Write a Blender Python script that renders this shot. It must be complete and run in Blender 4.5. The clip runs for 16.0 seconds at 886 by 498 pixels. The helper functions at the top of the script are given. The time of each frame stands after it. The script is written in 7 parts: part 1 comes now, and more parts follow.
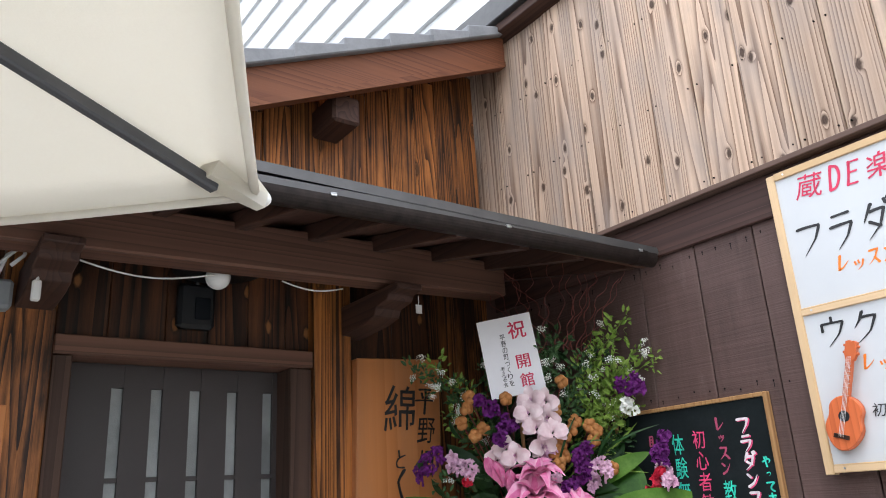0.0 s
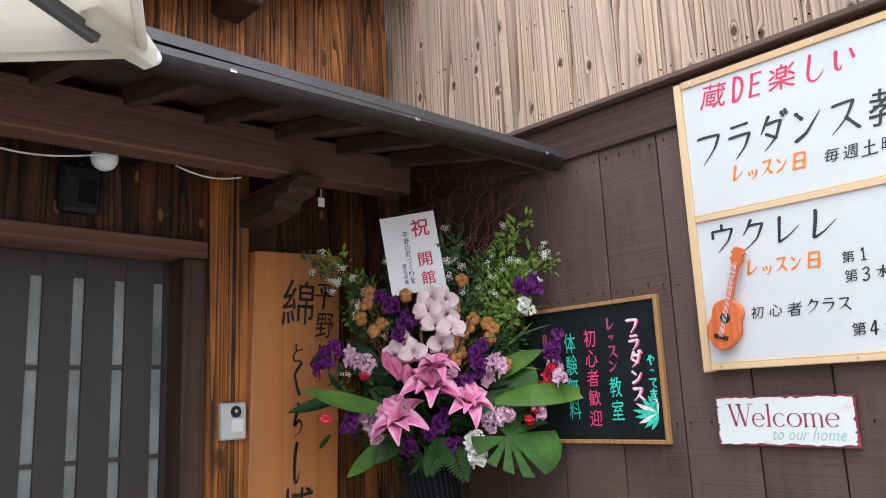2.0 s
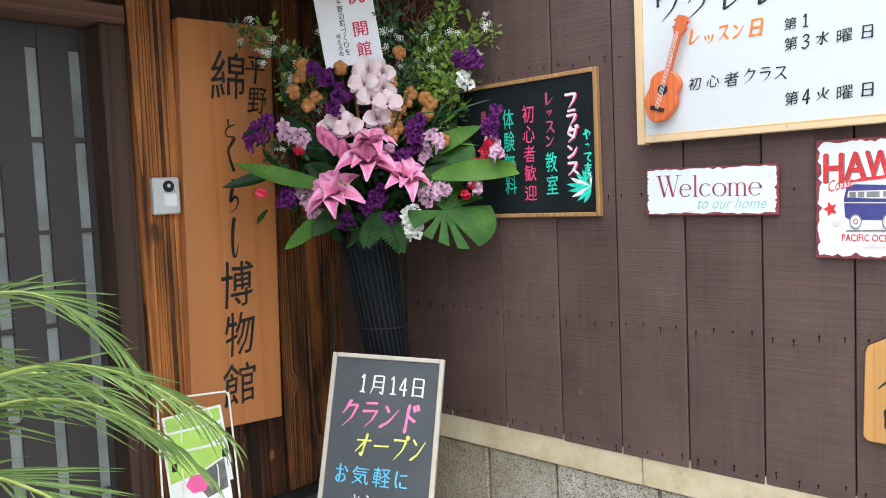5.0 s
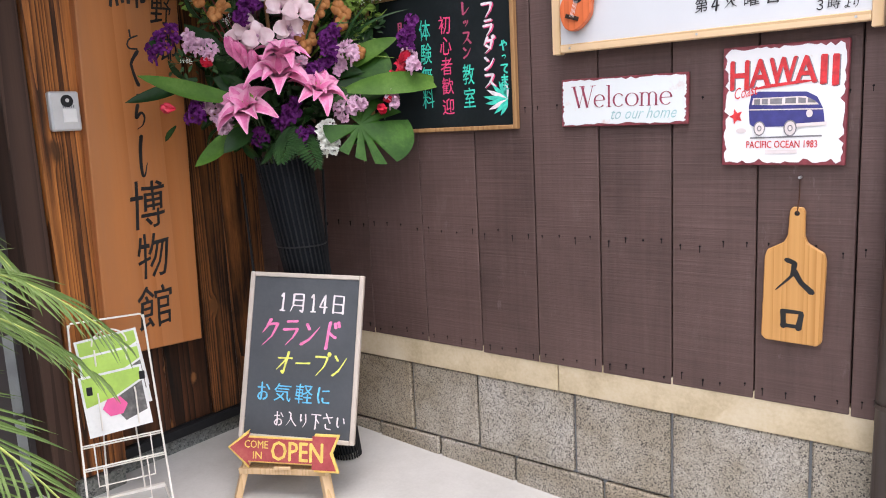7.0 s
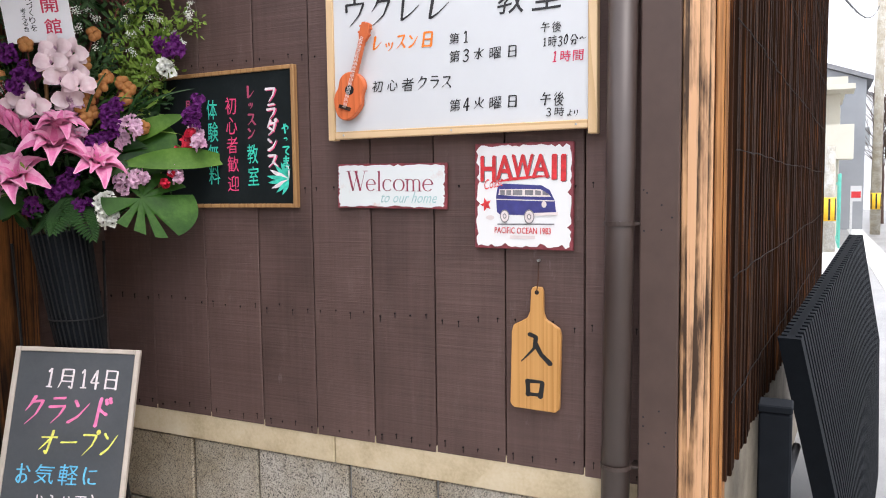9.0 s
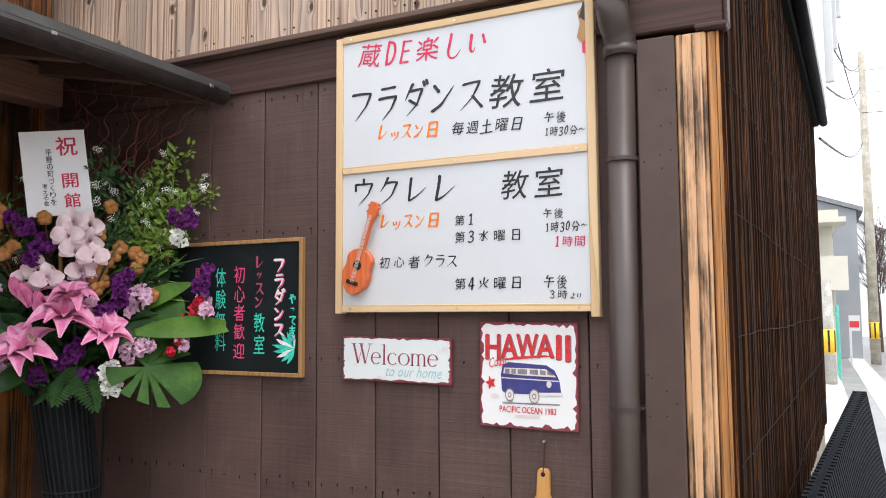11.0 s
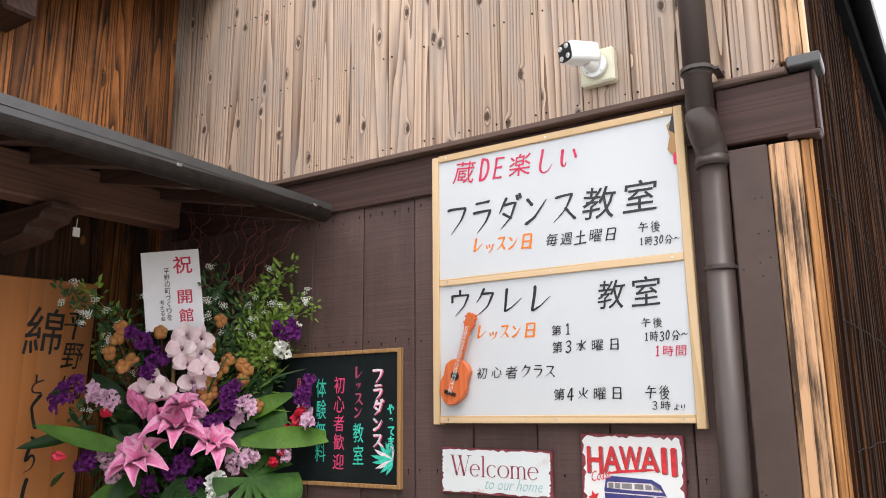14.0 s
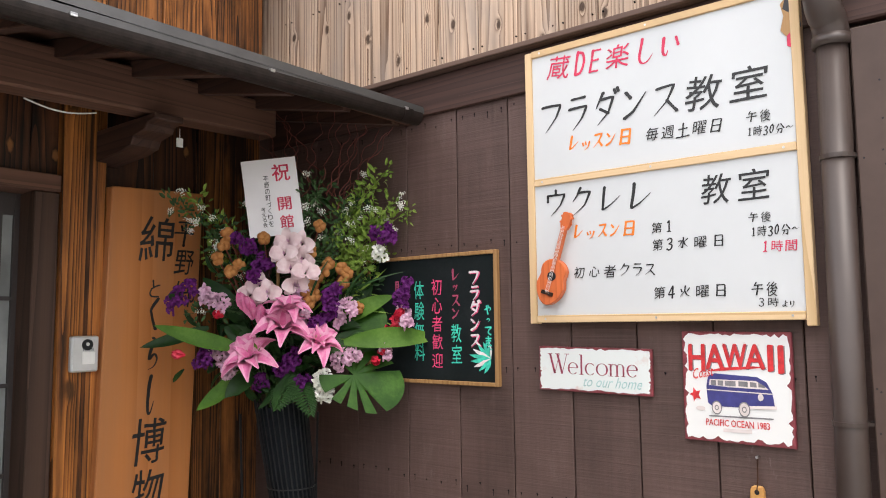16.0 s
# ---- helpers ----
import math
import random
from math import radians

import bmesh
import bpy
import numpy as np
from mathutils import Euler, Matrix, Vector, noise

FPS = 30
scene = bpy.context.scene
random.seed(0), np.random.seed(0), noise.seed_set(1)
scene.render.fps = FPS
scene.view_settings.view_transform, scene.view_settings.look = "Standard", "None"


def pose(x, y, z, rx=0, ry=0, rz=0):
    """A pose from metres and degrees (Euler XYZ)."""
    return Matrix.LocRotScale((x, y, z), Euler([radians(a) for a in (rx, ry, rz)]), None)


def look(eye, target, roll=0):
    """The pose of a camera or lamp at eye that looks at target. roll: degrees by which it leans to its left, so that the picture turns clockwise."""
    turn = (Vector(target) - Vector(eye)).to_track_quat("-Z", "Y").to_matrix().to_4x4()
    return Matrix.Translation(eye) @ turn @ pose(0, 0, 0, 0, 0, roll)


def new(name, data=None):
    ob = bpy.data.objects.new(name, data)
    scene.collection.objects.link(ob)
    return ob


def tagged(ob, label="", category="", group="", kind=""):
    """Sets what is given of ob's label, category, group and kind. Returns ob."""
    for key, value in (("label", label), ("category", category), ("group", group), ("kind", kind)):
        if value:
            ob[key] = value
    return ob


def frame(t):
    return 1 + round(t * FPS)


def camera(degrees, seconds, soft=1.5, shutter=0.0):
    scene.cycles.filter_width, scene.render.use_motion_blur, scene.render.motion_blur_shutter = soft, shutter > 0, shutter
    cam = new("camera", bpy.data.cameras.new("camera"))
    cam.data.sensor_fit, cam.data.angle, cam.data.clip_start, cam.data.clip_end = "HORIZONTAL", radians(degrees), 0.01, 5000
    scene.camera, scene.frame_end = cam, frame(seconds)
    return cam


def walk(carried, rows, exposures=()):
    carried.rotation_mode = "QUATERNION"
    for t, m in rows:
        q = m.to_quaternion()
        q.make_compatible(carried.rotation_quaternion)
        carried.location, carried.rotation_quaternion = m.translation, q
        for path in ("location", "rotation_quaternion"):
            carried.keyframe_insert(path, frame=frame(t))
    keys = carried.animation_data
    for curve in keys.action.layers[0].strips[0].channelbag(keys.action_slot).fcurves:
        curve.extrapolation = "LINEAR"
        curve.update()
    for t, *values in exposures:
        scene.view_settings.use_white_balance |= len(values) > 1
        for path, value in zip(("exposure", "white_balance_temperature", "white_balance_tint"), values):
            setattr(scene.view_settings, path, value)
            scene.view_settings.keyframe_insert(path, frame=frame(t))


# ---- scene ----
cam = camera(60.2, 16.0, soft=1.0)
PATH = [
    (0, (-2.32, -2.635, 1.472), (-1.183, -1.115, 2.103), -3.3),
    (0.5, (-2.32, -2.627, 1.466), (-1.108, -1.142, 2.038), -3.1),
    (1, (-2.312, -2.611, 1.462), (-1.042, -1.154, 1.972), -2.9),
    (1.5, (-2.295, -2.6, 1.449), (-0.978, -1.164, 1.899), -2.8),
    (2, (-2.291, -2.589, 1.444), (-0.93, -1.175, 1.829), -2.6),
    (2.5, (-2.283, -2.581, 1.431), (-0.888, -1.184, 1.745), -2.4),
    (3, (-2.278, -2.578, 1.415), (-0.855, -1.192, 1.649), -2.3),
    (3.5, (-2.272, -2.581, 1.401), (-0.834, -1.2, 1.549), -2.3),
    (4, (-2.258, -2.588, 1.383), (-0.816, -1.203, 1.442), -2.4),
    (4.5, (-2.242, -2.586, 1.37), (-0.798, -1.203, 1.319), -2.7),
    (7, (-2.196, -2.616, 1.304), (-0.644, -1.397, 0.975), -2.9),
    (7.5, (-2.165, -2.711, 1.303), (-0.546, -1.584, 0.976), -2.5),
    (8, (-2.162, -2.799, 1.294), (-0.467, -1.78, 0.992), -1.8),
    (8.5, (-2.176, -2.839, 1.29), (-0.423, -1.908, 1.037), -1.2),
    (9, (-2.177, -2.862, 1.328), (-0.387, -1.984, 1.17), -0.7),
    (11.5, (-2.218, -2.849, 1.522), (-0.436, -1.971, 1.753), -0.5),
    (12, (-2.22, -2.834, 1.533), (-0.451, -1.952, 1.84), -0.8),
    (12.5, (-2.219, -2.827, 1.542), (-0.473, -1.925, 1.911), -0.9),
    (13, (-2.229, -2.823, 1.553), (-0.505, -1.892, 1.95), -1.0),
    (13.5, (-2.259, -2.838, 1.541), (-0.564, -1.862, 1.96), -0.8),
    (14, (-2.28, -2.842, 1.529), (-0.622, -1.804, 1.947), -0.5),
    (14.5, (-2.289, -2.819, 1.524), (-0.667, -1.716, 1.914), -0.3),
    (15, (-2.274, -2.824, 1.516), (-0.682, -1.66, 1.847), -0.3),
    (15.5, (-2.271, -2.82, 1.507), (-0.702, -1.607, 1.765), -0.5),
    (16, (-2.268, -2.818, 1.497), (-0.721, -1.565, 1.689), -0.7),
]
walk(cam, [(t, look(eye, target, roll)) for t, eye, target, roll in PATH], [(0.0, 1.2, 6450, 13), (3.5, 1.26, 6450, 12), (4.5, 1.45, 6350, 7), (7.0, 1.34, 6600, 20), (9.0, 1.2, 6750, 17), (12.5, 1.06, 6800, 14), (16.0, 1.18, 7100, 15)])

# ---- world and light ----
world = bpy.data.worlds.new("overcast_sky")
scene.world = world
world.use_nodes = True
wn, wl = world.node_tree.nodes, world.node_tree.links
bg = wn["Background"]
sky = wn.new("ShaderNodeTexSky")
sky.sky_type, sky.sun_disc = "NISHITA", False
sky.sun_elevation, sky.sun_rotation = radians(65), radians(217)
bright = wn.new("ShaderNodeMixRGB")
bright.inputs[0].default_value = 0.9
bright.inputs[2].default_value = (12.0, 13.0, 14.2, 1)
wl.new(sky.outputs[0], bright.inputs[1])
wl.new(bright.outputs[0], bg.inputs[0])
bg.inputs[1].default_value = 0.1
sun_data = bpy.data.lights.new("sun", "SUN")
sun_data.energy, sun_data.angle, sun_data.color = 0.9, radians(30), (1.0, 0.97, 0.93)
sun = new("sun", sun_data)
sun.matrix_world = look((-3, -4, 11), (0, 0, 0))

# ---- materials ----


def base(name, rough=0.6, metal=0.0, spec=0.5):
    m = bpy.data.materials.new(name)
    m.use_nodes = True
    n = m.node_tree.nodes
    p = n["Principled BSDF"]
    p.inputs["Roughness"].default_value = rough
    p.inputs["Metallic"].default_value = metal
    p.inputs["Specular IOR Level"].default_value = spec
    return m, n, m.node_tree.links, p


def ramp(n, stops):
    r = n.new("ShaderNodeValToRGB")
    e = r.color_ramp.elements
    while len(e) < len(stops):
        e.new(0.5)
    for el, (pos, col) in zip(e, stops):
        el.position, el.color = pos, (*col, 1)
    return r


def math_node(n, l, op, a, b):
    k = n.new("ShaderNodeMath")
    k.operation = op
    for s, v in zip(k.inputs, (a, b)):
        if isinstance(v, (int, float)):
            s.default_value = v
        else:
            l.new(v, s)
    return k.outputs[0]


def mixed(n, l, fac, a, b, mode="MIX"):
    k = n.new("ShaderNodeMixRGB")
    k.blend_type = mode
    for s, v in zip(k.inputs, (fac, a, b)):
        if isinstance(v, (int, float)):
            s.default_value = v
        elif isinstance(v, tuple):
            s.default_value = (*v, 1)
        else:
            l.new(v, s)
    return k.outputs[0]


def coords(n, l, scale=(1, 1, 1), spread=40.0):
    """Object coordinates, shifted by a different amount for each object."""
    tc, oi = n.new("ShaderNodeTexCoord"), n.new("ShaderNodeObjectInfo")
    c = n.new("ShaderNodeCombineXYZ")
    r = math_node(n, l, "MULTIPLY", oi.outputs["Random"], spread)
    for s in c.inputs:
        l.new(r, s)
    add = n.new("ShaderNodeVectorMath")
    l.new(tc.outputs["Object"], add.inputs[0])
    l.new(c.outputs[0], add.inputs[1])
    mul = n.new("ShaderNodeVectorMath")
    mul.operation = "MULTIPLY"
    l.new(add.outputs[0], mul.inputs[0])
    mul.inputs[1].default_value = scale
    return mul.outputs[0], oi


def tex(n, l, vec, scale, detail=4, rough=0.6):
    t = n.new("ShaderNodeTexNoise")
    t.inputs["Scale"].default_value, t.inputs["Detail"].default_value, t.inputs["Roughness"].default_value = scale, detail, rough
    l.new(vec, t.inputs["Vector"])
    return t.outputs["Fac"]


def bump(n, l, p, h, strength=0.3, dist=0.004):
    b = n.new("ShaderNodeBump")
    b.inputs["Strength"].default_value, b.inputs["Distance"].default_value = strength, dist
    l.new(h, b.inputs["Height"])
    l.new(b.outputs[0], p.inputs["Normal"])


def plain(name, col, rough=0.5, metal=0.0, vary=0.12, scale=14.0, relief=0.05, spec=0.5):
    """A plain coat with faint blotches and fine relief."""
    m, n, l, p = base(name, rough, metal, spec)
    v, oi = coords(n, l)
    a, b = tex(n, l, v, scale, 5), tex(n, l, v, scale * 9, 3)
    lo = tuple(max(0, c * (1 - vary)) for c in col)
    hi = tuple(min(1, c * (1 + vary)) for c in col)
    r = ramp(n, [(0.3, lo), (0.7, hi)])
    l.new(a, r.inputs[0])
    l.new(r.outputs[0], p.inputs["Base Color"])
    if relief:
        bump(n, l, p, b, relief, 0.002)
    return m


def wood(name, early, late, char=None, rings=26.0, width=9.0, along=0.55, char_amount=0.5, knots=0.0, rough=0.65, grey=None,
         relief=0.35, tone=0.18, knot_scale=3.4, axis="z", knot_col=(0.06, 0.028, 0.012), knot_size=0.05, patch=(1.6, 1.6, 0.5), face="y", spec=0.25, swirl=0.14, sharp=0.24):
    """Sawn softwood with the grain along one local axis: growth rings that run in flames round knots, an optional
    scorched or weathered coat, and a different tone for each board."""
    m, n, l, p = base(name, rough, 0.0, spec)
    sc = {"z": (width, width, along), "x": (along, width, width), "y": (width, along, width)}[axis]
    v, oi = coords(n, l, sc)
    ks, kl = knot_scale, knot_scale * 0.5
    kv, _ = coords(n, l, {"z": (ks, ks, kl), "x": (kl, ks, ks), "y": (ks, kl, ks)}[axis])
    flame = tex(n, l, v, 0.55, 1.0, 0.35)
    warp = flame
    near = None
    if knots:
        sep, com = n.new("ShaderNodeSeparateXYZ"), n.new("ShaderNodeCombineXYZ")
        l.new(kv, sep.inputs[0])
        one, two = {"z": (1 if face == "x" else 0, 2), "x": (2, 0), "y": (2, 1)}[axis]
        l.new(sep.outputs[one], com.inputs[0])
        l.new(sep.outputs[two], com.inputs[1])
        vo = n.new("ShaderNodeTexVoronoi")
        vo.voronoi_dimensions = "2D"
        vo.inputs["Scale"].default_value = 1.0
        l.new(com.outputs[0], vo.inputs["Vector"])
        pick = n.new("ShaderNodeSeparateColor")
        l.new(vo.outputs["Color"], pick.inputs[0])
        has = math_node(n, l, "LESS_THAN", pick.outputs[0], knots)
        fall = math_node(n, l, "SUBTRACT", 1.0, math_node(n, l, "MULTIPLY", vo.outputs["Distance"], 6.5))
        fall = math_node(n, l, "MAXIMUM", fall, 0.0)
        fall = math_node(n, l, "MULTIPLY", math_node(n, l, "MULTIPLY", fall, fall), has)
        warp = math_node(n, l, "ADD", flame, math_node(n, l, "MULTIPLY", fall, swirl))
        soft = ramp(n, [(knot_size * 1.5, (1, 1, 1)), (knot_size * 3.0, (0, 0, 0))])
        rag = tex(n, l, kv, 9.0, 3.0, 0.6)
        l.new(math_node(n, l, "ADD", vo.outputs["Distance"], math_node(n, l, "MULTIPLY", math_node(n, l, "SUBTRACT", rag, 0.5), 0.11)), soft.inputs[0])
        near = math_node(n, l, "MULTIPLY", math_node(n, l, "MULTIPLY", soft.outputs[0], has), 0.9)
    ring = math_node(n, l, "FRACT", math_node(n, l, "MULTIPLY", warp, rings), 0.0)
    ring = math_node(n, l, "POWER", ring, 2.2)
    fibre = tex(n, l, v, 5.0, 7.0, 0.78)
    fac = math_node(n, l, "ADD", math_node(n, l, "MULTIPLY", ring, 0.5), math_node(n, l, "MULTIPLY", fibre, 0.66))
    r = ramp(n, [(0.26, early), (0.8, late)])
    l.new(fac, r.inputs[0])
    col = r.outputs[0]
    ton = math_node(n, l, "ADD", 1 - tone, math_node(n, l, "MULTIPLY", oi.outputs["Random"], 2 * tone))
    tc3 = n.new("ShaderNodeCombineXYZ")
    for s in tc3.inputs:
        l.new(ton, s)
    col = mixed(n, l, 1.0, col, tc3.outputs[0], "MULTIPLY")
    pv, _ = coords(n, l, patch, 23.0)
    blot = tex(n, l, pv, 2.2, 5.0, 0.62)
    if grey:
        g = ramp(n, [(0.42, (0, 0, 0)), (0.66, (1, 1, 1))])
        l.new(blot, g.inputs[0])
        col = mixed(n, l, math_node(n, l, "MULTIPLY", g.outputs[0], 0.6), col, grey)
    if char:
        c = ramp(n, [(max(0.0, 0.62 - 0.36 * char_amount), (0, 0, 0)), (0.62 + sharp - 0.36 * char_amount, (1, 1, 1))])
        l.new(math_node(n, l, "ADD", math_node(n, l, "MULTIPLY", blot, 0.62), math_node(n, l, "ADD", math_node(n, l, "MULTIPLY", fibre, 0.32), math_node(n, l, "MULTIPLY", ring, 0.1))), c.inputs[0])
        col = mixed(n, l, math_node(n, l, "MULTIPLY", c.outputs[0], 0.94), col, char)
    if near is not None:
        col = mixed(n, l, near, col, knot_col)
    l.new(col, p.inputs["Base Color"])
    bump(n, l, p, fac, relief, 0.003)
    return m


PALE = wood("weathered_cedar", (0.62, 0.45, 0.33), (0.15, 0.085, 0.054), face="x", knots=0.95, rings=17, width=18, along=0.32, knot_size=0.027, swirl=0.13, grey=(0.3, 0.25, 0.22), relief=0.6, tone=0.19, knot_scale=6.2, knot_col=(0.04, 0.02, 0.012), patch=(3, 3, 0.9))
BURNT = wood("scorched_cedar", (0.56, 0.21, 0.062), (0.12, 0.042, 0.015), char=(0.014, 0.01, 0.009), char_amount=0.66, knots=0.55, rings=20, width=17, along=0.36, relief=0.6, tone=0.3, rough=0.5, knot_scale=4.2, knot_col=(0.09, 0.04, 0.018), knot_size=0.03, swirl=0.12, patch=(3.5, 3.5, 1.0))
BURNTDEEP = wood("deeply_scorched_cedar", (0.46, 0.17, 0.05), (0.1, 0.036, 0.013), char=(0.012, 0.009, 0.008), char_amount=0.82, knots=0.7, rings=20, width=15, along=0.36, relief=0.6, tone=0.25, rough=0.5, knot_scale=4.6, knot_col=(0.2, 0.085, 0.03), knot_size=0.035, swirl=0.12, patch=(4, 4, 1.0))
POSTWOOD = wood("scorched_post_cedar", (0.6, 0.22, 0.055), (0.26, 0.08, 0.02), char=(0.016, 0.009, 0.006), char_amount=0.66, knots=0.5, rings=16, width=16, along=0.12, relief=0.5, tone=0.1, rough=0.45, knot_size=0.03, swirl=0.06, patch=(7, 7, 0.7))
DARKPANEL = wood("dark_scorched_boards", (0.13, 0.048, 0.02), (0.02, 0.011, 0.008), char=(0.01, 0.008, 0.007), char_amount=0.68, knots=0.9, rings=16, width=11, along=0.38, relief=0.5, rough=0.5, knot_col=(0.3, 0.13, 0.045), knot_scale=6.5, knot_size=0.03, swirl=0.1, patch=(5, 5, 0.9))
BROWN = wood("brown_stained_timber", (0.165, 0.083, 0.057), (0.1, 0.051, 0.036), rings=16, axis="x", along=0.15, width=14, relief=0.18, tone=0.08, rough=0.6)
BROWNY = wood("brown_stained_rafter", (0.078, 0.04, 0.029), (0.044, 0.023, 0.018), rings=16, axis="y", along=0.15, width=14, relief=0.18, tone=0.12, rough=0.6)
BROWNZ = wood("brown_stained_frame", (0.08, 0.045, 0.032), (0.045, 0.025, 0.018), rings=16, along=0.15, width=14, relief=0.18, tone=0.1, rough=0.6)
BARGE = wood("brown_barge_timber", (0.18, 0.068, 0.033), (0.115, 0.04, 0.02), rings=18, axis="x", along=0.12, width=16, knots=0.2, relief=0.18, tone=0.05, rough=0.6, knot_col=(0.07, 0.026, 0.014), swirl=0.04)
BEAMRED = wood("red_brown_beam", (0.075, 0.039, 0.032), (0.045, 0.025, 0.021), rings=16, axis="y", along=0.15, width=14, relief=0.15, tone=0.05, rough=0.6)
PLANK = wood("clear_cedar_plank", (0.52, 0.2, 0.066), (0.44, 0.155, 0.046), rings=9, width=8, along=0.05, knots=0.1, relief=0.1, tone=0.02, rough=0.42, knot_scale=2.6, knot_size=0.015, knot_col=(0.25, 0.09, 0.03), swirl=0.03, grey=(0.4, 0.18, 0.08), patch=(4, 4, 0.5))
PINE = wood("pale_pine", (0.7, 0.5, 0.3), (0.56, 0.37, 0.19), rings=12, width=18, along=0.2, relief=0.1, tone=0.05, rough=0.5)
PINEY = wood("pale_pine_batten", (0.7, 0.5, 0.3), (0.56, 0.37, 0.19), rings=12, width=18, along=0.2, axis="y", relief=0.1, tone=0.05, rough=0.5)
OAK = wood("oak_frame", (0.42, 0.24, 0.105), (0.29, 0.15, 0.06), rings=12, width=18, along=0.2, relief=0.12, tone=0.06, rough=0.5)
BAMBOO = wood("bamboo_board", (0.58, 0.305, 0.105), (0.45, 0.215, 0.062), rings=14, width=26, along=0.08, relief=0.06, tone=0.03, rough=0.4)
UKE = wood("orange_ukulele_wood", (0.66, 0.16, 0.055), (0.52, 0.115, 0.038), rings=12, width=18, along=0.15, relief=0.06, tone=0.02, rough=0.42)
RAWPOST = wood("raw_scorched_post", (0.62, 0.36, 0.2), (0.5, 0.27, 0.13), sharp=0.12, char=(0.024, 0.014, 0.01), char_amount=0.42, rings=9, width=16, along=0.14, relief=0.3, tone=0.04, rough=0.55, patch=(7, 7, 1.3))
RAWEDGE = wood("golden_board_edge", (0.5, 0.23, 0.08), (0.38, 0.155, 0.05), char=(0.03, 0.015, 0.009), char_amount=0.5, rings=14, width=26, along=0.14, relief=0.2, tone=0.04, rough=0.5, patch=(22, 22, 1.0))
SLAT = wood("charred_cedar_slat", (0.46, 0.16, 0.042), (0.1, 0.036, 0.014), char=(0.008, 0.0065, 0.006), sharp=0.22, char_amount=1.1, rings=14, width=60, along=0.5, relief=0.9, tone=0.5, rough=0.95, patch=(16, 16, 0.7), spec=0.05)


def board_paint():
    """Dark brown stain on rough-sawn boards: saw marks across, a few scuffs and runs."""
    m, n, l, p = base("dark_brown_stain", 0.6, 0.0, 0.3)
    v, oi = coords(n, l, (1, 1, 1))
    saw, _ = coords(n, l, (2, 2, 150))
    grain, _ = coords(n, l, (60, 60, 2.5))
    a, b, c = tex(n, l, v, 3.0, 5), tex(n, l, saw, 1.0, 3), tex(n, l, grain, 1.0, 3)
    r = ramp(n, [(0.3, (0.078, 0.048, 0.042)), (0.75, (0.124, 0.076, 0.067))])
    l.new(a, r.inputs[0])
    s = ramp(n, [(0.57, (0, 0, 0)), (0.78, (1, 1, 1))])
    scuff, _ = coords(n, l, (14, 14, 5))
    l.new(tex(n, l, scuff, 1.0, 6, 0.7), s.inputs[0])
    col = mixed(n, l, math_node(n, l, "MULTIPLY", s.outputs[0], 0.5), r.outputs[0], (0.15, 0.105, 0.09))
    ton = math_node(n, l, "ADD", 0.42, math_node(n, l, "ADD", math_node(n, l, "MULTIPLY", oi.outputs["Random"], 0.24), math_node(n, l, "ADD", math_node(n, l, "MULTIPLY", b, 0.55), math_node(n, l, "MULTIPLY", c, 0.4))))
    k = n.new("ShaderNodeCombineXYZ")
    for q in k.inputs:
        l.new(ton, q)
    col = mixed(n, l, 1.0, col, k.outputs[0], "MULTIPLY")
    chalky, _ = coords(n, l, (26, 26, 9), 17.0)
    area, _ = coords(n, l, (2.5, 2.5, 2.0), 9.0)
    w1, w2 = ramp(n, [(0.6, (0, 0, 0)), (0.74, (1, 1, 1))]), ramp(n, [(0.55, (0, 0, 0)), (0.68, (1, 1, 1))])
    l.new(tex(n, l, chalky, 1.0, 7, 0.75), w1.inputs[0])
    l.new(tex(n, l, area, 1.0, 3, 0.5), w2.inputs[0])
    worn = math_node(n, l, "MULTIPLY", math_node(n, l, "MULTIPLY", w1.outputs[0], w2.outputs[0]), 0.55)
    l.new(mixed(n, l, worn, col, (0.26, 0.21, 0.19)), p.inputs["Base Color"])
    bump(n, l, p, math_node(n, l, "ADD", b, math_node(n, l, "MULTIPLY", c, 0.7)), 0.7, 0.003)
    return m


STAIN = board_paint()
POSTPAINT = plain("brown_post_paint", (0.078, 0.05, 0.041), 0.55, vary=0.15, scale=6, relief=0.06, spec=0.3)
DRIPWOOD = wood("weathered_drip_timber", (0.15, 0.095, 0.075), (0.085, 0.052, 0.041), rings=16, axis="y", along=0.15, width=14, relief=0.2, tone=0.05)
EAVEBLACK = plain("matt_black_eave", (0.008, 0.008, 0.009), 0.9, vary=0.3, spec=0.08)


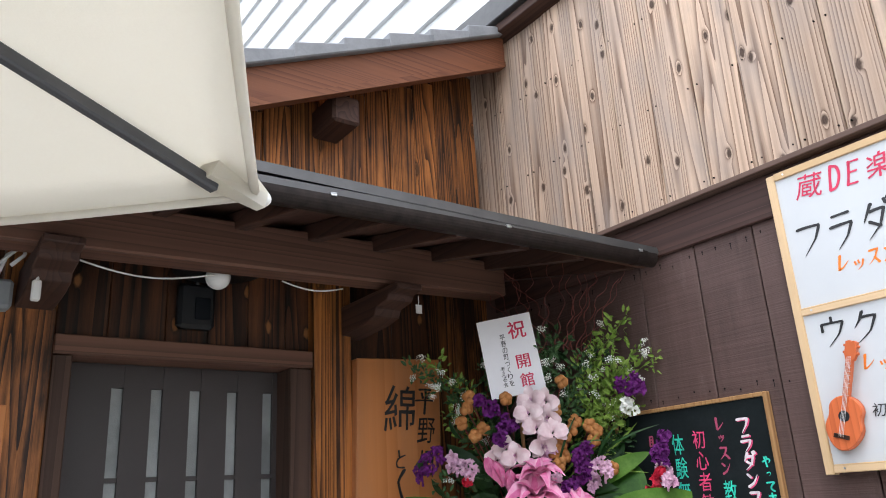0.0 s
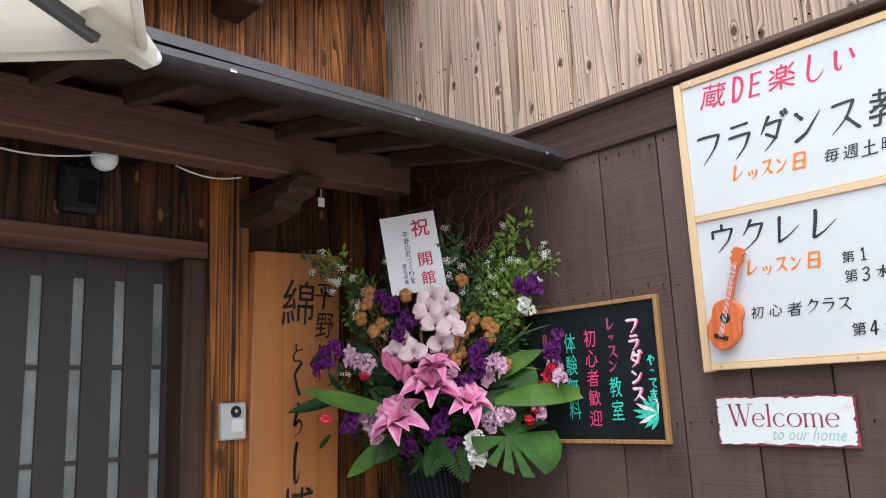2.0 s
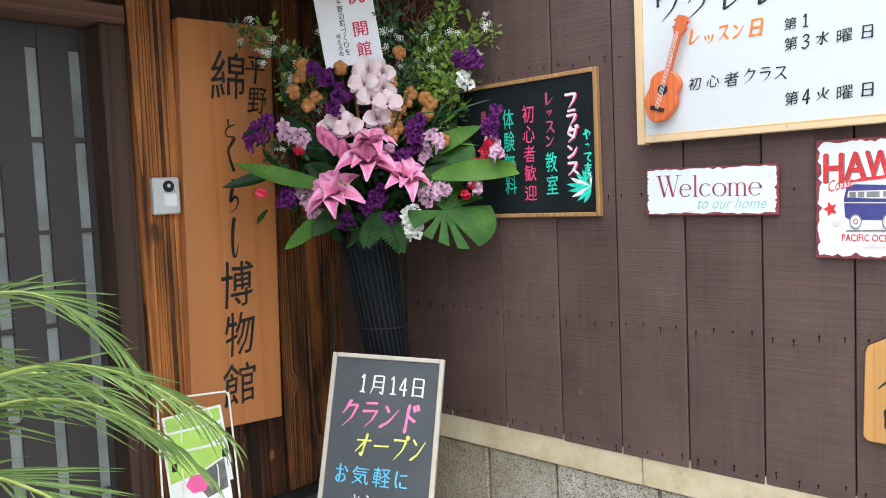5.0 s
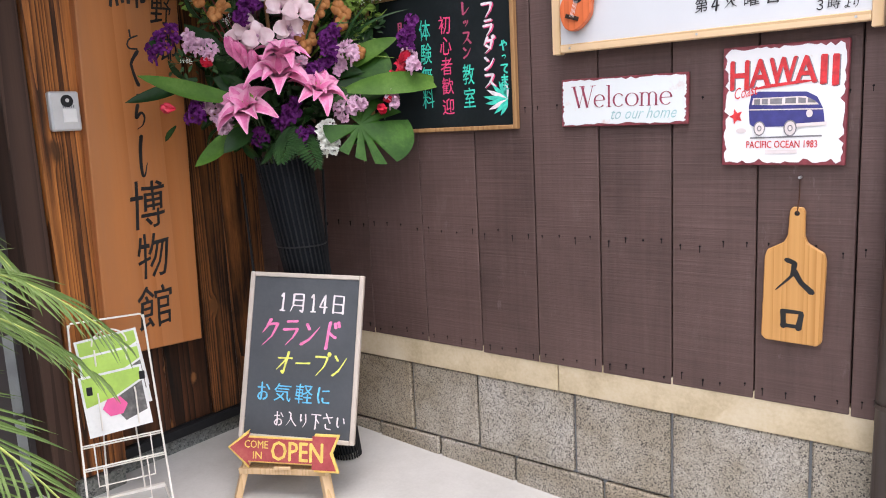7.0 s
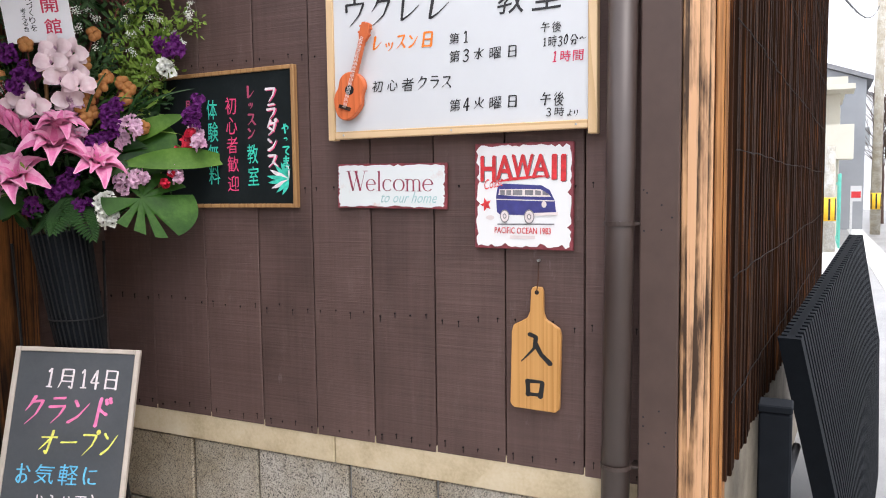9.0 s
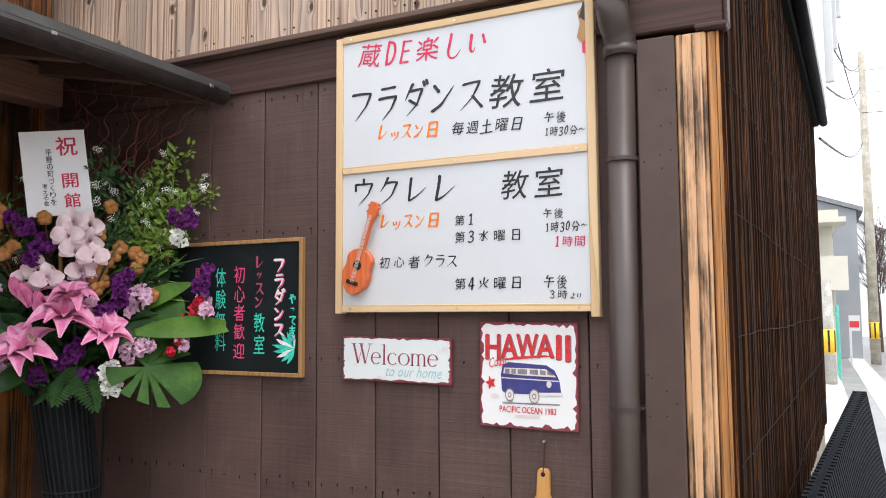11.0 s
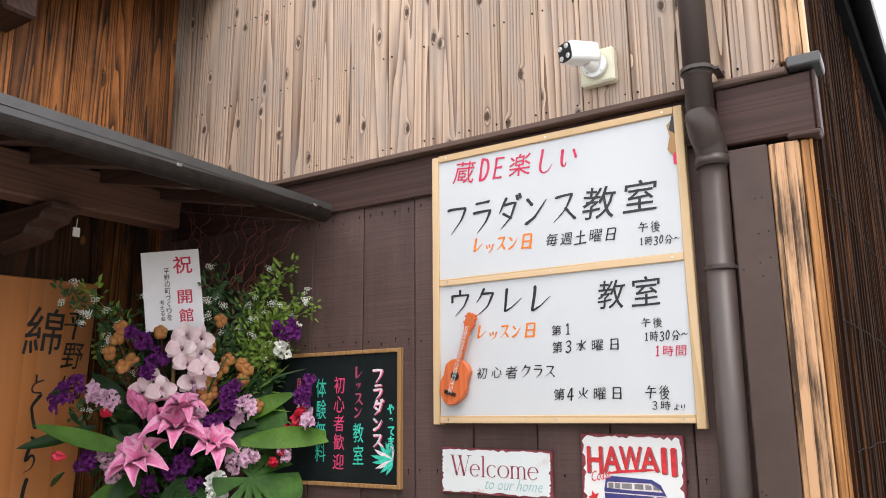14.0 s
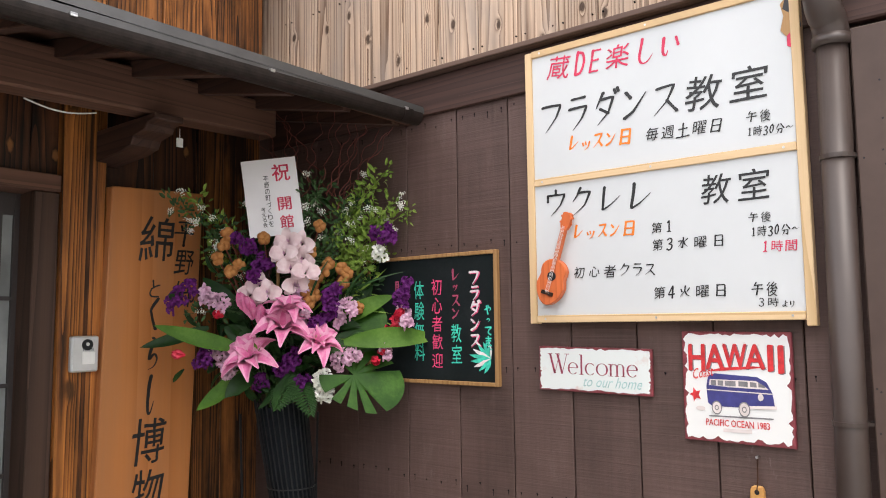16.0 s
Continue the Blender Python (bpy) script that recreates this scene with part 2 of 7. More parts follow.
def granite(name, light, dark, scale=170.0, rough=0.75):
    m, n, l, p = base(name, rough)
    v, oi = coords(n, l)
    vo = n.new("ShaderNodeTexVoronoi")
    vo.inputs["Scale"].default_value = scale
    l.new(v, vo.inputs["Vector"])
    sp = n.new("ShaderNodeSeparateColor")
    l.new(vo.outputs["Color"], sp.inputs[0])
    r = ramp(n, [(0.0, dark), (0.22, tuple(0.6 * a + 0.4 * b for a, b in zip(light, dark))), (0.6, light), (1.0, tuple(min(0.9, 1.25 * a) for a in light))])
    l.new(sp.outputs[0], r.inputs[0])
    stain = ramp(n, [(0.4, (0.72, 0.68, 0.6)), (0.68, (1, 1, 1))])
    l.new(tex(n, l, v, 5.0, 5), stain.inputs[0])
    ton = mixed(n, l, oi.outputs["Random"], (0.84, 0.77, 0.66), (1.0, 1.0, 1.0))
    col = mixed(n, l, 1.0, mixed(n, l, 1.0, r.outputs[0], stain.outputs[0], "MULTIPLY"), ton, "MULTIPLY")
    l.new(col, p.inputs["Base Color"])
    bump(n, l, p, math_node(n, l, "ADD", sp.outputs[0], tex(n, l, v, 60, 3)), 0.6, 0.004)
    return m


BLOCK = granite("granite_block", (0.46, 0.43, 0.38), (0.06, 0.057, 0.055), 250)
DARKGRANITE = granite("dark_granite", (0.2, 0.22, 0.22), (0.045, 0.055, 0.06), 160, 0.5)
CONCRETE = granite("grey_concrete", (0.5, 0.5, 0.47), (0.4, 0.4, 0.38), 60, 0.85)


def mottled(name, lo, mid, hi, scale, rough, relief=0.3, fine=90.0, spec=0.5):
    m, n, l, p = base(name, rough, 0.0, spec)
    v, oi = coords(n, l)
    a, b = tex(n, l, v, scale, 7, 0.62), tex(n, l, v, fine, 4, 0.6)
    r = ramp(n, [(0.3, lo), (0.52, mid), (0.72, hi)])
    l.new(math_node(n, l, "ADD", math_node(n, l, "MULTIPLY", a, 0.8), math_node(n, l, "MULTIPLY", b, 0.2)), r.inputs[0])
    l.new(r.outputs[0], p.inputs["Base Color"])
    bump(n, l, p, b, relief, 0.002)
    return m



def cloth(name, lo, mid, hi, scale, rough, relief=0.3, fine=240.0):
    """Woven canvas that lets some of the daylight through."""
    m = mottled(name, lo, mid, hi, scale, rough, relief, fine)
    n, l = m.node_tree.nodes, m.node_tree.links
    t, mx = n.new("ShaderNodeBsdfTranslucent"), n.new("ShaderNodeMixShader")
    t.inputs["Color"].default_value = (*hi, 1)
    mx.inputs[0].default_value = 0.5
    l.new(n["Principled BSDF"].outputs[0], mx.inputs[1])
    l.new(t.outputs[0], mx.inputs[2])
    l.new(mx.outputs[0], n["Material Output"].inputs[0])
    return m


STAINEDBASE = mottled("stained_concrete_base", (0.13, 0.11, 0.08), (0.22, 0.19, 0.145), (0.32, 0.285, 0.23), 6.0, 0.9, 0.4)
SILL = mottled("cream_mortar", (0.36, 0.28, 0.16), (0.58, 0.48, 0.32), (0.68, 0.6, 0.45), 5.0, 0.85)
FLOOR = mottled("worn_concrete_floor", (0.4, 0.39, 0.36), (0.5, 0.49, 0.46), (0.57, 0.56, 0.53), 2.6, 0.6, 0.2)
ASPHALT = mottled("wet_asphalt", (0.16, 0.16, 0.155), (0.24, 0.24, 0.235), (0.33, 0.33, 0.32), 1.2, 0.4, 0.4, 150)
KERB = mottled("pale_kerb_concrete", (0.42, 0.42, 0.4), (0.55, 0.55, 0.52), (0.66, 0.66, 0.63), 3.0, 0.8)
TILE = mottled("grey_roof_tile", (0.15, 0.155, 0.165), (0.21, 0.215, 0.225), (0.27, 0.275, 0.285), 6.0, 0.7, 0.15, spec=0.2)
PIPE = plain("brown_plastic_pipe", (0.05, 0.034, 0.029), 0.42, vary=0.12, scale=7, relief=0.02)
GUTTER = plain("dark_brown_gutter", (0.02, 0.0145, 0.0125), 0.5, vary=0.45, scale=24, relief=0.15, spec=0.16)
FLASHING = plain("grey_steel_flashing", (0.085, 0.083, 0.083), 0.42, 0.3, vary=0.15, scale=10)
STEEL = plain("zinc_steel", (0.6, 0.6, 0.6), 0.35, 0.9)
NAILMAT = plain("rusty_nail", (0.006, 0.005, 0.005), 0.8, spec=0.1)
WHITEBOARD = plain("white_sign_panel", (0.575, 0.59, 0.6), 0.45, vary=0.02, scale=4, relief=0.01)
BLACKINK = plain("black_brush_ink", (0.012, 0.012, 0.013), 0.5, vary=0.3)
REDINK = plain("crimson_marker", (0.6, 0.018, 0.075), 0.5, vary=0.2, scale=40)
ORANGEINK = plain("orange_marker", (0.85, 0.2, 0.01), 0.5, vary=0.2, scale=40)
CHALKBOARD = mottled("black_chalkboard", (0.008, 0.011, 0.012), (0.012, 0.016, 0.017), (0.02, 0.025, 0.027), 5.0, 0.5, 0.05, spec=0.12)
GREYBOARD = mottled("grey_chalkboard", (0.045, 0.052, 0.06), (0.06, 0.068, 0.077), (0.075, 0.084, 0.093), 4.0, 0.6, 0.05)
CH_TEAL = plain("teal_chalk_paint", (0.03, 0.62, 0.46), 0.7, vary=0.35, scale=60)
CH_PINK = plain("pink_chalk_paint", (0.78, 0.07, 0.2), 0.7, vary=0.3, scale=60)
CH_ROSE = plain("rose_chalk_paint", (0.42, 0.07, 0.14), 0.7, vary=0.3, scale=60)
CH_WHITE = plain("white_chalk_paint", (0.78, 0.72, 0.74), 0.7, vary=0.2, scale=60)
CH_MAGENTA = plain("magenta_chalk_paint", (0.8, 0.2, 0.42), 0.7, vary=0.25, scale=60)
CH_YELLOW = plain("yellow_chalk_paint", (0.75, 0.76, 0.16), 0.7, vary=0.25, scale=60)
CH_BLUE = plain("blue_chalk_paint", (0.12, 0.5, 0.75), 0.7, vary=0.25, scale=60)
DOORMAT = plain("dark_grey_door_steel", (0.05, 0.042, 0.042), 0.45, 0.0, vary=0.06, scale=3, relief=0.02, spec=0.3)
BLACKMAT = plain("black_powder_coat", (0.012, 0.013, 0.015), 0.5, vary=0.2, scale=30, spec=0.3)
PANELBLACK = plain("black_blue_panel", (0.008, 0.01, 0.013), 0.75, vary=0.15, scale=20, spec=0.1)
WHITEPLASTIC = plain("white_plastic", (0.8, 0.8, 0.78), 0.35, vary=0.03)
IVORY = plain("ivory_plastic_box", (0.66, 0.63, 0.48), 0.4, vary=0.04)
SILVER = plain("silver_plastic", (0.62, 0.63, 0.62), 0.34, 0.3, vary=0.05)
CANVAS = cloth("cream_canvas", (0.74, 0.7, 0.62), (0.79, 0.755, 0.68), (0.83, 0.8, 0.73), 2.5, 0.85, 0.25, 240)
RIBMAT = plain("grey_umbrella_rib", (0.07, 0.072, 0.08), 0.45)
WHITEWALL = mottled("white_metal_siding", (0.56, 0.57, 0.57), (0.62, 0.63, 0.63), (0.68, 0.69, 0.69), 0.7, 0.5, 0.05)
BEIGEWALL = mottled("beige_render_wall", (0.5, 0.47, 0.38), (0.58, 0.55, 0.46), (0.64, 0.61, 0.52), 0.6, 0.85, 0.1)
GREYWALL = mottled("grey_house_siding", (0.2, 0.215, 0.23), (0.25, 0.265, 0.28), (0.3, 0.31, 0.32), 0.5, 0.7, 0.1)
GREENPAINT = plain("green_fence_paint", (0.1, 0.5, 0.4), 0.5)
YELLOWBAND = plain("yellow_pole_band", (0.85, 0.5, 0.02), 0.5)
DARKVOID = plain("dark_interior", (0.01, 0.01, 0.011), 0.8)


def frosted():
    m, n, l, p = base("ribbed_frosted_glass", 0.3)
    v, oi = coords(n, l, (1, 1, 1))
    r = ramp(n, [(0.35, (0.17, 0.18, 0.18)), (0.7, (0.34, 0.36, 0.36))])
    l.new(tex(n, l, v, 3.5, 4), r.inputs[0])
    l.new(r.outputs[0], p.inputs["Base Color"])
    bump(n, l, p, tex(n, l, v, 180, 2), 0.4, 0.002)
    return m


FROST = frosted()

# ---- mesh helpers ----


def box(bm, x0, y0, z0, x1, y1, z1, m=None):
    """An axis-parallel box, optionally moved by m."""
    vs = [bm.verts.new(Vector((x, y, z)) if m is None else m @ Vector((x, y, z))) for x in (x0, x1) for y in (y0, y1) for z in (z0, z1)]
    for f in ((0, 1, 3, 2), (4, 6, 7, 5), (0, 4, 5, 1), (2, 3, 7, 6), (0, 2, 6, 4), (1, 5, 7, 3)):
        bm.faces.new([vs[i] for i in f])
    return vs


def bevelled(bm, width=0.003, segs=1):
    bmesh.ops.recalc_face_normals(bm, faces=bm.faces)
    bmesh.ops.bevel(bm, geom=list(bm.edges), offset=width, segments=segs, affect="EDGES", profile=0.6)
    return bm


def cyl(bm, p0, p1, r0, r1=None, seg=12, caps=True):
    r1 = r0 if r1 is None else r1
    p0, p1 = Vector(p0), Vector(p1)
    q = (p1 - p0).to_track_quat("Z", "Y").to_matrix()
    rings = []
    for p, r in ((p0, r0), (p1, r1)):
        rings.append([bm.verts.new(p + q @ Vector((r * math.cos(2 * math.pi * i / seg), r * math.sin(2 * math.pi * i / seg), 0))) for i in range(seg)])
    for i in range(seg):
        bm.faces.new([rings[0][i], rings[0][(i + 1) % seg], rings[1][(i + 1) % seg], rings[1][i]])
    if caps:
        bm.faces.new(rings[0][::-1])
        bm.faces.new(rings[1])


def tube(bm, pts, r, seg=8, r_end=None):
    """A round tube along points, tapering to r_end."""
    pts = [Vector(p) for p in pts]
    rings = []
    for i, p in enumerate(pts):
        d = (pts[min(i + 1, len(pts) - 1)] - pts[max(i - 1, 0)]).normalized()
        q = d.to_track_quat("Z", "Y").to_matrix()
        rr = r if r_end is None else r + (r_end - r) * i / (len(pts) - 1)
        rings.append([bm.verts.new(p + q @ Vector((rr * math.cos(2 * math.pi * k / seg), rr * math.sin(2 * math.pi * k / seg), 0))) for k in range(seg)])
    for a, b in zip(rings, rings[1:]):
        for k in range(seg):
            bm.faces.new([a[k], a[(k + 1) % seg], b[(k + 1) % seg], b[k]])
    bm.faces.new(rings[0][::-1])
    bm.faces.new(rings[-1])


def outline(bm, pts, depth, m):
    """A flat shape of given outline (x, y), depth thick, at the pose m."""
    lo = [bm.verts.new(m @ Vector((x, y, 0))) for x, y in pts]
    hi = [bm.verts.new(m @ Vector((x, y, depth))) for x, y in pts]
    bm.faces.new(lo[::-1])
    bm.faces.new(hi)
    for i in range(len(pts)):
        j = (i + 1) % len(pts)
        bm.faces.new([lo[i], lo[j], hi[j], hi[i]])


def mesh_of(name, bm, mat, smooth=False, centre=None):
    if centre is not None:
        bmesh.ops.translate(bm, verts=bm.verts, vec=-Vector(centre))
    me = bpy.data.meshes.new(name)
    bm.normal_update()
    bm.to_mesh(me)
    bm.free()
    me.materials.append(mat)
    if smooth:
        me.polygons.foreach_set("use_smooth", [True] * len(me.polygons))
    return me


def thing(name, bm, mat, label, category, kind="", group="", smooth=False, at=(0, 0, 0)):
    ob = new(name, mesh_of(name, bm, mat, smooth))
    ob.location = at
    return tagged(ob, label, category, group, kind)


def empty(name, at, label, category, kind="", group="", turn=0.0):
    ob = new(name)
    ob.empty_display_size = 0.1
    ob.matrix_world = pose(*at, 0, 0, turn)
    return tagged(ob, label, category, group, kind)


def part(name, bm, mat, parent, label="", smooth=False, centre=None):
    """One mesh under a thing or a part; its points are in its parent's space, its own origin at centre."""
    ob = new(name, mesh_of(name, bm, mat, smooth, centre))
    ob.parent = parent
    if centre is not None:
        ob.location = centre
    if label:
        ob["label"] = label
    return ob


def block_part(name, lo, hi, mat, parent, label="", width=0.003):
    """A bevelled box part, with its origin at its middle."""
    bm = bmesh.new()
    box(bm, *lo, *hi)
    bevelled(bm, width)
    return part(name, bm, mat, parent, label, centre=[(a + b) / 2 for a, b in zip(lo, hi)])


def lettering(text):
    """The outline of a piece of writing as points and faces, fitted to a box one wide and one high round the middle."""
    cu = bpy.data.curves.new("writing", "FONT")
    cu.body, cu.resolution_u, cu.fill_mode = text, 2, "FRONT"
    ob = bpy.data.objects.new("writing", cu)
    scene.collection.objects.link(ob)
    dg = bpy.context.evaluated_depsgraph_get()
    me = bpy.data.meshes.new_from_object(ob.evaluated_get(dg))
    pts = [v.co.copy() for v in me.vertices]
    faces = [tuple(p.vertices) for p in me.polygons]
    bpy.data.objects.remove(ob)
    bpy.data.curves.remove(cu)
    bpy.data.meshes.remove(me)
    if not pts:
        return [], []
    x0, x1 = min(p.x for p in pts), max(p.x for p in pts)
    y0, y1 = min(p.y for p in pts), max(p.y for p in pts)
    return [Vector(((p.x - x0) / max(x1 - x0, 1e-6) - 0.5, (p.y - y0) / max(y1 - y0, 1e-6) - 0.5, 0)) for p in pts], faces


def write(text, m, w, h, mat, parent, thick=0.012, slant=0.0, wobble=0.0, name="lettering", label=""):
    """Flat writing w wide and h high; m takes its plane (x along, y up, z out) to the parent's space."""
    pts, faces = lettering(text)
    if not pts:
        return None
    bm = bmesh.new()
    d = max(0.0, thick) * h * 0.8
    moves = [(0, 0)] if d == 0 else [(-d, -d * 0.5), (d, d * 0.5), (0, d)]
    for j, (dx, dy) in enumerate(moves):
        for p in pts:
            x, y = p.x * w, p.y * h
            if wobble:
                k = noise.noise_vector(Vector((x * 14 + len(text), y * 14, w * 50)))
                x, y = x + wobble * k.x, y + wobble * k.y
            bm.verts.new(m @ Vector((x + slant * y + dx, y + dy, 0.00025 * j)))
    bm.verts.ensure_lookup_table()
    for j in range(len(moves)):
        for f in faces:
            try:
                bm.faces.new([bm.verts[i + j * len(pts)] for i in f])
            except ValueError:
                pass
    return part(name, bm, mat, parent, label)


# hand-drawn characters as brush strokes on a 100 by 100 field; ">" ends a stroke in a point
STROKES = {
    "フ": "8,86 88,88 72,48 30,2>", "ラ": "24,94 76,95;12,64 86,66 70,32 34,2>", "ダ": "38,98 10,52>;34,78 80,80 62,36 18,2>;30,50 62,34;82,102 88,92;94,106 100,96",
    "ン": "14,82 34,66;16,8 50,28 90,80>", "ス": "16,86 76,87 52,42 8,4>;52,44 92,8", "ウ": "48,100 50,82;14,78 16,54;14,78 86,80 74,40 36,0>",
    "ク": "40,98 28,72 8,48>;36,80 84,82 66,36 22,0>", "レ": "24,96 24,8 54,24 92,62>", "ッ": "14,66 22,46;42,72 48,52;82,70 70,34 36,6>",
    "日": "22,92 22,6;22,90 78,90 78,6;22,50 76,50;22,10 78,10", "ド": "34,98 34,2;36,62 78,44;62,94 70,80;80,98 88,84", "オ": "10,70 90,72;60,98 60,4 46,14;58,68 12,16>",
    "ー": "8,50 92,52", "プ": "10,80 80,80 66,40 28,2>;88,100 96,94 90,86 82,92 88,100", "1": "30,78 52,94 52,4;28,4 76,4", "4": "66,4 66,96 12,34 90,34",
    "3": "18,84 50,94 78,80 70,60 40,52 76,42 82,20 50,4 16,14", "0": "50,94 22,70 22,30 50,6 78,30 78,70 50,94", "月": "26,92 24,40 8,4>;26,92 80,92 80,8 66,14;26,64 78,64;26,38 78,38",
    "土": "20,60 80,62;50,96 50,8;6,8 94,10", "水": "50,98 50,4 38,12;10,68 40,68 30,36 8,14>;86,82 58,58;54,60 70,30 94,8>", "火": "18,70 26,48;84,74 68,50;50,98 48,50 8,4>;50,52 66,22 94,2>",
    "口": "16,80 20,14;16,78 84,82 78,12;20,18 78,20", "入": "32,94 50,86 44,50 6,8>;48,64 68,34 98,10", "し": "30,96 26,30 40,6 66,10 90,36>", "い": "18,80 20,30 34,18 40,34>;74,76 86,46",
    "と": "34,94 42,60;82,70 34,46 22,24 40,8 84,8", "く": "66,98 34,62 38,48 72,2", "ら": "34,98 62,86;34,68 26,32 54,46 76,34 66,12 30,0>", "午": "30,98 14,68>;22,76 82,78;6,46 94,48;50,78 50,2",
    "分": "40,94 10,48>;60,94 94,50;26,46 74,46 70,8 56,14;44,46 18,2>", "〜": "6,44 30,60 60,42 94,58>",
    "や": "6,52 70,74 86,54 66,38>;52,94 60,78;30,92 50,4", "て": "8,82 88,86 50,54 44,26 76,6", "ま": "16,78 84,80;20,54 80,56;50,98 50,18 26,6 16,22 34,32 86,8",
    "す": "6,74 94,76;56,98 58,40 40,26 34,48 52,52 60,30 36,0>", "お": "8,70 56,72;34,96 34,10 12,22 30,44 66,46 76,22 54,6;70,88 90,66", "に": "20,90 14,40 24,10;46,74 86,76;46,36 52,14 90,14",
    "り": "26,90 22,44 34,54;70,92 74,46 44,2>", "さ": "10,72 90,78;36,98 70,44;28,34 34,10 74,6", "下": "6,88 94,90;48,88 48,2;52,62 78,42", "平": "16,90 84,90;28,76 36,58;74,80 62,58;4,48 96,50;50,90 50,0",
    "目": "26,94 26,4;26,92 74,92 74,4;26,64 74,64;26,38 74,38;26,8 74,8", "っ": "16,62 60,70 80,48 50,22>", "よ": "52,96 52,24 30,8 18,22 36,32 84,10;54,66 84,68",
    "D": "22,94 22,6;22,92 62,84 80,50 62,14 22,6", "E": "24,94 24,6;24,92 78,92;24,52 70,52;24,8 80,8",
}
ROUND = set("3 0 し い と く ら て ま す お に り さ や っ よ 〜 D".split())


def glyph(bm, ch, m, w, h, weight, slant=0.0, wobble=0.0, phase=0.0):
    """One character round the middle of m, w wide and h high: brush strokes where they are known, else the font's outline."""
    def put(x, y, lift):
        if wobble:
            k = noise.noise_vector(Vector((x * 14 + phase, y * 14, w * 50 + phase)))
            x, y = x + wobble * k.x, y + wobble * k.y
        return bm.verts.new(m @ Vector((x + slant * y, y, lift)))

    if ch not in STROKES:
        pts, faces = lettering(ch)
        w, h = w * 0.93, h * 0.93
        d = weight * h * 0.03
        for q, (dx, dy) in enumerate(((-d, -d * 0.5), (d, d * 0.5), (0, d))):
            vs = [put(p.x * w + dx, p.y * h + dy, 0.0002 * q) for p in pts]
            for f in faces:
                try:
                    bm.faces.new([vs[i] for i in f])
                except ValueError:
                    pass
        return
    for q, stroke in enumerate(STROKES[ch].split(";")):
        point = stroke.endswith(">")
        pts = [Vector(((float(a) / 100 - 0.5) * w, (float(b) / 100 - 0.5) * h)) for a, b in (p.split(",") for p in stroke.rstrip(">").split())]
        fine = []
        for i in range(len(pts) - 1):
            p0, p1, p2, p3 = pts[max(i - 1, 0)], pts[i], pts[i + 1], pts[min(i + 2, len(pts) - 1)]
            bend = 0.5 if ch in ROUND else 0.12
            n = 6
            for k in range(n):
                t = k / n
                a, b = (p2 - p0) * bend, (p3 - p1) * bend
                fine.append(p1 * (2 * t ** 3 - 3 * t * t + 1) + a * (t ** 3 - 2 * t * t + t) + p2 * (3 * t * t - 2 * t ** 3) + b * (t ** 3 - t * t))
        fine.append(pts[-1])
        r0 = weight * h * 0.5
        lift = 0.0002 * q
        left, right = [], []
        for i, p in enumerate(fine):
            k = i / (len(fine) - 1)
            d = (fine[min(i + 1, len(fine) - 1)] - fine[max(i - 1, 0)]).normalized()
            nrm_ = Vector((-d.y, d.x))
            r = r0 * (0.78 + 0.3 * abs(d.y)) * (1.12 - 0.3 * math.sin(math.pi * k))
            r *= max(0.12, 1 - max(0.0, k - 0.45) * 1.6) if point else (1.0 if k > 0.05 else 0.8)
            left.append(put(p.x + nrm_.x * r, p.y + nrm_.y * r, lift))
            right.append(put(p.x - nrm_.x * r, p.y - nrm_.y * r, lift))
        for i in range(len(fine) - 1):
            bm.faces.new([left[i], right[i], right[i + 1], left[i + 1]])
        for p in (fine[0],) if point else (fine[0], fine[-1]):
            bm.faces.new([put(p.x + r0 * math.cos(a * 0.785 + 0.4), p.y + 0.8 * r0 * math.sin(a * 0.785 + 0.4), lift + 0.0001) for a in range(8)])


def brushed(text, m, w, h, mat, parent, weight=0.1, slant=0.0, wobble=0.0, small=""):
    """A hand-written line, w long and h high, its characters spaced one by one."""
    share = [0.55 if c in small else 0.62 if c in "130D E4" else 0.92 if c in STROKES and c not in "日月水火土午分" else 1.2 for c in text]
    step = w / sum(share)
    r = random.Random(len(text) * 7 + ord(text[0]))
    bm = bmesh.new()
    x = -w / 2
    for c, k in zip(text, share):
        cell = step * k
        tall = h * (0.6 if c in small else 0.72 if c == "ッ" else 0.9) * r.uniform(0.93, 1.07)
        if c != " ":
            drop = -0.16 * h if c in small or c == "ッ" else 0.0
            glyph(bm, c, m @ pose(x + cell / 2, drop + r.uniform(-0.03, 0.03) * h, 0, 0, 0, r.uniform(-3, 3)), min(cell * 0.86, tall * 1.05), tall, weight, slant, wobble, r.uniform(0, 9))
        x += cell
    return part("lettering", bm, mat, parent)


def column(text, m, x, top, bottom, w, mat, parent, thick=0.012, wobble=0.0, slant=0.0):
    """Writing from top to bottom, one character under the other."""
    step = (top - bottom) / len(text)
    for i, ch in enumerate(text):
        k = 0.6 if ch in "っゃゅょッ" else 0.92
        tall = {"し": 1.0, "く": 1.0, "一": 0.2}.get(ch, k)
        if thick < 0.02:
            write(ch, m @ pose(x, top - step * (i + 0.5), 0), w * (0.55 if ch in "しレく" else k), step * tall * 0.95, mat, parent, thick, slant, wobble, "character")
            continue
        bm = bmesh.new()
        glyph(bm, ch, m @ pose(x, top - step * (i + 0.5), 0), w * (0.7 if ch in "しく" else k), step * tall, 0.19, slant, wobble, i)
        part("character", bm, mat, parent)


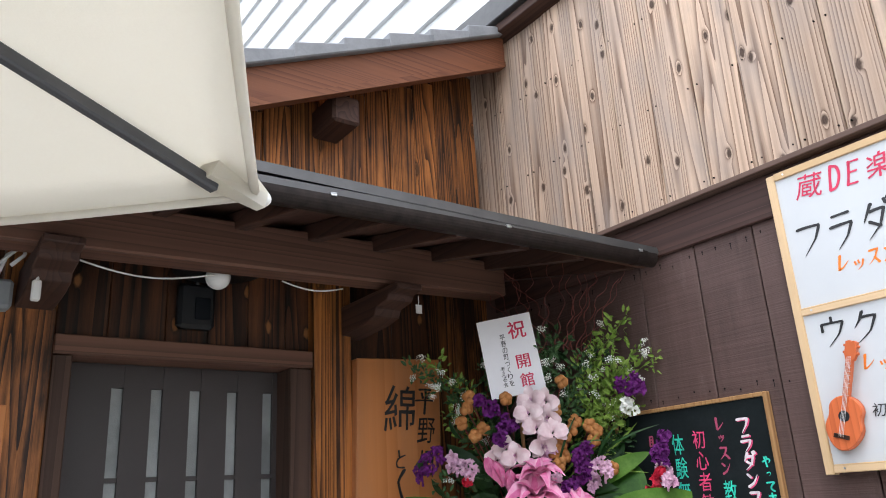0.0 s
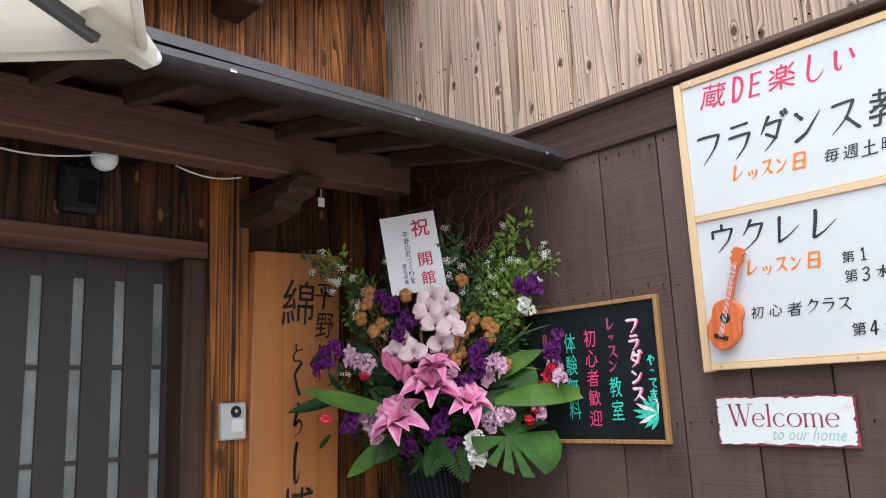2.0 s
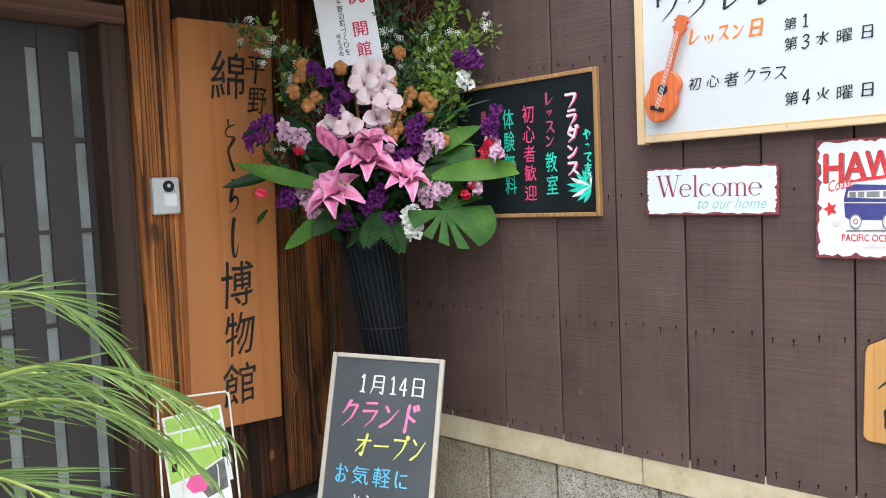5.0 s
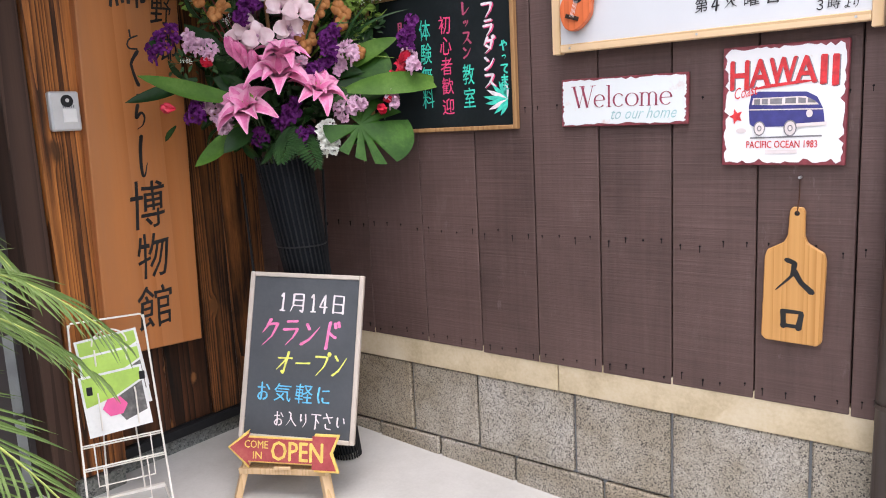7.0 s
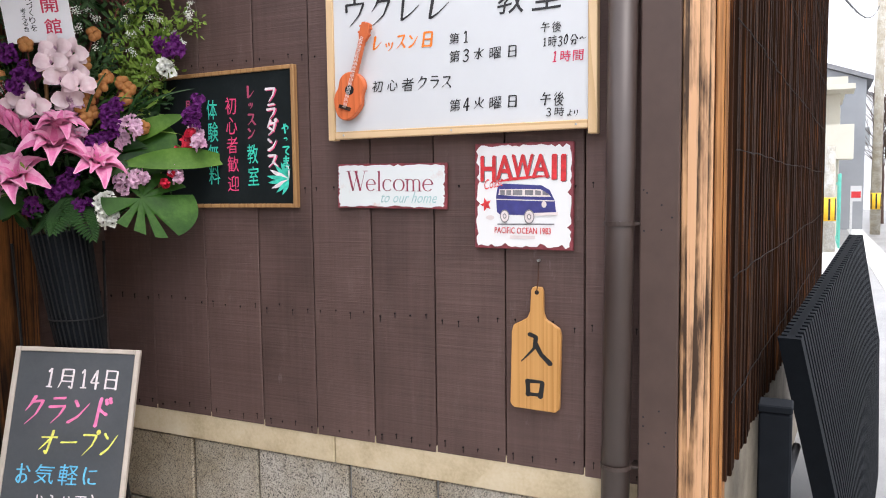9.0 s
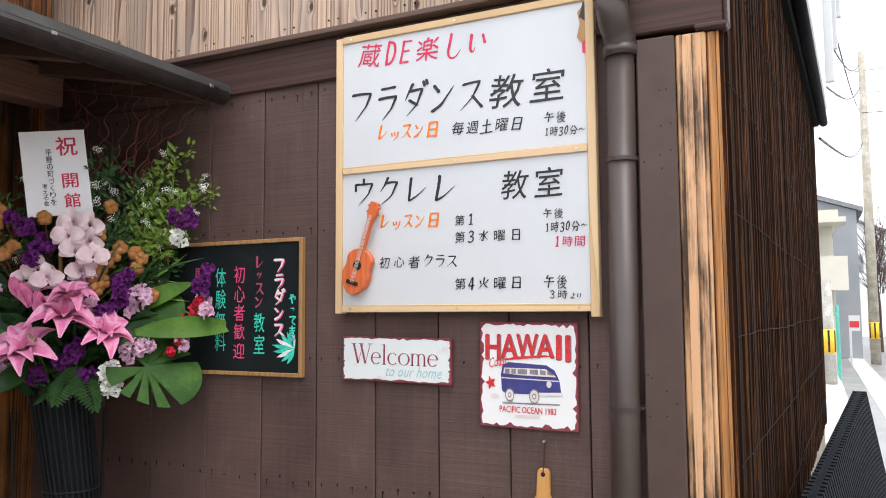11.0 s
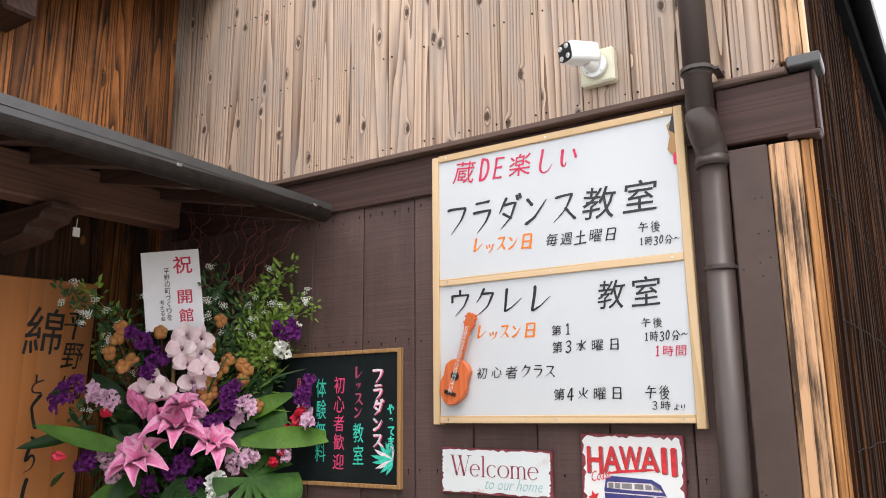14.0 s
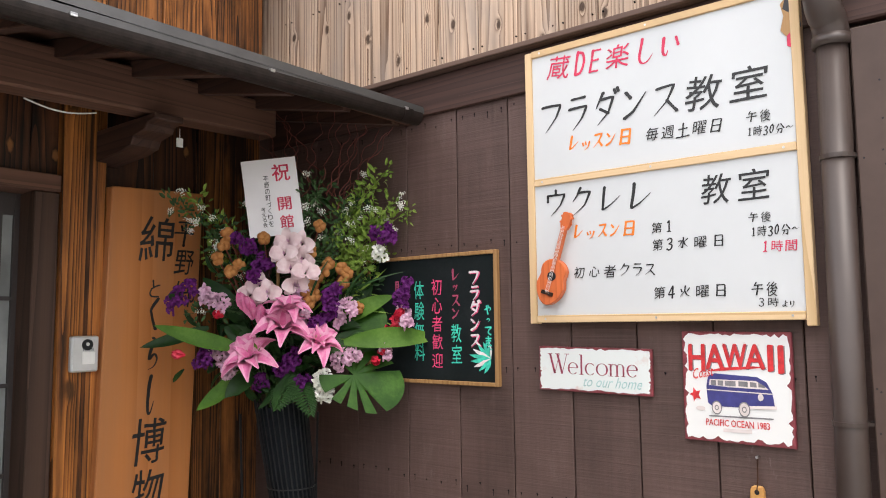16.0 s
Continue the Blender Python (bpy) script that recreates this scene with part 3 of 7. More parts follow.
# a wall that faces -x: writing runs towards -y
def on_east(y, z, x, turn=0.0):
    return Matrix(((0, 0, -1, x), (-1, 0, 0, y), (0, 1, 0, z), (0, 0, 0, 1))) @ pose(0, 0, 0, 0, 0, turn)


# a wall that faces -y: writing runs towards +x
def on_north(x, z, y, turn=0.0):
    return Matrix(((1, 0, 0, x), (0, 0, -1, y), (0, 1, 0, z), (0, 0, 0, 1))) @ pose(0, 0, 0, 0, 0, turn)


rng = random.Random(7)


def floor_z(y):
    return 0.055 + 0.058 * y

# ---- ground ----
bm = bmesh.new()
for x0, x1, y0, y1 in ((-5.0, 0.02, -3.15, 0.3),):
    vs = [bm.verts.new((x, y, floor_z(y) + dz)) for dz in (0, -0.12) for x, y in ((x0, y0), (x1, y0), (x1, y1), (x0, y1))]
    for f in ((0, 1, 2, 3), (7, 6, 5, 4), (0, 4, 5, 1), (1, 5, 6, 2), (2, 6, 7, 3), (3, 7, 4, 0)):
        bm.faces.new([vs[i] for i in f])
thing("floor", bm, FLOOR, "smooth worn grey concrete apron before the entrance", "floor", "structure")
bm = bmesh.new()
vs = [bm.verts.new((x, y, -0.2)) for x, y in ((-80, -120), (400, -120), (400, 120), (-80, 120))]
bm.faces.new(vs)
thing("ground", bm, ASPHALT, "damp grey asphalt street running along the building", "street", "structure")

# added wall behind the camera: cuts low skylight from -y, bounces some back
bm = bmesh.new()
box(bm, -16.0, -10.6, -0.2, 4.0, -10.0, 4.6)
thing("wall_opposite", bm, BEIGEWALL, "unseen plain beige wall added across the street to block low skylight", "wall", "structure")
# added out of view as well, to hold off low light from -x
bm = bmesh.new()
box(bm, -5.3, -3.4, -0.2, -5.02, 0.3, 2.6)
thing("wall_west", bm, GREYWALL, "unseen plain grey wall added to block low light from the west", "wall", "structure")

# ---- east wall: stone base, sill, dark boards, beam, pale boards ----
bm = bmesh.new()
box(bm, 0.035, -2.58, -0.3, 0.22, 0.5, 3.62)
wall_east = thing("wall_east", bm, DARKVOID, "timber wall of dark brown boards over a granite block base", "wall", "structure")
for z0, z1, joints in ((0.086, 0.369, (0.1, -0.3, -0.692, -1.011, -1.414, -1.755, -2.158, -2.45)), (-0.2, 0.079, (0.1, -0.5, -0.818, -1.167, -1.52, -1.92, -2.45))):
    for a, b in zip(joints, joints[1:]):
        block_part("stone_block", (0.01 + rng.uniform(-0.003, 0.003), b + 0.005, z0), (0.04, a - 0.005, z1), BLOCK, wall_east, width=0.006)
bm = bmesh.new()
box(bm, 0.026, -2.45, -0.2, 0.034, 0.1, 0.37)
part("mortar", bm, GREYWALL, wall_east, "dark recessed mortar")
for a, b in ((0.1, -1.358), (-1.361, -2.45)):
    block_part("sill_stone", (0.003, b, 0.371), (0.04, a, 0.49), SILL, wall_east, "cream mortar sill", 0.004)
joints = (0.12, -0.02, -0.262, -0.519, -0.799, -1.054, -1.291, -1.528, -1.762, -2.005, -2.255, -2.44)
for a, b in zip(joints, joints[1:]):
    j = rng.uniform(-0.0015, 0.0015)
    block_part("board", (0.0 + j, b + 0.0022, 0.468 + rng.uniform(-0.003, 0.003)), (0.02, a - 0.0022, 2.33), STAIN, wall_east, width=0.0025)
bm = bmesh.new()
for a, b in zip(joints, joints[1:]):
    for z in (0.5, 0.915, 1.34, 1.79, 2.27):
        for y in (a - 0.028, a - 0.028 - (a - b - 0.056) / 3, a - 0.028 - 2 * (a - b - 0.056) / 3, b + 0.028):
            y, zz = y + rng.uniform(-0.006, 0.006), z + rng.uniform(-0.012, 0.012)
            cyl(bm, (0.003, y, zz), (-0.0025, y, zz), 0.0034, 0.003, 6)
            box(bm, -0.0017, y - 0.001, zz - rng.uniform(0.004, 0.022), 0.002, y + 0.001, zz)
nails = part("nails", bm, NAILMAT, wall_east, "rusty nail heads in rows")
nails["kind"] = "stuff"
joints = (0.1, -0.122, -0.31, -0.48, -0.655, -0.83, -1.011, -1.2, -1.389, -1.54, -1.69, -1.84, -1.991, -2.152, -2.303, -2.452, -2.585)
joints = [y * 1.013 + 0.036 for y in joints[:-1]] + [-2.585]
for a, b in zip(joints, joints[1:]):
    j = rng.uniform(-0.003, 0.003)
    block_part("pale_board", (-0.022 + j, b + 0.0015, 2.482), (-0.003, a - 0.0015, 3.66), PALE, wall_east, "weathered pale cedar board", 0.003)
bm = bmesh.new()
box(bm, -0.002, -2.58, 2.482, 0.034, 0.1, 3.66)
part("backing", bm, DARKVOID, wall_east)
bm = bmesh.new()
for a, b in zip(joints, joints[1:]):
    for z in (2.52, 2.9, 3.3):
        for y in (a - 0.02, b + 0.02):
            cyl(bm, (-0.02, y, z), (-0.0265, y, z), 0.0032, 0.0028, 6)
nails = part("nails", bm, NAILMAT, wall_east, "dark nail heads in pale boards")
nails["kind"] = "stuff"

# ---- beam under the pale boards ----
beam = empty("wall_beam", (0, 0, 2.31), "dark red-brown beam with a drip strip along the wall", "beam", "structure")
block_part("beam_body", (-0.02, -2.3995, 0.0), (0.0, 0.06, 0.15), BEAMRED, beam, width=0.004)
block_part("drip_strip", (-0.062, -2.602, 0.1505), (0.0, 0.06, 0.17), DRIPWOOD, beam, "thin sloping drip strip", 0.003)
block_part("beam_end", (-0.045, -2.662, -0.028), (-0.0005, -2.4, 0.149), BEAMRED, beam, width=0.005)
block_part("beam_lip", (-0.062, -2.67, -0.044), (0.0, -2.585, -0.0285), BEAMRED, beam, "thin lip under the beam end", 0.004)
block_part("beam_return", (-0.052, -2.672, -0.028), (0.03, -2.6625, 0.149), BEAMRED, beam, "return of the beam round the corner", 0.003)
block_part("metal_cap", (-0.075, -2.692, 0.158), (0.04, -2.604, 0.19), FLASHING, beam, "grey steel cap over the beam end", 0.004)

# ---- corner posts ----
corner = empty("corner_post", (0, 0, 0), "brown corner post beside a raw scorched cedar post", "post", "structure")
block_part("brown_post", (-0.06, -2.53, -0.2), (0.05, -2.424, 2.262), POSTPAINT, corner, "brown painted post with nail holes", 0.004)
block_part("raw_post", (-0.05, -2.612, 0.06), (0.03, -2.532, 2.262), RAWPOST, corner, "raw cedar post with scorched streaks", 0.004)
block_part("edge_board", (-0.04, -2.636, 0.12), (0.05, -2.614, 2.262), RAWEDGE, corner, "golden board edge", 0.003)
block_part("pale_edge", (-0.036, -2.645, 0.12), (0.05, -2.6375, 2.262), RAWEDGE, corner, "thin board edge", 0.001)
block_part("upper_post", (-0.045, -2.645, 2.501), (0.05, -2.588, 3.3), RAWPOST, corner, "raw upper corner post", 0.003)
block_part("upper_edge", (-0.03, -2.66, 2.501), (0.05, -2.647, 3.3), PINE, corner, "pale edge strip", 0.002)
bm = bmesh.new()
for z in (0.62, 0.66, 0.7, 1.22, 1.26, 1.3, 1.9, 1.93, 2.02, 2.09):
    for k in range(2):
        y, zz = -2.475 + rng.uniform(-0.04, 0.04), z + rng.uniform(-0.02, 0.02)
        cyl(bm, (-0.0595, y, zz), (-0.0608, y, zz), 0.0028, seg=6)
part("nail_holes", bm, DARKVOID, corner)["kind"] = "stuff"

# ---- street facade: charred slats over a concrete base, with cords and eaves ----
SL = -0.0475
FA = math.degrees(math.atan(SL))
facade = empty("wall_street", (-0.02, -2.648, 0), "charred black and orange cedar slat facade along the street", "wall", "structure", turn=FA)
bm = bmesh.new()
box(bm, 0.03, 0.03, 0.4, 5.2, 0.2, 3.1)
part("backing", bm, DARKVOID, facade)
x = 0.0
while x < 5.18:
    w = rng.uniform(0.017, 0.031)
    d = rng.uniform(-0.014, 0.006)
    bm = bmesh.new()
    box(bm, x + 0.001, d, 0.52, min(x + w, 5.2) - 0.001, 0.029, 3.12)
    bmesh.ops.recalc_face_normals(bm, faces=bm.faces)
    part("slat", bm, SLAT, facade, centre=(x + w / 2, 0.01, 1.8))
    x += w
for z in (0.74, 1.08, 1.42, 1.76, 2.12, 2.5, 2.86):
    bm = bmesh.new()
    n = 44
    tube(bm, [(5.19 * i / n, -0.017 + 0.003 * math.sin(i * 2.3), z + 0.005 * math.sin(i * 0.35) + 0.002 * math.sin(i * 1.9)) for i in range(n + 1)], 0.0017, 5)
    part("cord", bm, NAILMAT, facade, "thin dark tie cord")
bm = bmesh.new()
box(bm, 0.02, 0.008, -0.25, 5.2, 0.2, 0.515)
bevelled(bm, 0.006)
part("concrete_base", bm, STAINEDBASE, facade, "stained brown-grey concrete base")
bm = bmesh.new()
box(bm, -0.02, -0.05, 3.1, 5.3, 0.3, 3.2)
bevelled(bm, 0.01)
part("eave", bm, EAVEBLACK, facade, "black eave board")
bm = bmesh.new()
tube(bm, [(-0.02, -0.085, 3.17), (5.3, -0.085, 3.13)], 0.036, 12)
part("eave_gutter", bm, EAVEBLACK, facade, "black half-round gutter", True)

block_part("upper_wall", (0.7, -0.12, 3.24), (5.3, 0.3, 7.5), WHITEWALL, facade, "white upper storey wall", 0.01)
for i in range(7):
    block_part("wall_fin", (5.32 + i * 0.13, -0.19 - 0.035 * i, 3.5 + i * 0.33), (5.37 + i * 0.13, 0.2, 7.5), WHITEWALL, facade, "white vertical fin", 0.006)

# ---- eaves over the pale boards ----
roof = empty("roof_east", (0, 0, 3.66), "eaves with brown trim and grey steel edge over pale boards", "roof", "structure")
block_part("trim", (-0.11, -2.6, 0.001), (0.1, 0.1, 0.05), BROWNY, roof, width=0.004)
block_part("steel_edge", (-0.14, -2.6, 0.053), (0.2, 0.3, 0.12), FLASHING, roof, width=0.004)
bm = bmesh.new()
box(bm, -0.12, -2.6, 0.121, 4.5, 0.4, 0.2)
part("roof_sheet", bm, FLASHING, roof)

# ---- north wall with the entrance ----
bm = bmesh.new()
box(bm, -5.0, 0.14, -0.2, -1.86, 0.3, 2.2)
box(bm, -1.06, 0.14, -0.2, 0.034, 0.3, 3.2)
box(bm, -1.86, 0.14, 2.0, -1.06, 0.3, 2.75)
wall_north = thing("wall_north", bm, DARKVOID, "scorched cedar board wall round the entrance door", "wall", "structure")


def boards_north(xs, z0, z1, mat, y=0.03, name="board"):
    for a, b in zip(xs, xs[1:]):
        j = rng.uniform(-0.004, 0.004)
        block_part(name, (a + 0.001, y + j, z0), (b - 0.001, 0.139, z1), mat, wall_north, width=0.003)


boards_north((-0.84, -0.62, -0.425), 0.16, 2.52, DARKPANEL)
boards_north((-0.425, -0.29, -0.098), 0.16, 2.52, BURNTDEEP, 0.02)
boards_north((-0.098, 0.0), 0.16, 2.52, STAIN, 0.05)
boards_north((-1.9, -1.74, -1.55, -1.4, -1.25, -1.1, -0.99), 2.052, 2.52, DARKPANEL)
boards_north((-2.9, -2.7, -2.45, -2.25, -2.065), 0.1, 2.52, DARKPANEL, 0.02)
xs, x = [], -3.0
while x < -0.06:
    xs.append(x)
    x += rng.uniform(0.115, 0.15)
for a, b in zip(xs, xs[1:] + [-0.052]):
    block_part("board", (a + 0.001, 0.07 + rng.uniform(-0.004, 0.004), 2.521), (b - 0.001, 0.139, 3.655 + 0.449 * a), BURNT, wall_north, width=0.003)
block_part("post", (-2.062, -0.02, 0.02), (-1.905, 0.138, 2.5), BURNT, wall_north, "scorched cedar post", 0.005)
block_part("post", (-1.003, -0.02, 0.12), (-0.842, 0.138, 2.5), POSTWOOD, wall_north, "scorched orange cedar post", 0.005)
block_part("plinth", (-1.02, 0.03, -0.1), (0.03, 0.138, 0.118), DARKGRANITE, wall_north, "speckled dark granite plinth", 0.006)
block_part("plinth_foot", (-1.03, -0.04, -0.1), (-0.86, 0.028, 0.116), DARKGRANITE, wall_north, "granite foot under the post", 0.006)
# black strip standing in for the shaded gap between boards and granite
block_part("base_rail", (-0.84, 0.0, 0.12), (0.0, 0.138, 0.16), BLACKMAT, wall_north, width=0.003)

door_frame = empty("door_frame", (0, 0, 0), "brown stained timber frame round the sliding door", "door frame", "structure")
block_part("jamb", (-1.903, 0.0, 0.0), (-1.843, 0.2, 1.985), BROWNZ, door_frame, width=0.004)
block_part("jamb", (-1.092, 0.0, 0.0), (-1.005, 0.2, 1.985), BROWNZ, door_frame, width=0.004)
block_part("head", (-1.903, -0.012, 1.987), (-1.005, 0.2, 2.05), BROWN, door_frame, width=0.004)
block_part("threshold", (-1.843, 0.02, -0.05), (-1.092, 0.25, 0.06), DARKGRANITE, door_frame, width=0.004)

door = empty("door_1", (0, 0.12, 0), "dark grey steel sliding door with narrow frosted panes", "door", "structure")
DX0, DX1 = -1.842, -1.03
cols = (-1.692, -1.56, -1.426, -1.288, -1.15)
rows = ((0.1, 0.36), (0.375, 0.66), (0.675, 0.97), (0.985, 1.285), (1.3, 1.595), (1.61, 1.905))
bm = bmesh.new()
edges = [DX0]
for c in cols:
    edges += [c, c + 0.04]
edges.append(DX1)
for i in range(0, len(edges), 2):
    box(bm, edges[i], 0, 0.06, edges[i + 1], 0.035, 1.985)
for c in cols:
    prev = 0.06
    for a, b in rows:
        box(bm, c, 0.004, prev, c + 0.04, 0.03, a)
        prev = b
    box(bm, c, 0.004, prev, c + 0.04, 0.03, 1.985)
bmesh.ops.recalc_face_normals(bm, faces=bm.faces)
leaf = part("leaf", bm, DOORMAT, door)
for c in cols:
    for a, b in rows:
        bm = bmesh.new()
        box(bm, c - 0.001, 0.016, a - 0.001, c + 0.041, 0.022, b + 0.001)
        part("pane", bm, FROST, door, centre=(c + 0.02, 0.019, (a + b) / 2))
bm = bmesh.new()
box(bm, DX0, 0.05, 0.0, DX1, 0.06, 2.0)
part("backing", bm, DARKVOID, door)

# ---- porch canopy: beam, arms, rafters, roof, gutter ----
canopy = empty("porch_canopy", (0, 0, 2.2), "dark stained timber porch roof on a heavy beam", "canopy", "structure")
bm = bmesh.new()
prof = ((-2.9, 0.02, 0.17), (-2.1, 0.022, 0.18), (-1.4, 0.035, 0.19), (-0.8, 0.05, 0.205), (-0.306, 0.062, 0.196))
ring = []
for x, a, b in prof:
    ring.append([bm.verts.new((x, y, z)) for y, z in ((-0.36, a), (-0.25, a), (-0.25, b), (-0.36, b))])
for p, q in zip(ring, ring[1:]):
    for k in range(4):
        bm.faces.new([p[k], p[(k + 1) % 4], q[(k + 1) % 4], q[k]])
bm.faces.new(ring[0][::-1])
bm.faces.new(ring[-1])
bevelled(bm, 0.008)
part("beam", bm, BROWN, canopy, "heavy brown beam, slightly bowed", centre=(-1.5, -0.3, 0.1))
for x in (-0.83, -1.97):
    bm = bmesh.new()
    outline(bm, ((0.03, -0.085), (-0.2, -0.072), (-0.27, -0.058), (-0.285, -0.03), (-0.36, -0.018), (-0.375, 0.004), (-0.43, 0.012), (-0.43, 0.034), (0.03, 0.035)), 0.11,
            Matrix(((0, 0, 1, x - 0.055), (1, 0, 0, 0), (0, 1, 0, 0), (0, 0, 0, 1))))
    bevelled(bm, 0.004)
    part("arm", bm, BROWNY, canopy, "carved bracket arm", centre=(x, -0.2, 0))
for i in range(11):
    x = -2.75 + i * 0.262
    bm = bmesh.new()
    box(bm, x - 0.022, -0.86, 0.055, x + 0.022, 0.06, 0.115)
    for v in bm.verts:
        v.co.z += (v.co.y + 0.88) * 0.2
    bevelled(bm, 0.003)
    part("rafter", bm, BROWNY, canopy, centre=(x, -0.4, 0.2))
bm = bmesh.new()
box(bm, -2.95, -0.9, 0.117, -0.06, 0.068, 0.135)
for v in bm.verts:
    v.co.z += (v.co.y + 0.88) * 0.2
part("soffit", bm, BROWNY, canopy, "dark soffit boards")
bm = bmesh.new()
box(bm, -2.95, -0.94, 0.113, -0.06, -0.901, 0.142)
box(bm, -2.95, -0.9005, 0.1365, -0.06, 0.068, 0.142)
for v in bm.verts:
    v.co.z += (v.co.y + 0.88) * 0.2
part("roof_sheet", bm, FLASHING, canopy, "grey steel roof sheet")
bm = bmesh.new()
box(bm, -2.95, -0.875, 0.07, -0.06, -0.8605, 0.115)
part("fascia", bm, BROWN, canopy)
gutter = empty("gutter", (0, -0.905, 2.262), "dark brown half-round rain gutter with clips", "gutter", "structure")
gutter.matrix_world = pose(0, -0.912, 2.278, 0, -1.25, 0)
bm = bmesh.new()
G0, G1, seg = -2.98, -0.072, 12
arc = [(0.031 * math.cos(math.pi + math.pi * k / seg), 0.034 * math.sin(math.pi + math.pi * k / seg) + 0.018) for k in range(seg + 1)]
arc = [(-0.031, 0.028)] + arc + [(0.031, 0.028)]
inner = [(y * 0.9, z * 0.9 + 0.003) for y, z in arc]
prof = arc + inner[::-1]
a = [bm.verts.new((G0, y, z)) for y, z in prof]
b = [bm.verts.new((G1, y, z)) for y, z in prof]
for k in range(len(prof)):
    j = (k + 1) % len(prof)
    bm.faces.new([a[k], a[j], b[j], b[k]])
half = len(arc)
for vs in (a, b):
    for k in range(half - 1):
        bm.faces.new([vs[k], vs[k + 1], vs[2 * half - 2 - k], vs[2 * half - 1 - k]])
bmesh.ops.recalc_face_normals(bm, faces=bm.faces)
part("trough", bm, GUTTER, gutter)
bm = bmesh.new()
outline(bm, [(y, z) for y, z in arc], 0.006, Matrix(((0, 0, 1, G1), (1, 0, 0, 0), (0, 1, 0, 0), (0, 0, 0, 1))))
part("end_cap", bm, GUTTER, gutter, "flat gutter end cap")
bm = bmesh.new()
outline(bm, [(y * 1.09, z * 1.09) for y, z in arc], 0.05, Matrix(((0, 0, 1, G1 - 0.1), (1, 0, 0, 0), (0, 1, 0, 0), (0, 0, 0, 1))))
part("end_collar", bm, GUTTER, gutter)
for x in (-2.6, -2.0, -1.41, -0.79, -0.16):
    bm = bmesh.new()
    box(bm, x - 0.009, -0.035, 0.024, x + 0.009, -0.026, 0.034)
    box(bm, x - 0.009, -0.035, 0.0285, x + 0.009, 0.038, 0.033)
    bevelled(bm, 0.001)
    part("clip", bm, STEEL, gutter, "small steel gutter clip")
bm = bmesh.new()
box(bm, G0, -0.022, 0.036, G1 + 0.02, 0.03, 0.042)
box(bm, G0, -0.026, 0.03, G1 + 0.02, -0.0225, 0.05)
part("drip_edge", bm, FLASHING, gutter, "grey steel drip edge above the gutter")

# ---- gable verge above the canopy ----
verge = empty("roof_north", (0, 0, 0), "gable verge with brown barge board and grey roof tiles", "roof", "structure")
K = 0.449


def vz(x):
    return 3.497 + K * (x + 0.055)


bm = bmesh.new()
for (x0, x1, y0, y1, a, b) in ((-3.0, -0.05, -0.2, -0.16, 0.028, 0.172), (-3.0, -0.05, -0.205, -0.155, 0.0, 0.03), (-3.0, -0.05, -0.16, 0.5, 0.12, 0.16)):
    vs = [bm.verts.new((x, y, vz(x) + h)) for x in (x0, x1) for y in (y0, y1) for h in (a, b)]
    for f in ((0, 1, 3, 2), (4, 6, 7, 5), (0, 4, 5, 1), (2, 3, 7, 6), (0, 2, 6, 4), (1, 5, 7, 3)):
        bm.faces.new([vs[i] for i in f])
bmesh.ops.recalc_face_normals(bm, faces=bm.faces)
part("barge_board", bm, BARGE, verge, "brown barge board with a lower moulding")
for i in range(13):
    x0 = -3.0 + i * 0.225
    bm = bmesh.new()
    pr = [(x0, vz(x0) + 0.173), (x0 + 0.25, vz(x0 + 0.25) + 0.173), (x0 + 0.25, vz(x0 + 0.25) + 0.215), (x0, vz(x0) + 0.25)]
    outline(bm, pr, 0.5, Matrix(((1, 0, 0, 0), (0, 0, 1, -0.235 + 0.0015 * (i % 2)), (0, 1, 0, 0), (0, 0, 0, 1))))
    bmesh.ops.recalc_face_normals(bm, faces=bm.faces)
    bevelled(bm, 0.006)
    part("roof_tile", bm, TILE, verge, centre=(x0, 0, vz(x0) + 0.2))
bm = bmesh.new()
box(bm, -0.97, -0.13, 3.0, -0.84, 0.1, 3.13)
bevelled(bm, 0.012)
part("purlin", bm, BROWNY, verge, "projecting purlin end", centre=(-0.9, 0, 3.06))

# ---- white building behind ----
white_house = empty("white_building", (0.9, 0.6, -0.2), "white building with lapped siding behind the roofs", "building")
for i in range(22):
    bm = bmesh.new()
    vs = [bm.verts.new(p) for p in ((0.0, 0, i * 0.42), (0.0, 9, i * 0.42), (0.04, 9, i * 0.42 + 0.43), (0.04, 0, i * 0.42 + 0.43), (0.3, 0, i * 0.42), (0.3, 9, i * 0.42), (0.3, 9, i * 0.42 + 0.43), (0.3, 0, i * 0.42 + 0.43))]
    for f in ((0, 1, 2, 3), (4, 7, 6, 5), (0, 3, 7, 4), (1, 5, 6, 2), (0, 4, 5, 1), (3, 2, 6, 7)):
        bm.faces.new([vs[k] for k in f])
    part("siding_board", bm, WHITEWALL, white_house)

# ---- class sign board ----
SX = -0.033
sign = empty("class_sign_board", (SX, -1.853, 1.485), "white hand-lettered lesson board in a pale pine frame on the wall", "sign")
W, H = 0.45, 0.95
bm = bmesh.new()
box(bm, -0.012, -W + 0.01, 0.01, 0.01, W - 0.01, H - 0.01)
part("panel", bm, WHITEBOARD, sign)
for y0, y1, z0, z1, mat in ((W - 0.026, W, 0.004, H - 0.003, PINE), (-W, -W + 0.026, -0.008, H, PINE), (-W + 0.027, W - 0.027, 0.008, 0.032, PINEY),
                            (-W + 0.027, W - 0.027, 0.473, 0.497, PINEY), (-W + 0.027, W - 0.027, H - 0.024, H, PINEY)):
    block_part("frame_batten", (-0.02, y0, z0), (0.012, y1, z1), mat, sign, width=0.002)
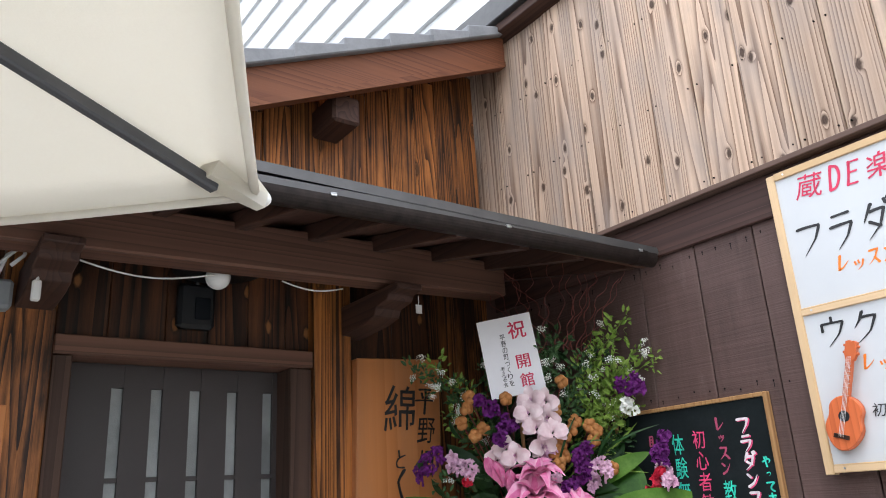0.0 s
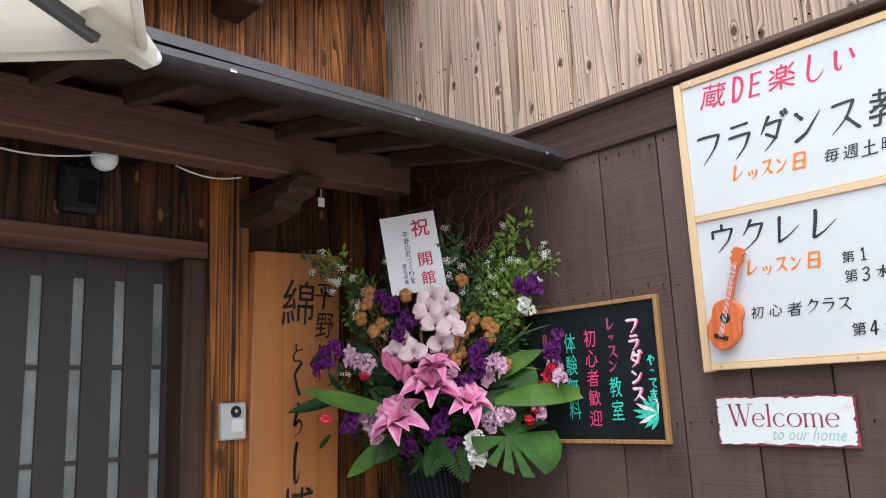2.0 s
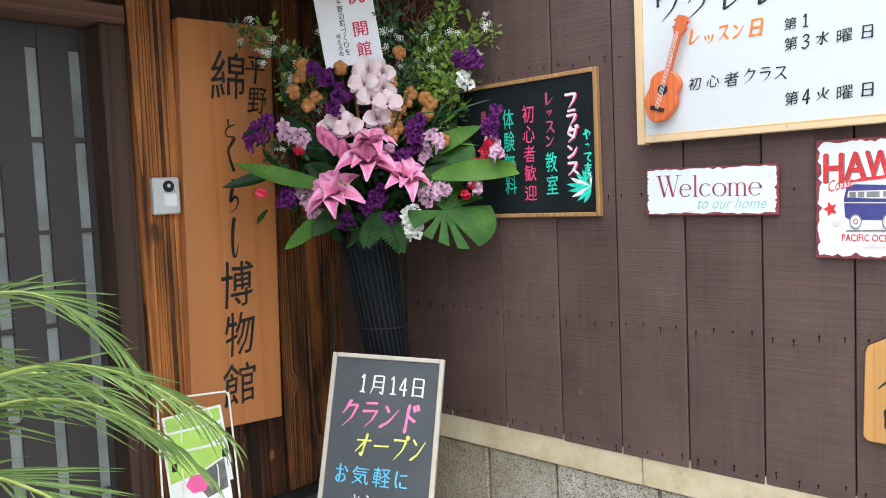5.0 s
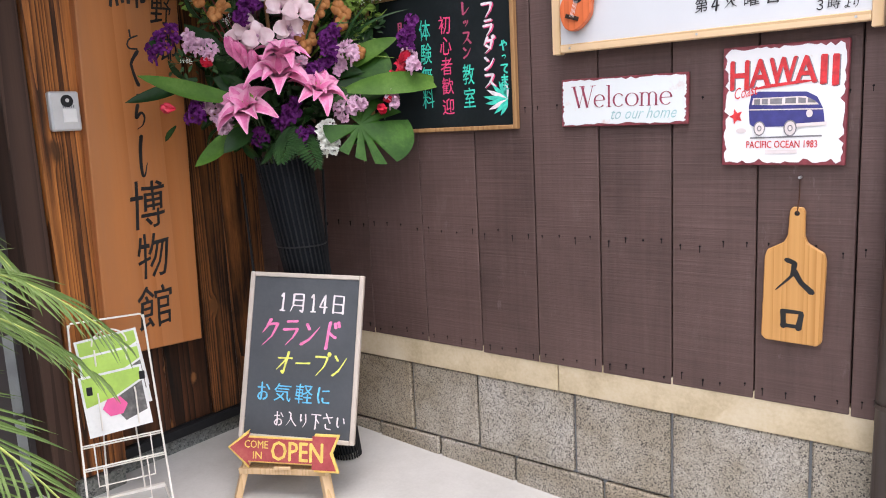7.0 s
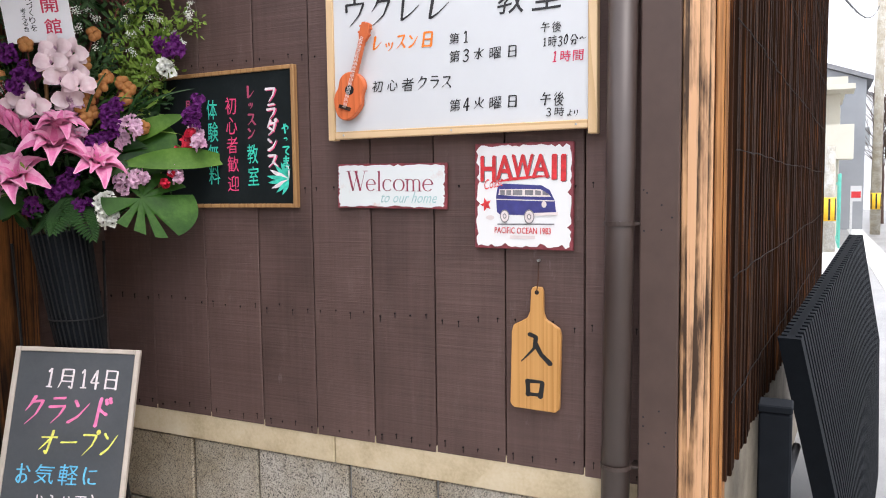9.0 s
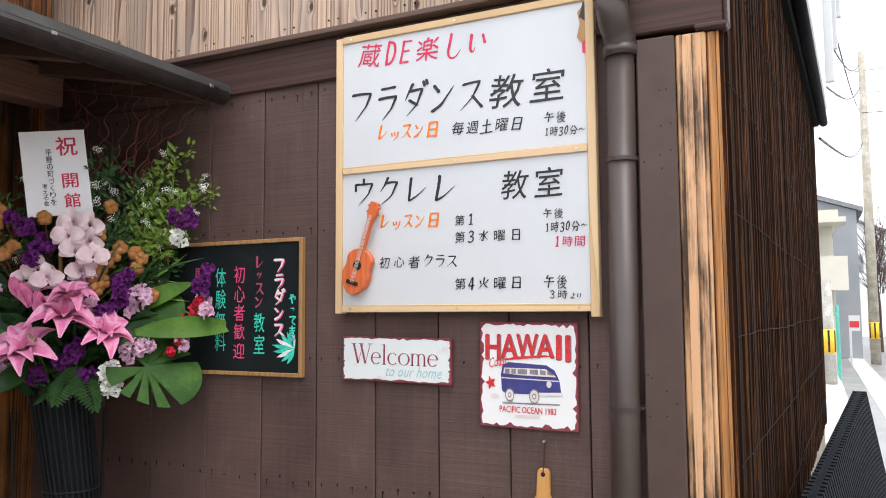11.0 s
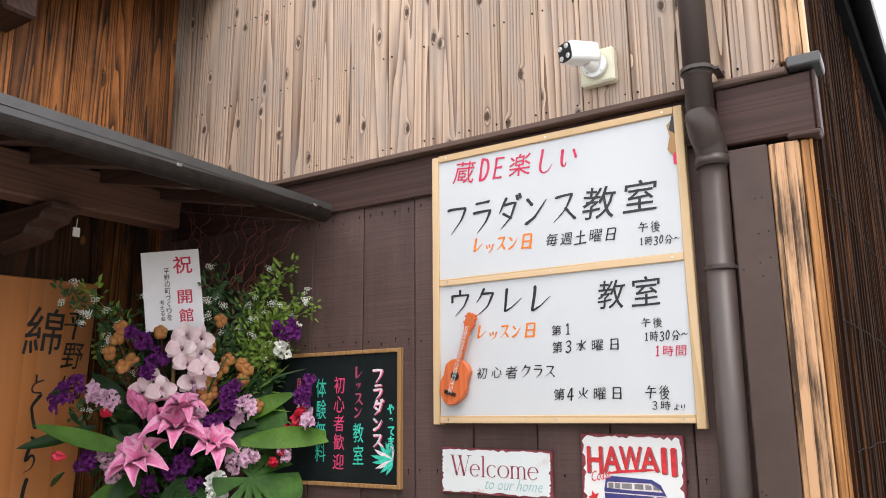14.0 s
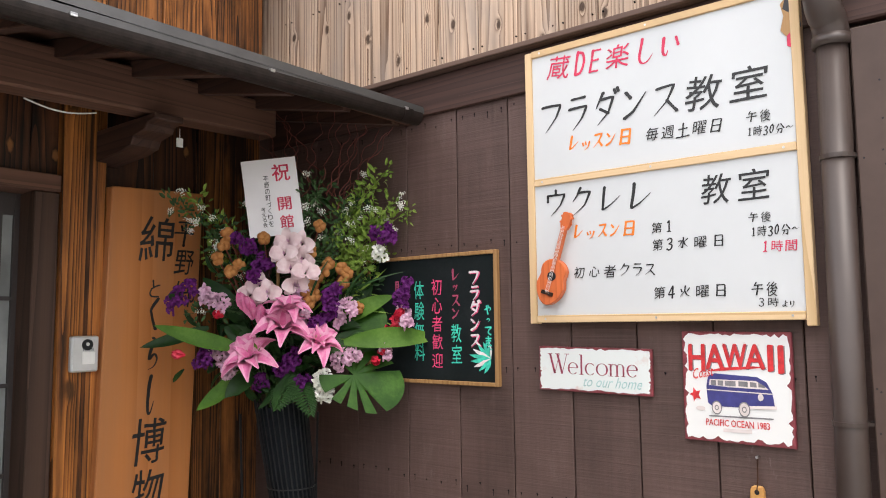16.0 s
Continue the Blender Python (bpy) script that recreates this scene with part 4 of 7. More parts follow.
for y in (W - 0.06, 0.0, -W + 0.06):
    for z in (0.02, 0.485, H - 0.012):
        bm = bmesh.new()
        cyl(bm, (-0.019, y, z), (-0.0215, y, z), 0.004, 0.0035, 8)
        part("screw", bm, STEEL, sign)
LINES = (("蔵DE楽しい", -1.483, 2.357, -1.970, 2.341, 0.094, REDINK), ("フラダンス教室", -1.450, 2.187, -2.225, 2.169, 0.118, BLACKINK),
         ("レッスン日", -1.565, 2.090, -1.799, 2.078, 0.06, ORANGEINK), ("毎週土曜日", -1.835, 2.072, -2.083, 2.066, 0.049, BLACKINK),
         ("午後", -2.141, 2.073, -2.217, 2.070, 0.038, BLACKINK), ("1時30分〜", -2.146, 2.030, -2.272, 2.026, 0.03, BLACKINK),
         ("ウクレレ", -1.459, 1.894, -1.859, 1.881, 0.098, BLACKINK), ("教室", -1.994, 1.881, -2.210, 1.880, 0.104, BLACKINK),
         ("レッスン日", -1.573, 1.791, -1.800, 1.785, 0.055, ORANGEINK), ("第1", -1.837, 1.782, -1.917, 1.781, 0.039, BLACKINK),
         ("第3水曜日", -1.837, 1.726, -2.076, 1.726, 0.041, BLACKINK), ("午後", -2.133, 1.783, -2.203, 1.782, 0.033, BLACKINK),
         ("1時30分〜", -2.142, 1.742, -2.274, 1.743, 0.032, BLACKINK), ("1時間", -2.170, 1.699, -2.267, 1.698, 0.035, REDINK),
         ("初心者クラス", -1.563, 1.657, -1.858, 1.653, 0.045, BLACKINK), ("第4火曜日", -1.837, 1.580, -2.075, 1.581, 0.043, BLACKINK),
         ("午後", -2.132, 1.581, -2.211, 1.579, 0.044, BLACKINK), ("3時より", -2.150, 1.544, -2.251, 1.542, 0.03, BLACKINK))
for s, ya, za, yb, zb, h, mat in LINES:
    turn = math.degrees(math.atan2(zb - za, ya - yb))
    m = on_east((ya + yb) / 2 + 1.853, (za + zb) / 2 - 1.485, -0.0135, turn)
    brushed(s, m, math.hypot(ya - yb, za - zb), h, mat, sign, 0.108 if h > 0.08 else 0.15 if mat is ORANGEINK else 0.125, slant=0.1, wobble=0.004, small="より" if s.startswith("3時") else "")
# a small cut-out figure, as plain shapes
m = on_east(-0.418, 0.848, -0.014)
for name, mat, pts in (("cutout_dark", BLACKINK, ((-0.012, 0.03), (0.0, 0.075), (0.02, 0.07), (0.03, 0.03), (0.034, -0.03), (0.02, -0.055), (0.012, 0.01))),
                       ("cutout_tan", OAK, ((-0.018, 0.045), (-0.004, 0.06), (0.01, 0.02), (0.018, -0.03), (-0.006, -0.05), (-0.02, -0.03), (-0.01, 0.01))),
                       ("cutout_red", REDINK, ((-0.004, -0.05), (0.012, -0.035), (0.028, -0.055), (0.03, -0.082), (0.012, -0.088), (-0.004, -0.078)))):
    bm = bmesh.new()
    outline(bm, pts, 0.002 + 0.001 * len(name) / 20, m)
    bmesh.ops.recalc_face_normals(bm, faces=bm.faces)
    part(name, bm, mat, sign)

# ---- ukulele hung on the sign ----
uke = empty("ukulele", (-0.05, -1.474, 1.553), "small orange wooden ukulele hung against the white board", "ukulele")
um = on_east(0, 0, 0, -18)
prof = []
for i in range(40):
    a = 2 * math.pi * i / 40
    r = 0.057 + 0.008 * math.cos(2 * a + math.pi) * 1.0
    x, y = 0.056 * math.sin(a) * (1.0 - 0.14 * math.cos(a)), 0.078 * -math.cos(a) + 0.078
    pinch = 1 - 0.2 * math.exp(-((y - 0.095) / 0.022) ** 2)
    prof.append((x * pinch, y))
bm = bmesh.new()
outline(bm, prof, 0.026, um)
bevelled(bm, 0.003)
body = part("body", bm, UKE, uke)
bm = bmesh.new()
outline(bm, [(0.016 * math.cos(a * 0.3927), 0.098 + 0.016 * math.sin(a * 0.3927)) for a in range(16)], 0.002, um @ pose(0, 0, 0.0255))
part("sound_hole", bm, BLACKMAT, uke)
bm = bmesh.new()
box(bm, -0.022, 0.034, 0.026, 0.022, 0.046, 0.031, um)
part("bridge", bm, DARKPANEL, uke)
bm = bmesh.new()
box(bm, -0.009, 0.14, 0.014, 0.009, 0.262, 0.029, um)
part("neck", bm, UKE, uke)
bm = bmesh.new()
for i in range(9):
    box(bm, -0.009, 0.158 + i * 0.0115, 0.0292, 0.009, 0.1588 + i * 0.0115, 0.0302, um)
part("frets", bm, STEEL, uke)
bm = bmesh.new()
outline(bm, ((-0.011, 0.258), (0.011, 0.258), (0.017, 0.275), (0.016, 0.312), (0.006, 0.316), (0.0, 0.312), (-0.006, 0.316), (-0.016, 0.312), (-0.017, 0.275)), 0.014, um @ pose(0, 0, 0.012))
bmesh.ops.recalc_face_normals(bm, faces=bm.faces)
part("headstock", bm, UKE, uke)
for x in (-0.019, 0.019):
    for y in (0.28, 0.3):
        bm = bmesh.new()
        cyl(bm, um @ Vector((x * 0.7, y, 0.02)), um @ Vector((x * 1.2, y, 0.02)), 0.004, seg=8)
        part("tuning_peg", bm, UKE, uke)
bm = bmesh.new()
for x in (-0.006, -0.002, 0.002, 0.006):
    cyl(bm, um @ Vector((x, 0.04, 0.032)), um @ Vector((x * 0.8, 0.27, 0.031)), 0.0005, seg=4)
part("strings", bm, WHITEPLASTIC, uke)


# ---- tin signs ----
def worn_white(name, tint, rim, size):
    """White enamel, chipped and rusty: blotches of rust that gather in patches."""
    m, n, l, p = base(name, 0.45)
    v, oi = coords(n, l, (1, 1, 1), 3.0)
    r = ramp(n, [(0.6, tint), (0.72, rim)])
    l.new(tex(n, l, v, size, 8, 0.7), r.inputs[0])
    l.new(r.outputs[0], p.inputs["Base Color"])
    bump(n, l, p, tex(n, l, v, 40, 4), 0.15, 0.002)
    return m


TINWHITE = worn_white("chipped_white_enamel", (0.78, 0.78, 0.77), (0.58, 0.4, 0.26), 5.5)
TINMINT = worn_white("chipped_mint_enamel", (0.72, 0.76, 0.75), (0.66, 0.5, 0.46), 9.0)
TINRED = plain("rust_red_enamel", (0.22, 0.04, 0.05), 0.45, vary=0.35, scale=50)
REDPRINT = plain("red_print", (0.6, 0.03, 0.035), 0.5, vary=0.3, scale=60)
PLUM = plain("plum_print", (0.3, 0.05, 0.085), 0.5, vary=0.35, scale=70)
MINTPRINT = plain("mint_print", (0.36, 0.56, 0.55), 0.5, vary=0.25, scale=70)
NAVY = plain("navy_print", (0.045, 0.045, 0.2), 0.5, vary=0.2, scale=40)
GREYPRINT = plain("grey_print", (0.2, 0.19, 0.2), 0.5, vary=0.3, scale=60)
SKIN = plain("pale_print", (0.7, 0.62, 0.6), 0.5)


def ragged(w, h, edge, rough, seed):
    """A rectangle with an uneven, chipped outline."""
    r = random.Random(seed)
    pts = []
    for (x0, y0), (x1, y1) in (((-1, -1), (1, -1)), ((1, -1), (1, 1)), ((1, 1), (-1, 1)), ((-1, 1), (-1, -1))):
        n = 26
        for i in range(n):
            k = i / n
            d = edge + r.uniform(0, rough) * (1 if r.random() < 0.7 else 2.2)
            u, v = x0 + (x1 - x0) * k, y0 + (y1 - y0) * k
            pts.append((u * (w / 2 - (d if x0 == x1 else edge + rough)), v * (h / 2 - (d if y0 == y1 else edge + rough))))
    return pts


def flat(name, pts, m, mat, parent, lift=0.0, label=""):
    bm = bmesh.new()
    bm.faces.new([bm.verts.new(m @ Vector((x, y, lift))) for x, y in pts])
    bm.normal_update()
    bmesh.ops.triangulate(bm, faces=bm.faces)
    return part(name, bm, mat, parent, label)


welcome = empty("welcome_sign", (-0.004, -1.614, 1.338), "chipped white tin welcome sign with dark red rim", "sign")
m = on_east(0, 0, 0, -0.8)
bm = bmesh.new()
outline(bm, [(-0.203, -0.073), (0.203, -0.073), (0.203, 0.073), (-0.203, 0.073)], 0.013, m)
bevelled(bm, 0.002)
part("plate", bm, TINRED, welcome)
flat("face", ragged(0.406, 0.146, 0.003, 0.0045, 3), m, TINMINT, welcome, 0.0142)
bm = bmesh.new()


def bar(x0, y0, x1, y1, t):
    """A straight pen stroke t wide on the welcome sign."""
    d = Vector((x1 - x0, y1 - y0)).normalized()
    bm.faces.new([bm.verts.new(m @ Vector((px, py, 0.0155))) for px, py in ((x0 + d.y * t / 2, y0 - d.x * t / 2), (x1 + d.y * t / 2, y1 - d.x * t / 2), (x1 - d.y * t / 2, y1 + d.x * t / 2), (x0 - d.y * t / 2, y0 + d.x * t / 2))])


def bowl(cx, cy, rx, ry, a0, a1, thick, thin=0.0016):
    """A round letter stroke, thick at its sides and thin above and below."""
    n = 18
    ring = []
    for k in range(n + 1):
        a = radians(a0 + (a1 - a0) * k / n)
        t = thin + (thick - thin) * math.cos(a) ** 2
        ring.append([bm.verts.new(m @ Vector((cx + (rx + o * t) * math.cos(a), cy + (ry + o * t) * math.sin(a), 0.0157))) for o in (-0.5, 0.5)])
    for p, q in zip(ring, ring[1:]):
        bm.faces.new([p[0], p[1], q[1], q[0]])


BASE, XH, CAP = -0.016, 0.022, 0.049
for x0, x1, t in ((-0.158, -0.14, 0.0075), (-0.14, -0.122, 0.002), (-0.13, -0.112, 0.0075), (-0.112, -0.094, 0.002)):
    down = t > 0.005
    bar(x0, CAP if down else BASE, x1, BASE if down else CAP, t)
for x in (-0.158, -0.13, -0.093):
    bar(x - 0.009, CAP, x + 0.009, CAP, 0.002)
for cx in (-0.071, 0.139):
    bowl(cx, 0.003, 0.0165, 0.019, 8, 318, 0.0065)
    bar(cx - 0.016, 0.005, cx + 0.017, 0.005, 0.002)
bar(-0.04, BASE, -0.04, CAP, 0.0065)
bar(-0.048, CAP - 0.001, -0.04, CAP - 0.001, 0.002)
bar(-0.048, BASE, -0.032, BASE, 0.002)
bowl(-0.008, 0.003, 0.0165, 0.019, 40, 318, 0.0065)
bowl(0.034, 0.003, 0.0185, 0.019, 0, 360, 0.0065)
for x in (0.065, 0.087, 0.109):
    bar(x, BASE, x, 0.014, 0.006)
    bar(x - 0.007, BASE, x + 0.007, BASE, 0.002)
bar(0.065, 0.013, 0.065, XH, 0.006)
bar(0.057, XH - 0.001, 0.065, XH - 0.001, 0.002)
for x in (0.076, 0.098):
    bowl(x, 0.012, 0.0105, 0.01, 0, 165, 0.005)
part("lettering", bm, PLUM, welcome, "thin dark red serif letters")
write("to our home", m @ pose(0.07, -0.037, 0.0155), 0.205, 0.034, MINTPRINT, welcome, -0.012, slant=0.35)

hawaii = empty("surf_van_sign", (-0.004, -2.07, 1.302), "square chipped tin sign with a blue van print", "sign")
m = on_east(0, 0, 0, -0.5)
bm = bmesh.new()
outline(bm, [(-0.156, -0.159), (0.156, -0.159), (0.156, 0.159), (-0.156, 0.159)], 0.013, m)
bevelled(bm, 0.002)
part("plate", bm, TINRED, hawaii)
flat("face", ragged(0.312, 0.318, 0.005, 0.006, 11), m, TINWHITE, hawaii, 0.0142)
for i, ch in enumerate("HAWAII"):
    x = (-0.111, -0.058, 0.0, 0.056, 0.098, 0.126)[i]
    wd = (0.046, 0.052, 0.066, 0.052, 0.012, 0.012)[i]
    hh = 0.066 + 0.004 * abs(i - 2.5)
    write(ch, m @ pose(x + 0.003, 0.088 - 0.003 * abs(i - 2.5), 0.0152), wd, hh, GREYPRINT, hawaii, 0.035, name="letter")
    write(ch, m @ pose(x, 0.09 - 0.003 * abs(i - 2.5), 0.0162), wd, hh, REDPRINT, hawaii, 0.035, name="letter")
write("Coast", m @ pose(-0.093, 0.04, 0.0165, 0, 0, 12), 0.062, 0.03, REDPRINT, hawaii, 0.0, slant=0.3)
body_pts = ((-0.082, -0.048), (-0.085, 0.0), (-0.079, 0.03), (-0.06, 0.038), (0.06, 0.032), (0.085, 0.018), (0.1, -0.012), (0.105, -0.05), (0.09, -0.056), (-0.07, -0.056))
flat("van_print", body_pts, m, NAVY, hawaii, 0.0155, "navy van print")
flat("van_windows", ((-0.077, 0.004), (-0.074, 0.021), (0.056, 0.021), (0.078, 0.009), (0.09, -0.002), (-0.02, 0.0)), m, SKIN, hawaii, 0.0162)
for x0, x1 in ((-0.071, -0.056), (-0.051, -0.036), (-0.03, 0.0), (0.008, 0.034), (0.04, 0.058), (0.063, 0.082)):
    flat("window_print", ((x0, 0.004), (x0, 0.018), (x1, 0.018 - max(0, x1 - 0.05) * 0.35), (x1, 0.003)), m, GREYPRINT, hawaii, 0.0168)
flat("van_band", ((-0.083, -0.008), (0.1, -0.012), (0.1, -0.015), (-0.083, -0.011)), m, SKIN, hawaii, 0.0163)
flat("bumper", ((0.025, -0.05), (0.11, -0.046), (0.11, -0.055), (0.025, -0.059)), m, SKIN, hawaii, 0.0169)
for x, y, r in ((-0.056, -0.06, 0.02), (0.022, -0.061, 0.022)):
    for k, mat in ((1.0, GREYPRINT), (0.82, SKIN), (0.4, GREYPRINT), (0.25, SKIN)):
        flat("wheel_print", [(x + r * 0.75 * k * math.cos(a * 0.3927), y + r * k * math.sin(a * 0.3927)) for a in range(16)], m, mat, hawaii, 0.0172 + 0.0006 * (1.1 - k))
flat("headlight_print", [(0.068 + 0.008 * math.cos(a * 0.5236), -0.024 + 0.01 * math.sin(a * 0.5236)) for a in range(12)], m, SKIN, hawaii, 0.0168)
flat("surfboard_print", ((-0.085, 0.042), (-0.04, 0.055), (0.05, 0.062), (0.088, 0.06), (0.05, 0.055), (-0.04, 0.046)), m, REDPRINT, hawaii, 0.0164)
flat("flower_print", [((-0.118 + (0.019 if a % 2 else 0.009) * math.cos(a * 0.628)), -0.026 + (0.022 if a % 2 else 0.01) * math.sin(a * 0.628)) for a in range(10)], m, REDPRINT, hawaii, 0.0158)
flat("shadow_print", ((-0.08, -0.083), (0.1, -0.08), (0.1, -0.084), (-0.08, -0.087)), m, GREYPRINT, hawaii, 0.0158)
flat("puff_print", [(-0.104 + 0.014 * math.cos(a * 0.5236), -0.065 + 0.007 * math.sin(a * 0.5236)) for a in range(12)], m, SKIN, hawaii, 0.0159)
write("PACIFIC OCEAN 1983", m @ pose(0.0, -0.103, 0.0158), 0.178, 0.019, REDPRINT, hawaii, 0.02)
flat("small_print", ((-0.04, -0.128), (0.04, -0.127), (0.04, -0.117), (-0.04, -0.118)), m, SKIN, hawaii, 0.0158, "faded unreadable bar")

# ---- chalkboard on the wall ----
cb = empty("wall_chalkboard", (-0.002, -0.92, 1.513), "black chalkboard with bright chalk lettering in an oak frame", "chalkboard")
CW, CH = 0.325, 0.245
bm = bmesh.new()
box(bm, -0.014, -CW + 0.008, -CH + 0.008, 0.0, CW - 0.008, CH - 0.008)
part("slate", bm, CHALKBOARD, cb)
for y0, y1, z0, z1 in ((CW - 0.015, CW, -CH, CH), (-CW, -CW + 0.015, -CH, CH), (-CW + 0.0155, CW - 0.0155, -CH, -CH + 0.014), (-CW + 0.0155, CW - 0.0155, CH - 0.014, CH)):
    block_part("frame_rail", (-0.022, y0, z0), (0.0, y1, z1), OAK, cb, width=0.002)
m = on_east(0, 0, -0.0155)
for s, y, a, b, w, mat in (("やってます", -1.201, 1.561, 1.372, 0.034, CH_TEAL), ("フラダンス", -1.141, 1.69, 1.405, 0.05, CH_WHITE), ("レッスン", -1.052, 1.7, 1.509, 0.042, CH_ROSE),
                           ("教室", -1.055, 1.496, 1.343, 0.056, CH_TEAL), ("初心者歓迎", -0.962, 1.667, 1.321, 0.058, CH_PINK), ("体験無料", -0.873, 1.663, 1.346, 0.058, CH_TEAL), ("目", -0.758, 1.666, 1.623, 0.03, CH_ROSE)):
    column(s, m, -(y + 0.92), a - 1.513, b - 1.513, w, mat, cb, 0.03, 0.004)
column("フラダンス", m @ pose(0.004, -0.003, -0.0006), 0.221, 1.69 - 1.513, 1.405 - 1.513, 0.052, CH_PINK, cb, 0.03, 0.004)
for i in range(9):
    a = radians(95 + i * 19)
    ln = 0.1 - 0.005 * abs(i - 4)
    c, s_ = math.cos(a), math.sin(a)
    o = (0.292, -0.145)
    pts = [(o[0] + c * ln * k - s_ * wd, o[1] + s_ * ln * k * 0.75 + c * wd) for k, wd in ((0, 0.001), (0.4, 0.011), (0.75, 0.008), (1, 0), (0.75, -0.004), (0.4, -0.006))]
    flat("leaf_drawing", pts, m, CH_TEAL if i % 3 else CH_WHITE, cb, 0.0002 * i)

# ---- cutting board sign ----
cut = empty("cutting_board_sign", (-0.004, -2.105, 0.655), "bamboo cutting board with brushed characters hung on a cord", "sign")
m = on_east(0, 0, 0, -1.5)
pts = [(-0.078, 0.012), (-0.066, 0.0), (0.066, 0.0), (0.078, 0.012), (0.078, 0.236), (0.072, 0.256), (0.054, 0.266), (0.03, 0.28), (0.021, 0.3), (0.019, 0.365), (0.013, 0.376), (-0.013, 0.376), (-0.019, 0.365), (-0.021, 0.3), (-0.03, 0.28), (-0.054, 0.266), (-0.072, 0.256), (-0.078, 0.236)]
bm = bmesh.new()
outline(bm, pts, 0.016, m)
bevelled(bm, 0.0025)
part("board", bm, BAMBOO, cut)
for ch, y, w, h in (("入", 0.188, 0.102, 0.1), ("口", 0.068, 0.068, 0.064)):
    bm = bmesh.new()
    glyph(bm, ch, m @ pose(0.0, y, 0.0168), w, h, 0.16 if ch == "入" else 0.24, wobble=0.003)
    part("character", bm, BLACKINK, cut)
bm = bmesh.new()
outline(bm, [(0.007 * math.cos(a * 0.5236), 0.36 + 0.007 * math.sin(a * 0.5236)) for a in range(12)], 0.0012, m @ pose(0, 0, 0.0155))
part("hole", bm, BLACKMAT, cut)
bm = bmesh.new()
tube(bm, [m @ Vector(p) for p in ((0, 0.36, 0.017), (0.002, 0.4, 0.012), (0.0, 0.452, 0.008))], 0.0018, 6)
part("cord", bm, DARKPANEL, cut, "dark hanging cord")
bm = bmesh.new()
cyl(bm, m @ Vector((0, 0.455, -0.01)), m @ Vector((0, 0.455, 0.012)), 0.004, seg=8)
part("hook", bm, STEEL, cut)

# ---- downpipe ----
pipe = empty("downpipe", (0, -2.35, 0), "brown plastic downpipe with elbow and clips beside the corner post", "downpipe", "structure")
bm = bmesh.new()
cyl(bm, (-0.055, -0.004, -0.15), (-0.055, -0.03, 2.235), 0.04, seg=24)
part("lower_pipe", bm, PIPE, pipe, smooth=False).data.polygons.foreach_set("use_smooth", [True] * 24 + [False] * 2)
bm = bmesh.new()
cyl(bm, (-0.1, -0.018, 2.36), (-0.1, -0.018, 3.6), 0.04, seg=24)
part("upper_pipe", bm, PIPE, pipe).data.polygons.foreach_set("use_smooth", [True] * 24 + [False] * 2)
bm = bmesh.new()
bend = [(-0.1, -0.018, 2.5), (-0.1, -0.018, 2.37)]
bend += [(-0.1 + 0.045 * (1 - math.cos(k * math.pi / 2)) * 0.6, -0.018 - 0.008 * k, 2.37 - 0.07 * math.sin(k * math.pi / 2)) for k in (0.25, 0.5, 0.75, 1.0)]
bend += [(-0.064, -0.028, 2.285), (-0.056, -0.03, 2.262), (-0.055, -0.03, 2.225)]
tube(bm, bend, 0.0455, 24)
part("elbow", bm, PIPE, pipe, "rounded glossy pipe elbow", True)
bm = bmesh.new()
cyl(bm, (-0.055, -0.03, 2.222), (-0.055, -0.03, 2.25), 0.049, seg=24)
part("collar", bm, PIPE, pipe, smooth=True)
for z, x, y in ((0.535, -0.055, -0.012), (1.226, -0.055, -0.019), (1.922, -0.055, -0.027), (2.507, -0.1, -0.018)):
    bm = bmesh.new()
    cyl(bm, (x, y, z - 0.006), (x, y, z + 0.006), 0.0435 if z < 2.3 else 0.0485, seg=24)
    box(bm, x, y - 0.062, z - 0.004, x + 0.1, y - 0.04, z + 0.004)
    part("clip", bm, PIPE, pipe, "pipe clip")

# ---- security camera ----
cctv = empty("security_camera", (-0.022, -2.045, 2.62), "white bullet security camera on an ivory junction box", "security camera")
block_part("junction_box", (-0.04, -0.06, -0.055), (0.0, 0.056, 0.062), IVORY, cctv, "ivory plastic junction box", 0.006)
bm = bmesh.new()
cyl(bm, (-0.05, 0.0, 0.0), (-0.06, 0.0, 0.0), 0.042, 0.04, 24)
cyl(bm, (-0.06, 0, 0), (-0.09, 0.01, 0.005), 0.026, 0.018, 18)
part("mount", bm, WHITEPLASTIC, cctv, smooth=False)
for a in range(4):
    bm = bmesh.new()
    y, z = 0.033 * math.cos(a * 1.57 + 0.8), 0.033 * math.sin(a * 1.57 + 0.8)
    cyl(bm, (-0.0595, y, z), (-0.0625, y, z), 0.0035, seg=8)
    part("screw", bm, STEEL, cctv)
hm = Matrix.Translation((-0.1, 0.02, 0.028)) @ Vector((-0.84, 0.5, -0.16)).to_track_quat("Z", "Y").to_matrix().to_4x4()
bm = bmesh.new()
box(bm, -0.033, -0.033, -0.05, 0.033, 0.033, 0.07, hm)
bevelled(bm, 0.017, 4)
head = part("housing", bm, WHITEPLASTIC, cctv)
bm = bmesh.new()
outline(bm, [(math.copysign(abs(math.cos(a * 0.2618)) ** 0.5, math.cos(a * 0.2618)) * 0.029, math.copysign(abs(math.sin(a * 0.2618)) ** 0.5, math.sin(a * 0.2618)) * 0.029) for a in range(24)], 0.006, hm @ pose(0, 0, 0.0685))
part("front_glass", bm, BLACKMAT, cctv, "black glossy front")
